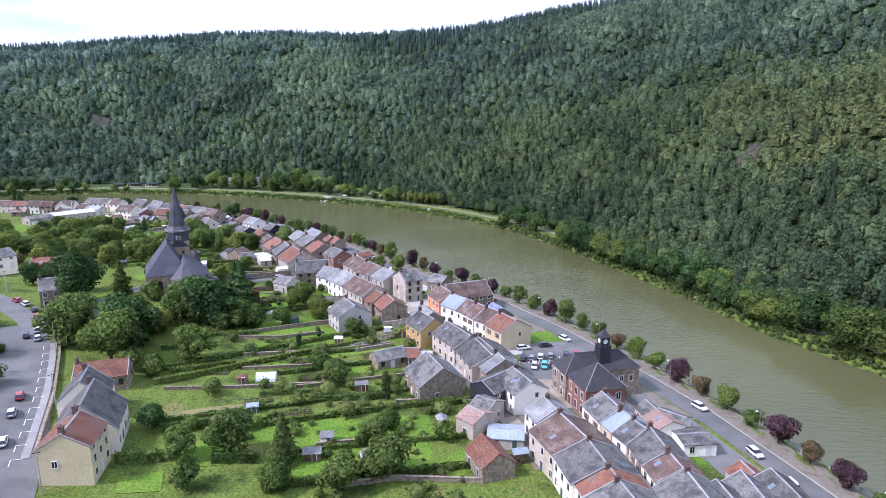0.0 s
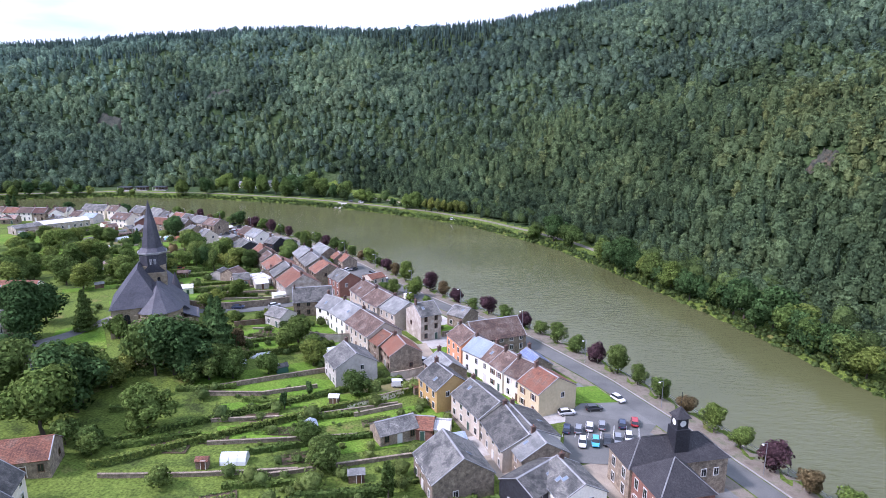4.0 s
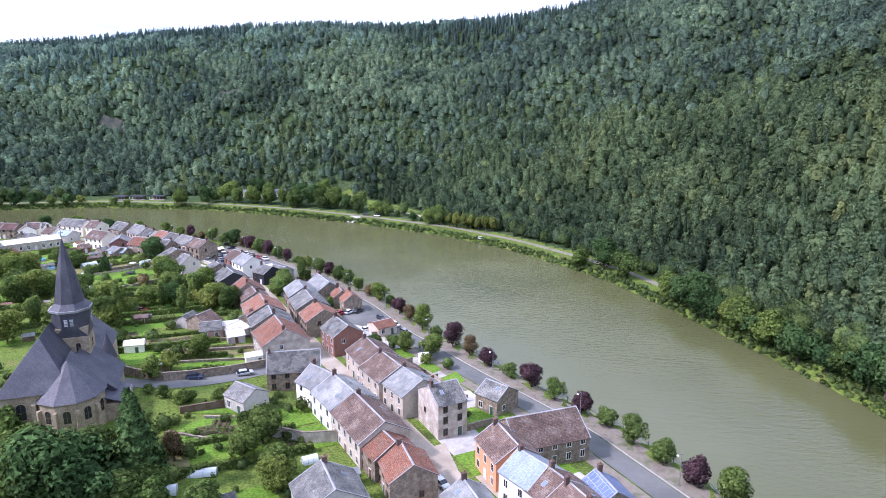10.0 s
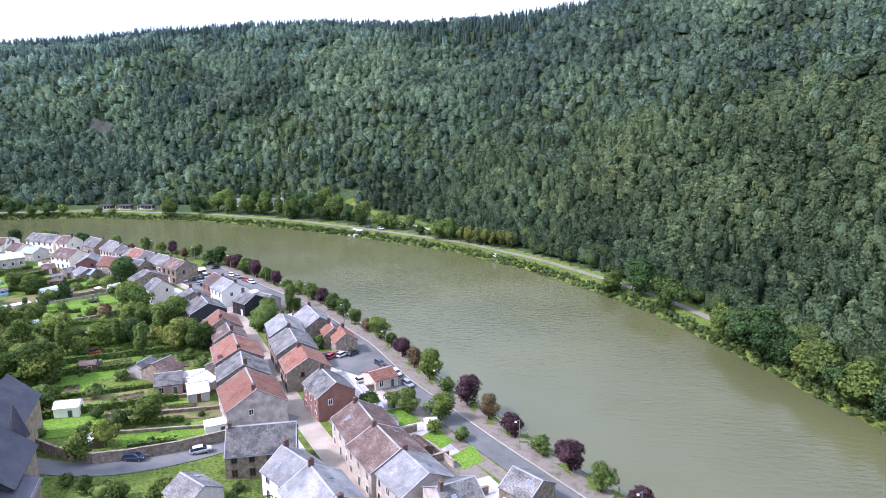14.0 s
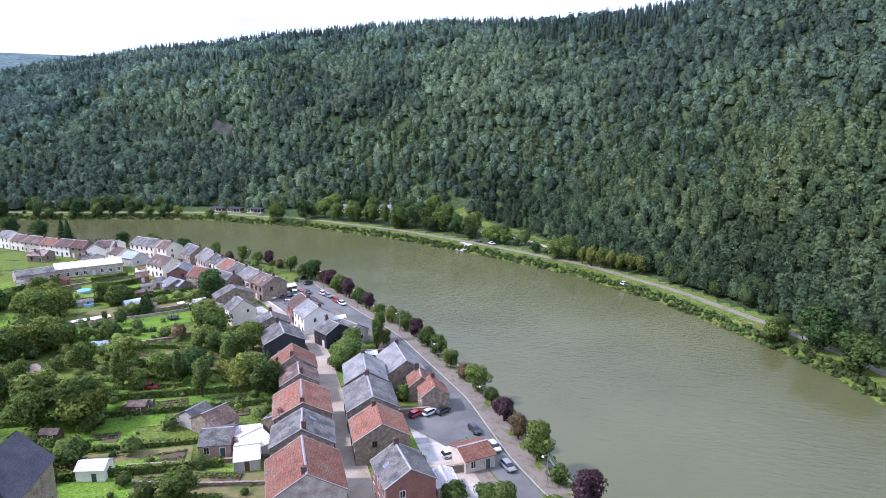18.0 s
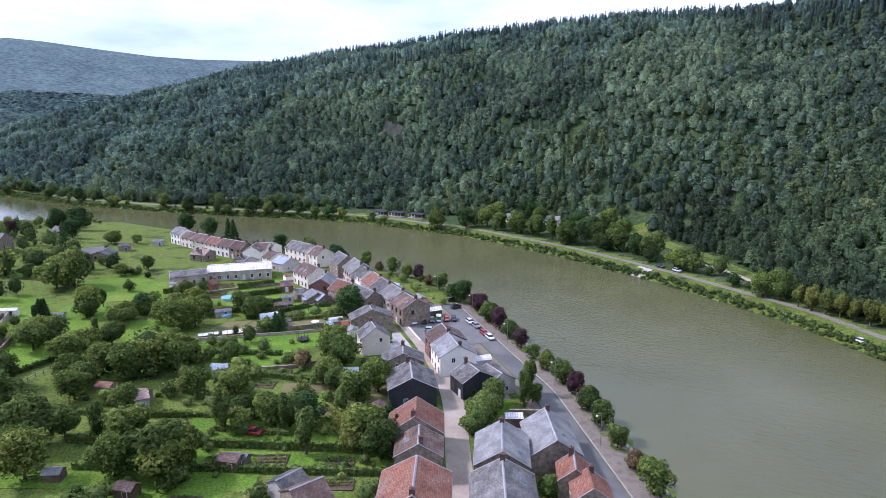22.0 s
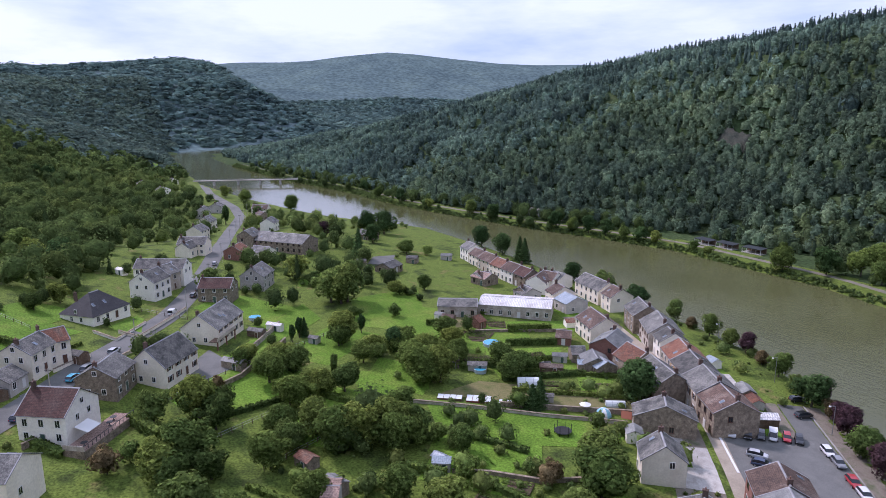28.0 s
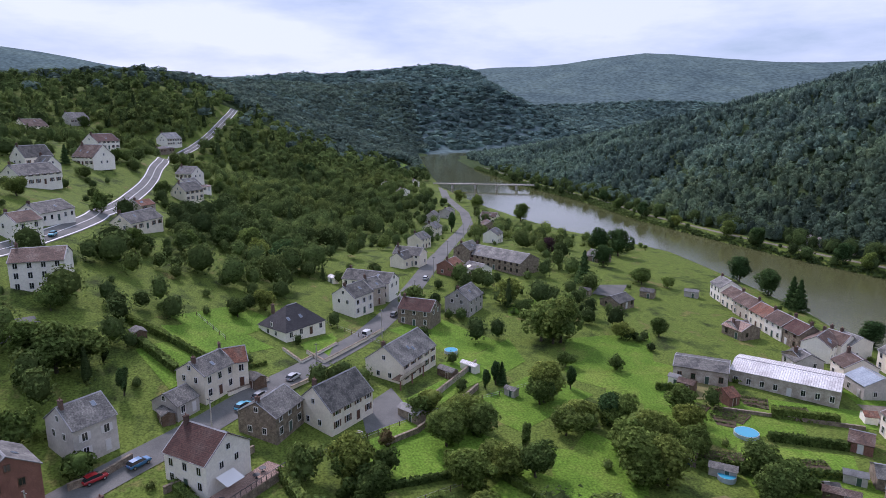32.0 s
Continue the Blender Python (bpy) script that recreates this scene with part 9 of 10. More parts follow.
garden_wall(-160.2, 344.2, -148.8, 359.4, 0.8, WALL['rough'], 'pale low garden wall', 'garden_wall')
garden_wall(-149.4, 313.7, -145.4, 320.2, 0.9, None, 'old rubble garden wall with flat coping', 'garden_wall')
garden_wall(-145.4, 320.2, -138.9, 327.3, 0.9, None, 'old rubble garden wall with flat coping', 'garden_wall')
garden_wall(-138.9, 327.3, -132.9, 341.9, 0.9, None, 'old rubble garden wall with flat coping', 'garden_wall')
garden_wall(-208.4, 287.7, -220.8, 298.0, 1.4, None, 'old rubble garden wall with flat coping', 'garden_wall')
garden_wall(-220.8, 298.0, -230.7, 304.8, 1.4, None, 'old rubble garden wall with flat coping', 'garden_wall')
garden_wall(-203.6, 280.7, -208.4, 287.7, 1.2, None, 'old rubble garden wall with flat coping', 'garden_wall')
garden_wall(-247.9, 262.4, -242.2, 267.0, 0.9, WALL['cream'], 'low cream front garden wall', 'garden_wall')
garden_wall(-242.2, 267.0, -269.3, 283.3, 0.9, WALL['cream'], 'low cream front garden wall', 'garden_wall')
garden_wall(-221.3, 247.3, -229.2, 255.0, 0.9, WALL['cream'], 'low cream front garden wall', 'garden_wall')
garden_wall(-188.6, 242.5, -195.9, 251.3, 1.3, None, 'old rubble garden wall with flat coping', 'garden_wall')
garden_wall(-195.9, 251.3, -201.3, 255.5, 1.3, None, 'old rubble garden wall with flat coping', 'garden_wall')
garden_wall(-189.1, 227.3, -192.4, 231.4, 1.3, None, 'old rubble garden wall with flat coping', 'garden_wall')
garden_wall(-192.4, 231.4, -197.7, 234.8, 1.3, None, 'old rubble garden wall with flat coping', 'garden_wall')
garden_wall(-225.3, 260.3, -234.5, 266.9, 0.8, WALL['cream'], 'low cream front garden wall', 'garden_wall')
hedge(-211.9, 370.9, -207.1, 384.6, 2.4, 1.2)
hedge(-201.8, 363.1, -196.2, 378.0, 2, 1.2)
hedge(-231.6, 373.3, -224.4, 387.4, 1.2, 1.2)
hedge(-189.8, 349.0, -182.9, 362.1, 1.6, 1.2)
hedge(-193.9, 339.9, -189.1, 345.8, 1.6, 1.2)
hedge(-155.6, 304.7, -148.7, 312.1, 1.8, 1.2)
hedge(-193.0, 301.5, -175.6, 314.2, 1.5, 1.2)
hedge(-187.3, 271.3, -196.0, 302.5, 1.2, 1.2)
hedge(-241.4, 230.3, -230.9, 245.2, 1.9, 1.2)
hedge(-247.7, 218.8, -241.4, 230.3, 2, 1.2)
hedge(-230.9, 245.2, -238.8, 253.1, 1, 1.2)
hedge(-202.0, 216.6, -204.4, 222.4, 1.6, 1.2)
hedge(-228.0, 350.1, -226.0, 356.7, 2, 1.2)
hedge(-62.5, 110.0, -54.4, 112.4, 2.2, 1.2)
hedge(-45.0, 112.2, -35.9, 113.1, 2.2, 1.2)
hedge(-59.5, 123.1, -50.0, 126.5, 2, 1.2)
hedge(-41.5, 124.6, -38.1, 129.9, 2, 1.2)
hedge(-30.1, 140.4, -12.8, 143.4, 1.4, 1.2)
hedge(-1.8, 139.8, 6.4, 142.9, 1.4, 1.2)
hedge(-70.1, 152.7, -54.9, 159.7, 1.3, 1.2)
hedge(-44.0, 142.2, -31.0, 144.9, 1.2, 1.2)
hedge(-68.7, 178.3, -55.5, 182.1, 1.2, 1.2)
hedge(-78.3, 166.8, -65.1, 171.1, 1.3, 1.2)
hedge(-37.0, 168.3, -24.1, 173.2, 1.2, 1.2)
hedge(-51.7, 175.8, -41.0, 175.6, 1, 1.2)
hedge(-89.7, 254.5, -75.7, 260.2, 1.2, 1.2)
hedge(-80.1, 246.0, -72.4, 250.6, 1.2, 1.2)
hedge(-144.0, 317.1, -129.9, 322.9, 1.3, 1.2)
hedge(-128.5, 291.8, -114.2, 299.5, 1.2, 1.2)
hedge(-144.1, 299.8, -128.8, 308.8, 1.3, 1.2)
hedge(-151.2, 283.5, -137.2, 293.2, 1.4, 1.2)
hedge(-163.0, 321.8, -148.6, 331.4, 1.2, 1.2)
tunnel(-44.8, 151.2, 5, 5, 1.6)
tunnel(-175.5, 351.9, 58, 6, 1.7)
tunnel(-60.0, 194.8, 20, 5, 1.2)
tunnel(-84.2, 285.9, 20, 4, 1)
pool(-203.7, 359.3, 2.6)
pool(-253.8, 301.6, 1.9)
pool(-268.8, 400.7, 2.2)
shed(-25.9, 115.0, 5, 3.4, 2.6, 2, 'wood', 'zinc')
shed(-24.1, 121.5, 5, 2.6, 2.6, 2.1, 'white', 'zinc')
shed(-50.1, 148.7, 5, 2.2, 1.8, 1.9, 'wood', 'orange')
shed(-43.3, 134.1, 10, 2.4, 2, 1.8, 'green', 'bluemetal')
shed(-20.2, 147.5, 10, 3, 2.2, 2, 'wood', 'zinc')
shed(-30.8, 178.6, 0, 2.2, 2, 1.9, 'wood', 'whitemetal')
shed(-108.0, 185.0, 20, 6, 5, 2.8, 'stone', 'slate')
shed(-101.5, 258.9, 20, 5, 4, 2.6, 'white', 'whitemetal')
shed(-120.5, 267.2, 20, 3.5, 2.6, 2.2, 'wood', 'brown')
shed(-164.1, 289.8, 20, 4, 3, 2.2, 'stone', 'orange')
shed(-113.1, 285.7, 20, 3, 2.5, 2, 'wood', 'slate')
shed(-113.7, 283.9, 20, 4, 3, 2.4, 'wood', 'brown')
shed(-153.2, 291.6, 20, 4, 3, 2.6, 'stone', 'zinc')
shed(-153.5, 313.3, 20, 2.6, 2, 1.9, 'grey', 'bluemetal')
shed(-151.6, 312.7, 55, 3.4, 2.6, 2.2, 'grey', 'bluemetal')
shed(-152.3, 290.8, 55, 3, 3, 3, 'stone', 'tan')
shed(-226.5, 252.5, 40, 4, 3, 2.4, 'wood', 'slate')
shed(-237.6, 298.3, 40, 5, 2.5, 2.3, 'wood', 'slate')
shed(-241.9, 304.9, 40, 5, 2, 2.2, 'white', 'whitemetal')
shed(-214.4, 286.9, 40, 6, 2.6, 2.4, 'stone', 'zinc')
shed(-194.6, 340.3, 55, 4, 3, 2.3, 'stone', 'brown')
shed(-189.4, 345.1, 55, 5, 2.5, 2, 'grey', 'slate')
shed(-179.5, 362.3, 55, 6, 2.4, 2.2, 'wood', 'brown')
shed(-184.9, 369.7, 55, 4, 2.4, 2.2, 'grey', 'zinc')
shed(-177.1, 372.1, 55, 4, 3, 2.4, 'stone', 'bluemetal')
shed(-306.8, 360.4, 50, 4, 3, 2.4, 'stone', 'slate')
shed(-306.8, 385.2, 50, 5, 4, 2.6, 'stone', 'slate')
shed(-308.6, 404.1, 50, 5, 3, 2.5, 'grey', 'zinc')
shed(-316.2, 267.5, 30, 4, 2.5, 2.3, 'white', 'whitemetal')
shed(-239.1, 224.0, 30, 4, 3, 2.4, 'wood', 'slate')
shed(-231.1, 357.0, 40, 3, 2.4, 2.4, 'white', 'zinc')
shed(-227.6, 358.3, 40, 4, 3, 2.4, 'wood', 'brown')
shed(-210.9, 237.2, 30, 4, 2.5, 2.2, 'wood', 'slate')
shed(-227.1, 312.4, 40, 3, 2, 2, 'grey', 'slate')
veg_bed(-46.0, 168.4, 8, 9, 4.5, 6)
veg_bed(-48.5, 219.2, 20, 7, 4, 5)
veg_bed(-40.7, 163.3, 5, 9, 3.5, 5)
veg_bed(-52.9, 158.1, 5, 8, 3, 5)
veg_bed(-28.2, 153.5, 5, 6, 3, 4)
veg_bed(-81.7, 266.5, 15, 10, 3, 5)
veg_bed(-90.2, 261.1, 15, 8, 3, 4)
veg_bed(-220.1, 370.4, 58, 9, 6, 7)
veg_bed(-210.6, 357.7, 58, 6, 5, 5)
veg_bed(-213.5, 361.3, 40, 8, 6, 6)
veg_bed(-218.2, 355.4, 40, 6, 4, 5)
veg_bed(-137.9, 314.4, 30, 6, 4, 5)
veg_bed(-57.9, 218.1, 20, 7, 4, 5)
veg_bed(-22.3, 142.5, 5, 7, 3, 4)
veg_bed(-58.9, 153.9, 5, 7, 3, 4)
patch('lawn_plot', [(-70.9, 157.8), (-53.6, 161.4), (-48.1, 158.8), (-70.4, 153.7)], M_LAWN, 0.11, 'bright mown garden lawn', 'lawn')
patch('lawn_plot', [(-65.9, 180.1), (-68.0, 192.9), (-29.9, 190.1), (-37.7, 180.8)], M_LAWN, 0.11, 'bright mown garden lawn', 'lawn')
patch('lawn_plot', [(-35.3, 172.3), (-33.1, 177.1), (-22.4, 183.8), (-26.9, 176.0)], M_LAWN, 0.11, 'bright mown garden lawn', 'lawn')
patch('lawn_plot', [(-48.9, 165.9), (-39.4, 170.6), (-37.3, 164.1), (-45.8, 160.9)], M_LAWN, 0.11, 'bright mown garden lawn', 'lawn')
patch('lawn_plot', [(-56.5, 184.5), (-39.7, 188.0), (-38.9, 180.6), (-51.9, 179.2)], M_LAWN, 0.11, 'bright mown garden lawn', 'lawn')
patch('lawn_plot', [(-119.4, 212.1), (-111.2, 222.0), (-97.1, 199.6), (-112.9, 197.0)], M_LAWN, 0.11, 'bright mown garden lawn', 'lawn')
patch('lawn_plot', [(-61.5, 132.1), (-46.7, 137.5), (-43.0, 129.6), (-58.4, 124.6)], M_HAY, 0.11, 'dry mown garden grass', 'lawn')
patch('lawn_plot', [(-59.3, 104.6), (-52.8, 108.6), (-50.6, 102.2), (-58.1, 100.2)], M_LAWN, 0.11, 'bright mown garden lawn', 'lawn')
patch('lawn_plot', [(-55.6, 117.8), (-43.2, 122.1), (-38.0, 112.6), (-51.2, 109.8)], M_LAWN, 0.11, 'bright mown garden lawn', 'lawn')
patch('lawn_plot', [(-53.1, 163.8), (-35.4, 168.0), (-34.3, 162.1), (-51.5, 158.3)], M_LAWN, 0.11, 'bright mown garden lawn', 'lawn')
patch('lawn_plot', [(-37.9, 181.0), (-18.1, 186.5), (-16.0, 181.8), (-36.6, 174.3)], M_LAWN, 0.11, 'bright mown garden lawn', 'lawn')
patch('lawn_plot', [(-56.0, 173.6), (-37.9, 181.0), (-36.9, 175.6), (-54.2, 167.6)], M_LAWN, 0.11, 'bright mown garden lawn', 'lawn')
patch('lawn_plot', [(-33.8, 132.9), (-23.8, 135.1), (-18.0, 130.1), (-30.8, 125.4)], M_LAWN, 0.11, 'bright mown garden lawn', 'lawn')
patch('lawn_plot', [(-22.2, 124.7), (-10.3, 128.1), (-7.6, 123.4), (-19.3, 121.4)], M_LAWN, 0.11, 'bright mown garden lawn', 'lawn')
patch('lawn_plot', [(-4.2, 112.6), (5.6, 122.0), (9.9, 115.7), (1.8, 109.1)], M_LAWN, 0.11, 'bright mown garden lawn', 'lawn')
patch('lawn_plot', [(-33.6, 158.4), (-14.7, 166.4), (-12.7, 160.7), (-32.5, 153.1)], M_LAWN, 0.11, 'bright mown garden lawn', 'lawn')
patch('lawn_plot', [(-97.2, 263.3), (-83.4, 269.8), (-74.2, 277.6), (-73.7, 271.1)], M_LAWN, 0.11, 'bright mown garden lawn', 'lawn')
patch('lawn_plot', [(-91.8, 255.7), (-79.3, 261.7), (-66.6, 268.0), (-66.6, 264.5)], M_HAY, 0.11, 'dry mown garden grass', 'lawn')
patch('lawn_plot', [(-88.9, 250.0), (-76.7, 256.7), (-65.7, 262.4), (-66.6, 254.9)], M_LAWN, 0.11, 'bright mown garden lawn', 'lawn')
patch('lawn_plot', [(-85.4, 246.3), (-74.0, 251.1), (-70.2, 254.1), (-72.0, 249.8)], M_LAWN, 0.11, 'bright mown garden lawn', 'lawn')
patch('lawn_plot', [(-71.7, 223.0), (-62.3, 227.9), (-54.1, 231.3), (-54.7, 227.7)], M_LAWN, 0.11, 'bright mown garden lawn', 'lawn')
patch('lawn_plot', [(-133.3, 301.3), (-123.3, 308.7), (-115.8, 299.2), (-125.5, 292.4)], M_LAWN, 0.11, 'bright mown garden lawn', 'lawn')
patch('lawn_plot', [(-158.0, 314.5), (-148.5, 329.6), (-138.8, 318.0), (-150.3, 306.9)], M_LAWN, 0.11, 'bright mown garden lawn', 'lawn')
patch('lawn_plot', [(-102.0, 263.8), (-92.2, 271.7), (-88.7, 268.9), (-98.9, 260.7)], M_LAWN, 0.11, 'bright mown garden lawn', 'lawn')
patch('lawn_plot', [(-165.9, 320.4), (-154.1, 337.7), (-145.2, 327.5), (-158.6, 313.4)], M_LAWN, 0.11, 'bright mown garden lawn', 'lawn')
patch('lawn_plot', [(-135.3, 305.8), (-120.6, 321.4), (-117.0, 314.2), (-127.5, 297.6)], M_LAWN, 0.11, 'bright mown garden lawn', 'lawn')
patch('lawn_plot', [(-208.8, 324.9), (-193.7, 335.2), (-181.7, 324.5), (-195.8, 314.9)], M_LAWN, 0.11, 'bright mown garden lawn', 'lawn')
patch('lawn_plot', [(-137.2, 293.2), (-130.0, 304.1), (-122.7, 296.1), (-124.0, 282.3)], M_LAWN, 0.11, 'bright mown garden lawn', 'lawn')
patch('lawn_plot', [(-180.7, 327.7), (-182.9, 341.5), (-160.8, 369.6), (-152.6, 365.0)], M_HAY, 0.11, 'dry mown garden grass', 'lawn')
patch('lawn_plot', [(-166.5, 326.7), (-155.6, 340.5), (-145.3, 355.9), (-140.9, 346.6)], M_LAWN, 0.11, 'bright mown garden lawn', 'lawn')
patch('lawn_plot', [(-162.1, 324.0), (-149.8, 335.9), (-142.9, 330.5), (-150.6, 317.0)], M_LAWN, 0.11, 'bright mown garden lawn', 'lawn')
patch('lawn_plot', [(-220.6, 361.9), (-211.9, 389.7), (-206.8, 386.7), (-214.2, 360.0)], M_LAWN, 0.11, 'bright mown garden lawn', 'lawn')
patch('lawn_plot', [(-201.0, 355.5), (-193.9, 377.2), (-184.2, 371.1), (-193.5, 350.6)], M_LAWN, 0.11, 'bright mown garden lawn', 'lawn')
patch('lawn_plot', [(-246.5, 297.9), (-255.0, 310.8), (-237.8, 309.5), (-226.0, 296.3)], M_LAWN, 0.11, 'bright mown garden lawn', 'lawn')
patch('lawn_plot', [(-214.3, 278.0), (-235.8, 297.1), (-229.8, 300.4), (-203.4, 281.3)], M_LAWN, 0.11, 'bright mown garden lawn', 'lawn')
patch('lawn_plot', [(-252.9, 264.1), (-263.9, 268.0), (-260.7, 270.0), (-247.2, 268.1)], M_LAWN, 0.11, 'bright mown garden lawn', 'lawn')
patch('lawn_plot', [(-241.8, 341.6), (-241.6, 367.8), (-212.7, 352.9), (-225.8, 336.2)], M_LAWN, 0.11, 'bright mown garden lawn', 'lawn')
patch('lawn_plot', [(-202.0, 313.7), (-197.2, 332.9), (-184.0, 327.5), (-188.3, 311.2)], M_LAWN, 0.11, 'bright mown garden lawn', 'lawn')
patch('lawn_plot', [(-234.2, 224.7), (-245.3, 233.2), (-233.9, 244.6), (-221.6, 235.1)], M_LAWN, 0.11, 'bright mown garden lawn', 'lawn')
patch('lawn_plot', [(-257.6, 226.2), (-278.1, 240.0), (-270.8, 253.9), (-245.6, 239.9)], M_LAWN, 0.11, 'bright mown garden lawn', 'lawn')
patch('lawn_plot', [(-253.8, 260.0), (-264.7, 268.8), (-251.4, 267.6), (-246.5, 263.5)], M_LAWN, 0.11, 'bright mown garden lawn', 'lawn')
patch('lawn_plot', [(-252.4, 308.1), (-264.8, 320.9), (-247.7, 321.5), (-233.9, 307.5)], M_LAWN, 0.11, 'bright mown garden lawn', 'lawn')
patch('lawn_plot', [(-264.0, 338.4), (-268.4, 367.8), (-238.4, 355.1), (-239.6, 330.2)], M_LAWN, 0.11, 'bright mown garden lawn', 'lawn')
patch('lawn_plot', [(-295.5, 328.3), (-308.0, 355.3), (-292.2, 347.8), (-284.4, 325.6)], M_LAWN, 0.11, 'bright mown garden lawn', 'lawn')
patch('lawn_plot', [(-23.6, 262.4), (-20.1, 267.1), (-15.9, 261.9), (-19.1, 257.1)], M_LAWN, 0.11, 'bright mown garden lawn', 'lawn')
patch('lawn_plot', [(-16.0, 255.4), (-11.9, 260.9), (-9.2, 254.7), (-13.2, 250.9)], M_LAWN, 0.11, 'bright mown garden lawn', 'lawn')
shed(-21.6, 266.9, 20, 2.6, 2.6, 2.2, 'white', 'whitemetal')
garden_wall(-24.3, 261.1, -19.3, 256.5, 1.5, WALL['rough'], 'rough rendered garden wall beside the quay', 'garden_wall')
garden_wall(-19.3, 256.5, -15.1, 251.3, 1.5, WALL['rough'], 'rough rendered garden wall beside the quay', 'garden_wall')
patch('yard', [(-218.3, 275.9), (-229.6, 283.4), (-215.0, 287.8), (-208.0, 276.9)], M_ASPHALT, 0.13, 'paved house yard', 'yard')
patch('yard', [(-211.1, 241.0), (-217.0, 247.6), (-208.5, 248.0), (-205.3, 243.3)], M_ASPHALT, 0.13, 'paved house yard', 'yard')
patch('yard', [(-237.3, 195.2), (-241.7, 200.4), (-235.9, 206.3), (-229.0, 198.9)], M_ASPHALT, 0.13, 'paved house yard', 'yard')
patch('yard', [(-320.4, 371.7), (-322.0, 384.0), (-304.1, 372.7), (-308.1, 363.6)], M_ASPHALT, 0.13, 'paved house yard', 'yard')
def cold_frame(x, y, yaw, L, W, rim):
    root = thing('cold_frame', pose(x, y, float(lie(x, y)), 0, 0, yaw), 'low garden cold frame with glazed lids', 'cold frame', 'cold frames')
    part('box', Shape().box(-L / 2, -W / 2, -0.3, L / 2, W / 2, 0.45), rim, root)
    n = max(2, int(L / 1.3))
    for i in range(n):
        x0, x1 = -L / 2 + L * i / n + 0.07, -L / 2 + L * (i + 1) / n - 0.07
        part('lid', Shape().slab((x0, -W / 2 + 0.05, 0.48), (x1, -W / 2 + 0.05, 0.48), (x1, W / 2 - 0.05, 0.66), (x0, W / 2 - 0.05, 0.66), 0.05), M_PLASTIC, root)


cold_frame(-177.5, 329.6, 52, 6, 2.0, M_WOOD)
cold_frame(-173.6, 335.4, 52, 6, 3.0, gloss('red_brown_timber_paint', (0.2, 0.05, 0.04), 0.6))
cold_frame(-168.0, 342.2, 52, 8, 2.0, M_IRON)
M_TENT = gloss('pale_blue_tent_cloth', (0.22, 0.45, 0.52), 0.6)
dome = thing('dome_tent', pose(-154.5, 357.6, float(lie(-154.5, 357.6)), 0, 0, 30), 'pale blue and white domed garden tent', 'tent')
for k in range(8):
    shell = Shape()
    a0, a1 = math.pi * k / 8, math.pi * (k + 1) / 8
    for i in range(5):
        h0, h1 = math.pi / 2 * i / 5, math.pi / 2 * (i + 1) / 5
        q = [(1.9 * math.cos(a * 2) * math.cos(h), 1.9 * math.sin(a * 2) * math.cos(h), 1.9 * math.sin(h)) for a, h in ((a0, h0), (a1, h0), (a1, h1), (a0, h1))]
        shell.face(*q)
    part('panel', shell, M_TENT if k % 3 else M_FRAME, dome)
tramp = thing('trampoline', pose(-152.0, 343.3, float(lie(-152.0, 343.3))), 'round garden trampoline with black mat and net', 'trampoline')
part('frame', Shape().prism(circle(1.9, 20), 0.75, 0.85), M_IRON, tramp)
part('mat', Shape().prism(circle(1.7, 20), 0.84, 0.88), M_TYRE, tramp)
for k in range(6):
    part('leg', Shape().box(-0.04, -0.04, -0.3, 0.04, 0.04, 2.4), M_IRON, tramp, at=pose(1.85 * math.cos(k * 1.047), 1.85 * math.sin(k * 1.047), 0))

# yards between the terraces and the quay, and behind the western terraces
rng_y = random.Random(4)
for side, near_o, far_o in ((-1, 4.5, 24.0), (1, 4.0, 13.0)):
    pts = along(STREET[3:], 55, 470, 8.5, 0)
    for (x, y, yaw), (x2, y2, yaw2) in zip(pts, pts[1:]):
        n0, n1 = Vector((-math.sin(radians(yaw)), math.cos(radians(yaw)))) * side, Vector((-math.sin(radians(yaw2)), math.cos(radians(yaw2)))) * side
        mats = [(M_LANE, "pale gravel yard"), (M_CONCRETE, "stained concrete yard"), (M_LAWN, "small green yard lawn"), (M_PAVE, "earthy back yard"), (M_CONCRETE, "stained concrete yard")]
        for lo, hi in ((near_o, (near_o + far_o) / 2), ((near_o + far_o) / 2, far_o)):
            mat, words = mats[rng_y.randrange(5)] if side < 0 else mats[rng_y.choice([0, 1, 3, 2])]
            q = [Vector((x, y)) + n0 * lo, Vector((x2, y2)) + n1 * lo, Vector((x2, y2)) + n1 * hi, Vector((x, y)) + n0 * hi]
            dist = float(line_distance(np.array(q[2].x), np.array(q[2].y), NEAR_BANK))
            if dist < 17 or (20 < q[0].x < 46 and 150 < q[0].y < 195):
                continue
            patch("yard", [tuple(v) for v in q], mat, 0.06, words + " behind village houses", "yard")
for x, y, yaw in along(STREET[3:], 95, 330, 13, -15.5):
    c, s_ = math.cos(radians(yaw)), math.sin(radians(yaw))
    if free(x, y, 1.0):
        garden_wall(x + s_ * 5, y - c * 5, x - s_ * 3, y + c * 3, 1.6)

# terrace with awning behind the white upper house, outside stairs and balcony beside it
M_CLOTH = gloss("blue_grey_seat_cushion", (0.08, 0.13, 0.2), 0.8)
terr = thing("terrace", pose(-189.3, 255.7, 9.0, 0, 0, 142), "raised paved house terrace with rubble wall and white awning", "terrace")
part("retaining_wall", Shape().box(-7.8, -2.3, -0.5, 7.8, 2.3, 3.0), WALL["stone"], terr)
part("paving", Shape().box(-7.7, -2.2, 3.0, 7.7, 2.2, 3.08), ROOF["tan"], terr)
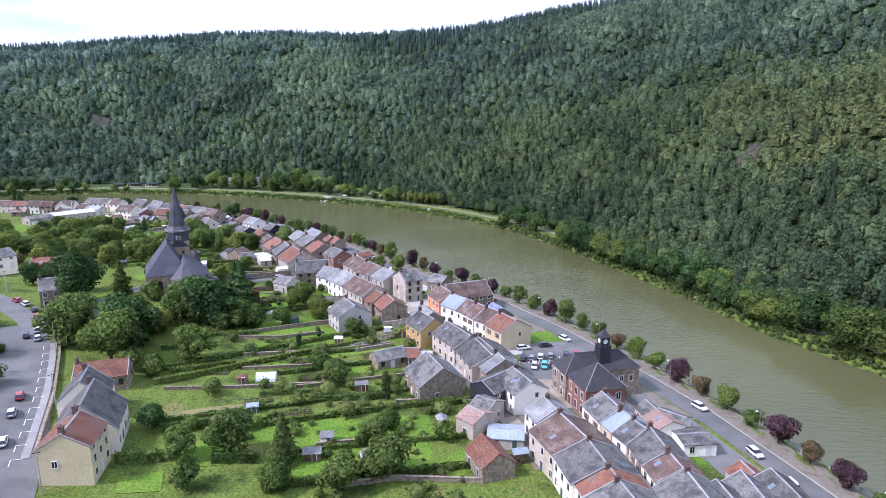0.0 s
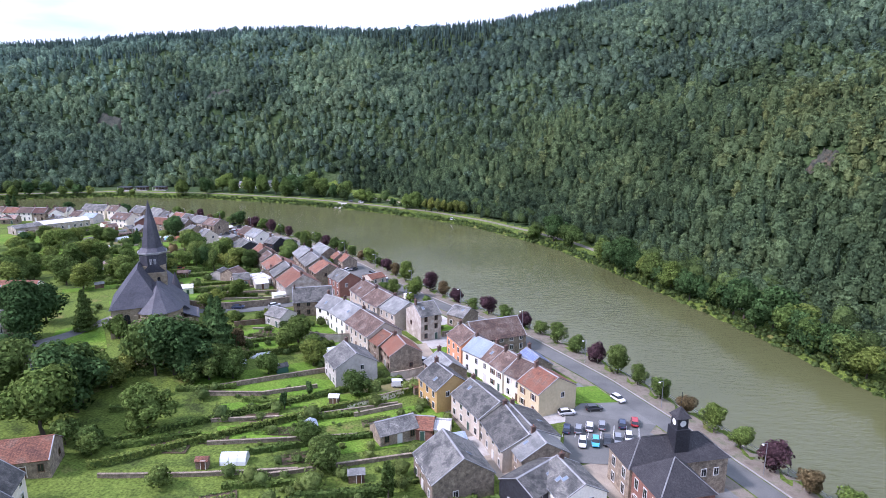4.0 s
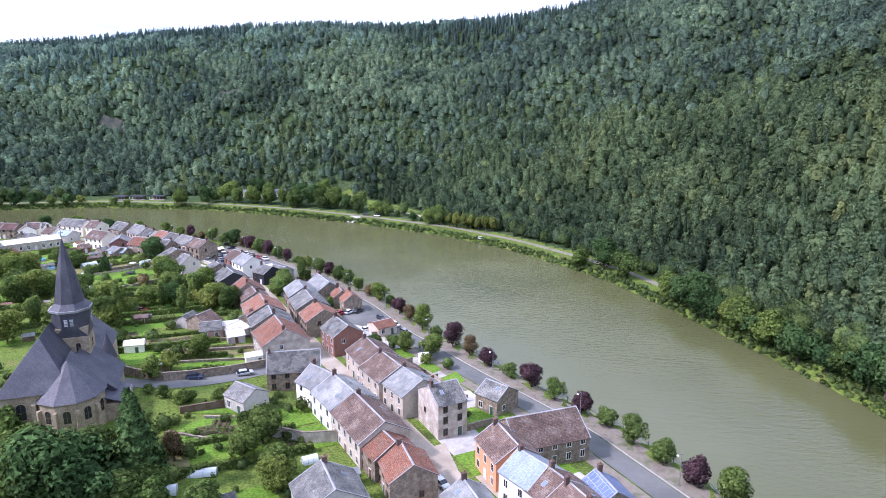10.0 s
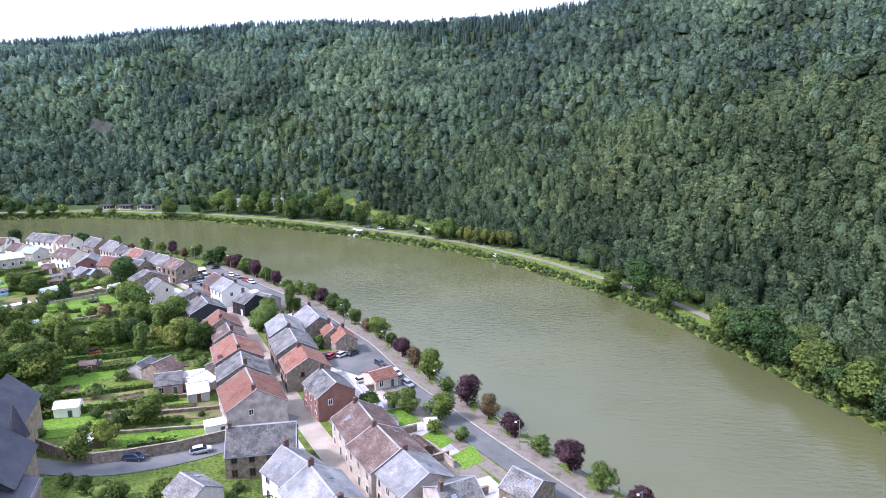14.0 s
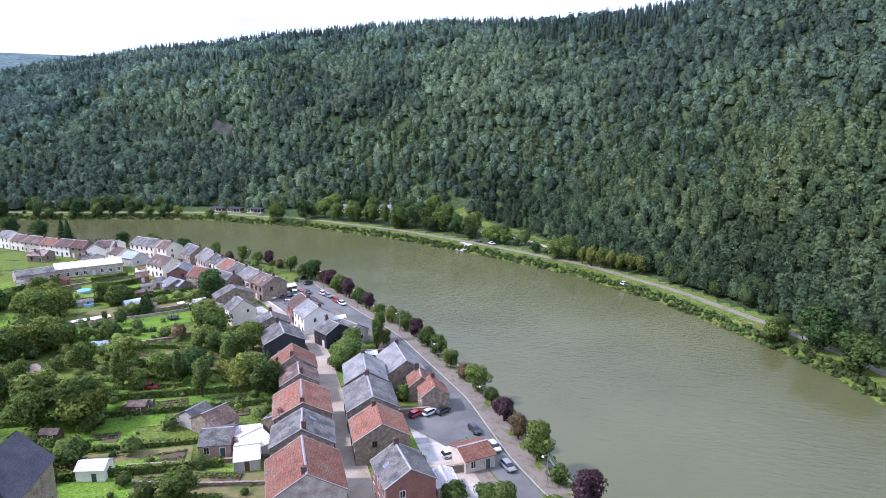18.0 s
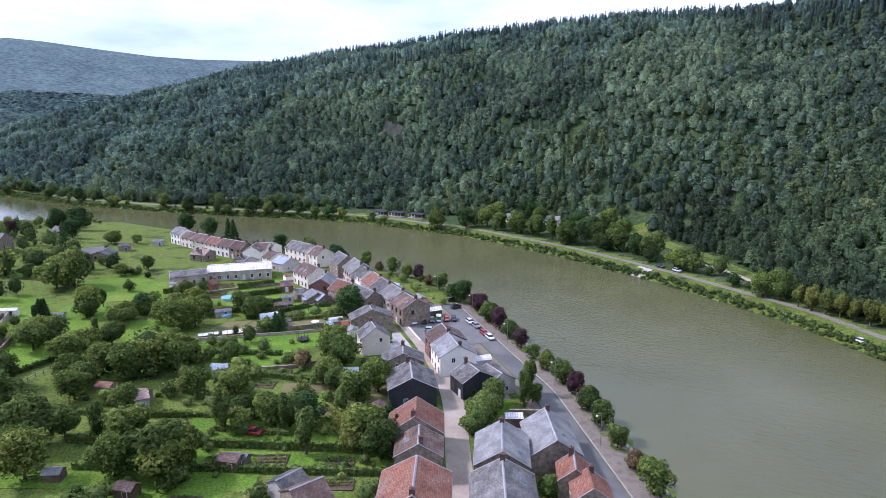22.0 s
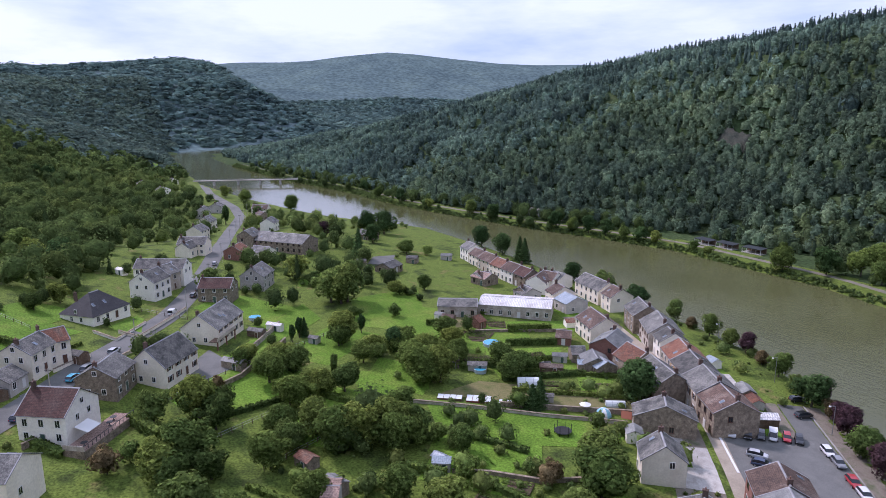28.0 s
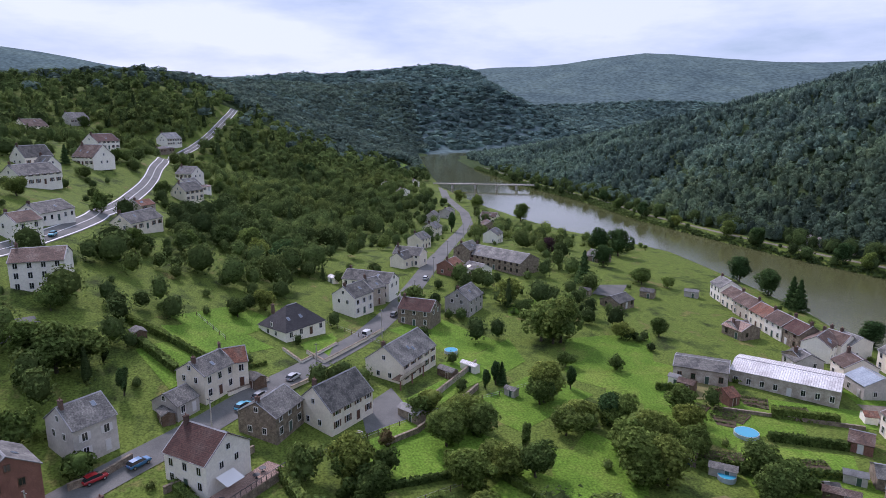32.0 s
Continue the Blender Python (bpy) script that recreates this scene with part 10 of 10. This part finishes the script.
for q in range(14):
    part("railing_post", made.setdefault("terrace_post", Shape().box(-0.04, -0.04, 0, 0.04, 0.04, 1.0).mesh("railing_post", M_IRON)), None, terr, at=pose(-7.6 + q * 1.17, -2.15, 3.08))
part("top_rail", Shape().box(-7.7, -2.2, 4.05, 7.7, -2.1, 4.12), M_IRON, terr)
part("parapet", Shape().box(-7.75, -2.25, 3.0, -7.55, 2.25, 4.0), WALL["rough"], terr)
part("awning", Shape().slab((-4.2, -0.6, 5.0), (-0.4, -0.6, 5.0), (-0.4, 2.2, 5.9), (-4.2, 2.2, 5.9), 0.06), M_FRAME, terr, "white fabric awning")
for px, py, yaw in ((2.4, -0.3, 0), (4.6, 0.4, 90), (-5.8, -0.8, 45)):
    root = thing("garden_table", pose(-189.3, 255.7, 12.08, 0, 0, 142) @ pose(px, py, 0, 0, 0, yaw), "small dark table on the house terrace", "table", "terrace furniture")
    part("tabletop", Shape().prism(circle(0.65, 14), 0.7, 0.76), M_IRON, root)
    part("leg", Shape().prism(circle(0.07, 8), 0, 0.7), M_IRON, root)
    part("foot", Shape().prism(circle(0.3, 10), 0, 0.05), M_IRON, root)
    for k in range(3):
        a = k * 2.1 + 0.6
        seat = thing("garden_chair", root.matrix_world @ pose(1.15 * math.cos(a), 1.15 * math.sin(a), 0, 0, 0, math.degrees(a)), "garden chair with blue-grey cushion on the terrace", "chair", "terrace furniture")
        part("seat", Shape().box(-0.25, -0.25, 0.38, 0.25, 0.25, 0.5), M_CLOTH, seat)
        part("backrest", Shape().box(0.2, -0.25, 0.5, 0.27, 0.25, 0.95), M_CLOTH, seat)
        for lx, ly in ((-0.2, -0.2), (0.2, -0.2), (-0.2, 0.2), (0.2, 0.2)):
            part("leg", made.setdefault("chair_leg", Shape().box(-0.025, -0.025, 0, 0.025, 0.025, 0.4).mesh("leg", M_IRON)), None, seat, at=pose(lx, ly, 0))
stair = thing("outside_stair", pose(-204, 274, float(lie(-204, 274)), 0, 0, 138), "grey concrete outside stair with landing", "stair")
for i in range(9):
    part("step", made.setdefault("ostep", Shape().box(0, -0.6, -0.2, 0.32, 0.6, 0.2).mesh("step", M_CONCRETE)), None, stair, at=pose(i * 0.3, 0, i * 0.22))
balc = thing("balcony", pose(-233.5, 288, float(lie(-233.5, 288)) + 2.6, 0, 0, 144), "long timber balcony on brick posts", "balcony")
part("deck", Shape().box(-6, -1.2, 0, 6, 1.2, 0.2), M_WOOD, balc)
part("railing", Shape().box(-6, -1.2, 0.2, 6, -1.1, 1.1), WALL["beige"], balc)
for q in (-5.5, 0, 5.5):
    part("post", Shape().box(q - 0.15, -1.1, -3.4, q + 0.15, -0.8, 0), WALL["brick"], balc)

# hedges, walls and lawns round the upper houses
hedge(-236.9, 224.9, -227.7, 235.3, 2.0, 1.6)
hedge(-193.6, 261.6, -184.6, 266.0, 2.2, 2.0)
hedge(-190.6, 243.6, -184.0, 249.4, 1.4, 1.8, 'light', 'loose yellow-green hedge beside the white house')
garden_wall(-248.9, 256.2, -241.0, 261.5, 0.7, WALL['white'], 'low white rendered front garden wall', 'garden_wall')
garden_wall(-241.0, 261.5, -256.0, 270.0, 0.7, WALL['white'], 'low white rendered front garden wall', 'garden_wall')
garden_wall(-217.9, 288.7, -245.8, 307.2, 1.5, WALL['rough'], 'rough rendered wall of the house yard', 'garden_wall')
for x0, y0, x1, y1 in ((-200.0, 268.0, -222.0, 300.0), (-178.0, 270.0, -196.0, 306.0), (-166.0, 282.0, -184.0, 322.0), (-262.0, 232.0, -249.8, 241.7), (-275.0, 262.0, -258.0, 282.0), (-222.0, 300.0, -236.0, 326.0)):
    L = math.hypot(x1 - x0, y1 - y0)
    n = int(L / 2.6)
    root = thing('wire_fence', pose(x0, y0, 0, 0, 0, math.degrees(math.atan2(y1 - y0, x1 - x0))), 'thin wire fence on grey wooden posts', 'fence', 'garden boundaries')
    zs = [float(lie(x0 + (x1 - x0) * i / n, y0 + (y1 - y0) * i / n)) for i in range(n + 1)]
    for i in range(n + 1):
        part('post', made.setdefault('wire_post', Shape().box(-0.06, -0.06, -0.4, 0.06, 0.06, 1.25).mesh('post', M_WOOD)), None, root, at=pose(L * i / n, 0, zs[i]))
    for h in (0.6, 1.15):
        wire = Shape()
        for i in range(n):
            a, b = L * i / n, L * (i + 1) / n
            wire.face((a, -0.02, zs[i] + h), (b, -0.02, zs[i + 1] + h), (b, 0.02, zs[i + 1] + h + 0.03), (a, 0.02, zs[i] + h + 0.03))
        part('wire', wire, M_GUTTER, root)
for cs, mat, words in (([(-222, 300), (-240, 322), (-226, 333), (-209, 310)], M_LAWN, 'bright mown garden lawn'), ([(-186, 276), (-201, 270), (-216, 293), (-204, 306)], M_LAWN, 'bright mown slope meadow'),
                       ([(-184, 322), (-196, 306), (-176, 286), (-164, 302)], M_LAWN, 'bright mown slope meadow'), ([(-160, 318), (-180, 324), (-154, 356), (-144, 346)], M_LAWN, 'bright mown slope meadow'),
                       ([(-236, 330), (-258, 345), (-240, 365), (-218, 350)], M_LAWN, 'bright mown garden lawn'), ([(-212, 340), (-222, 352), (-208, 366), (-198, 352)], M_LAWN, 'bright mown garden lawn'),
                       ([(-270, 285), (-285, 300), (-262, 318), (-250, 304)], M_LAWN, 'bright mown garden lawn'), ([(-236, 238), (-250, 226), (-262, 240), (-250, 254)], M_LAWN, 'bright mown garden lawn'),
                       ([(-199.5, 320.5), (-202, 323.5), (-196.5, 325.5), (-194.5, 322.5)], M_CONCRETE, 'small paved garden square')):
    patch('lawn_plot' if mat is M_LAWN else 'yard', cs, mat, 0.07, words, 'lawn' if mat is M_LAWN else 'yard')
umbrella = thing('garden_umbrella', pose(-157.5, 354.6, float(lie(-157.5, 354.6))), 'open white garden umbrella beside the long wall', 'umbrella')
part('pole', Shape().prism(circle(0.04, 8), 0, 2.6), M_IRON, umbrella)
for k in range(8):
    a0, a1 = k * math.pi / 4, (k + 1) * math.pi / 4
    part('canopy_panel', Shape().face((0, 0, 2.6), (1.4 * math.cos(a0), 1.4 * math.sin(a0), 2.1), (1.4 * math.cos(a1), 1.4 * math.sin(a1), 2.1)), M_FRAME, umbrella)
small_tent = thing('ridge_tent', pose(-151.5, 361.9, float(lie(-151.5, 361.9)), 0, 0, 40), 'small faded orange ridge tent', 'tent')
part('cover', Shape().face((-1.2, -1, 0), (1.2, -1, 0), (1.2, 0, 1.5), (-1.2, 0, 1.5)).face((1.2, 1, 0), (-1.2, 1, 0), (-1.2, 0, 1.5), (1.2, 0, 1.5)).face((1.2, -1, 0), (1.2, 1, 0), (1.2, 0, 1.5)).face((-1.2, 1, 0), (-1.2, -1, 0), (-1.2, 0, 1.5)), gloss('faded_orange_cloth', (0.4, 0.14, 0.08), 0.8), small_tent)
pool(-187.9, 345.0, 1.7, 'small dark blue round paddling pool')
tree(-164.2, 344.2, 6.5, 'cone', 'dark', 'beside the long garden wall', 1.6)

# kerb wall and parking bays of the upper road
KERB = [(-107.0, 165.6), (-100.7, 154.3), (-90.8, 135.4), (-87.5, 128.0), (-78.8, 108.6)]
for a, b in zip(KERB, KERB[1:]):
    garden_wall(a[0] + 1.4, a[1] + 0.8, b[0] + 1.4, b[1] + 0.8, 0.9, WALL['rough'], 'pale rendered wall along the upper road', 'garden_wall')
ribbon('pavement_upper', KERB, 1.5, M_KERB, 0.2, 'pale concrete pavement along the upper road', 'pavement')
for x, y, yaw in along(KERB, 2, 66, 5.6, -2.3):
    c, s_ = math.cos(radians(yaw)), math.sin(radians(yaw))
    u, v = Vector((c, s_)), Vector((-s_, c))
    p = Vector((x, y))
    patch('road_marking', [tuple(p), tuple(p + u * 2.6), tuple(p + u * 2.6 + v * 0.16), tuple(p + v * 0.16)], M_LINE, 0.2, 'white dashed parking bay line', 'road marking')
    patch('road_marking', [tuple(p), tuple(p + u * 0.16), tuple(p + u * 0.16 + v * 2.0), tuple(p + v * 2.0)], M_LINE, 0.2, 'white parking bay divider', 'road marking')

# kitchen garden between the church and the lane
patch('lawn_plot', [(-69.1, 215.1), (-65.0, 221.9), (-62.4, 222.6), (-63.8, 214.4)], M_LAWN, 0.12, 'bright mown garden lawn', 'lawn')
veg_bed(-60.9, 219.2, 100, 6.0, 5.0, 4, 'walled vegetable bed with dense green crop rows')
for a, b in (((-69.4, 214.6), (-57.6, 213.6)), ((-65.0, 222.6), (-58.8, 224.0))):
    garden_wall(a[0], a[1], b[0], b[1], 0.45, M_CONCRETE, 'low concrete edging of the kitchen garden', 'garden_wall')
tree(-62.8, 204.9, 8.0, 'tall', 'rust', 'beside the church gardens', 1.3)
tree(-262.7, 330.4, 14.0, 'round', 'green', 'alone in the riverside gardens', 1.35)
for x, y, h, leaf in ((-78.4, 230.6, 3.0, 'green'), (-71.3, 229.9, 2.6, 'light'), (-75.0, 231.4, 2.2, 'dark'), (-82.5, 231.5, 2.6, 'light'), (-66.0, 234.2, 2.4, 'green'), (-63.0, 214.8, 1.6, 'light'), (-71.0, 211.5, 2.6, 'green'), (-67.5, 208.5, 2.2, 'light')):
    tree(x, y, h, 'bush', leaf, 'beside the church lane gardens', 1.2)
tunnel(-56.7, 201.4, 15, 7.0, 1.0)
shed(-66.4, 257.2, 30, 5.5, 3.2, 2.6, 'white', 'whitemetal')
shed(-83.6, 281.0, 30, 5.0, 4.0, 2.8, 'white', 'whitemetal')
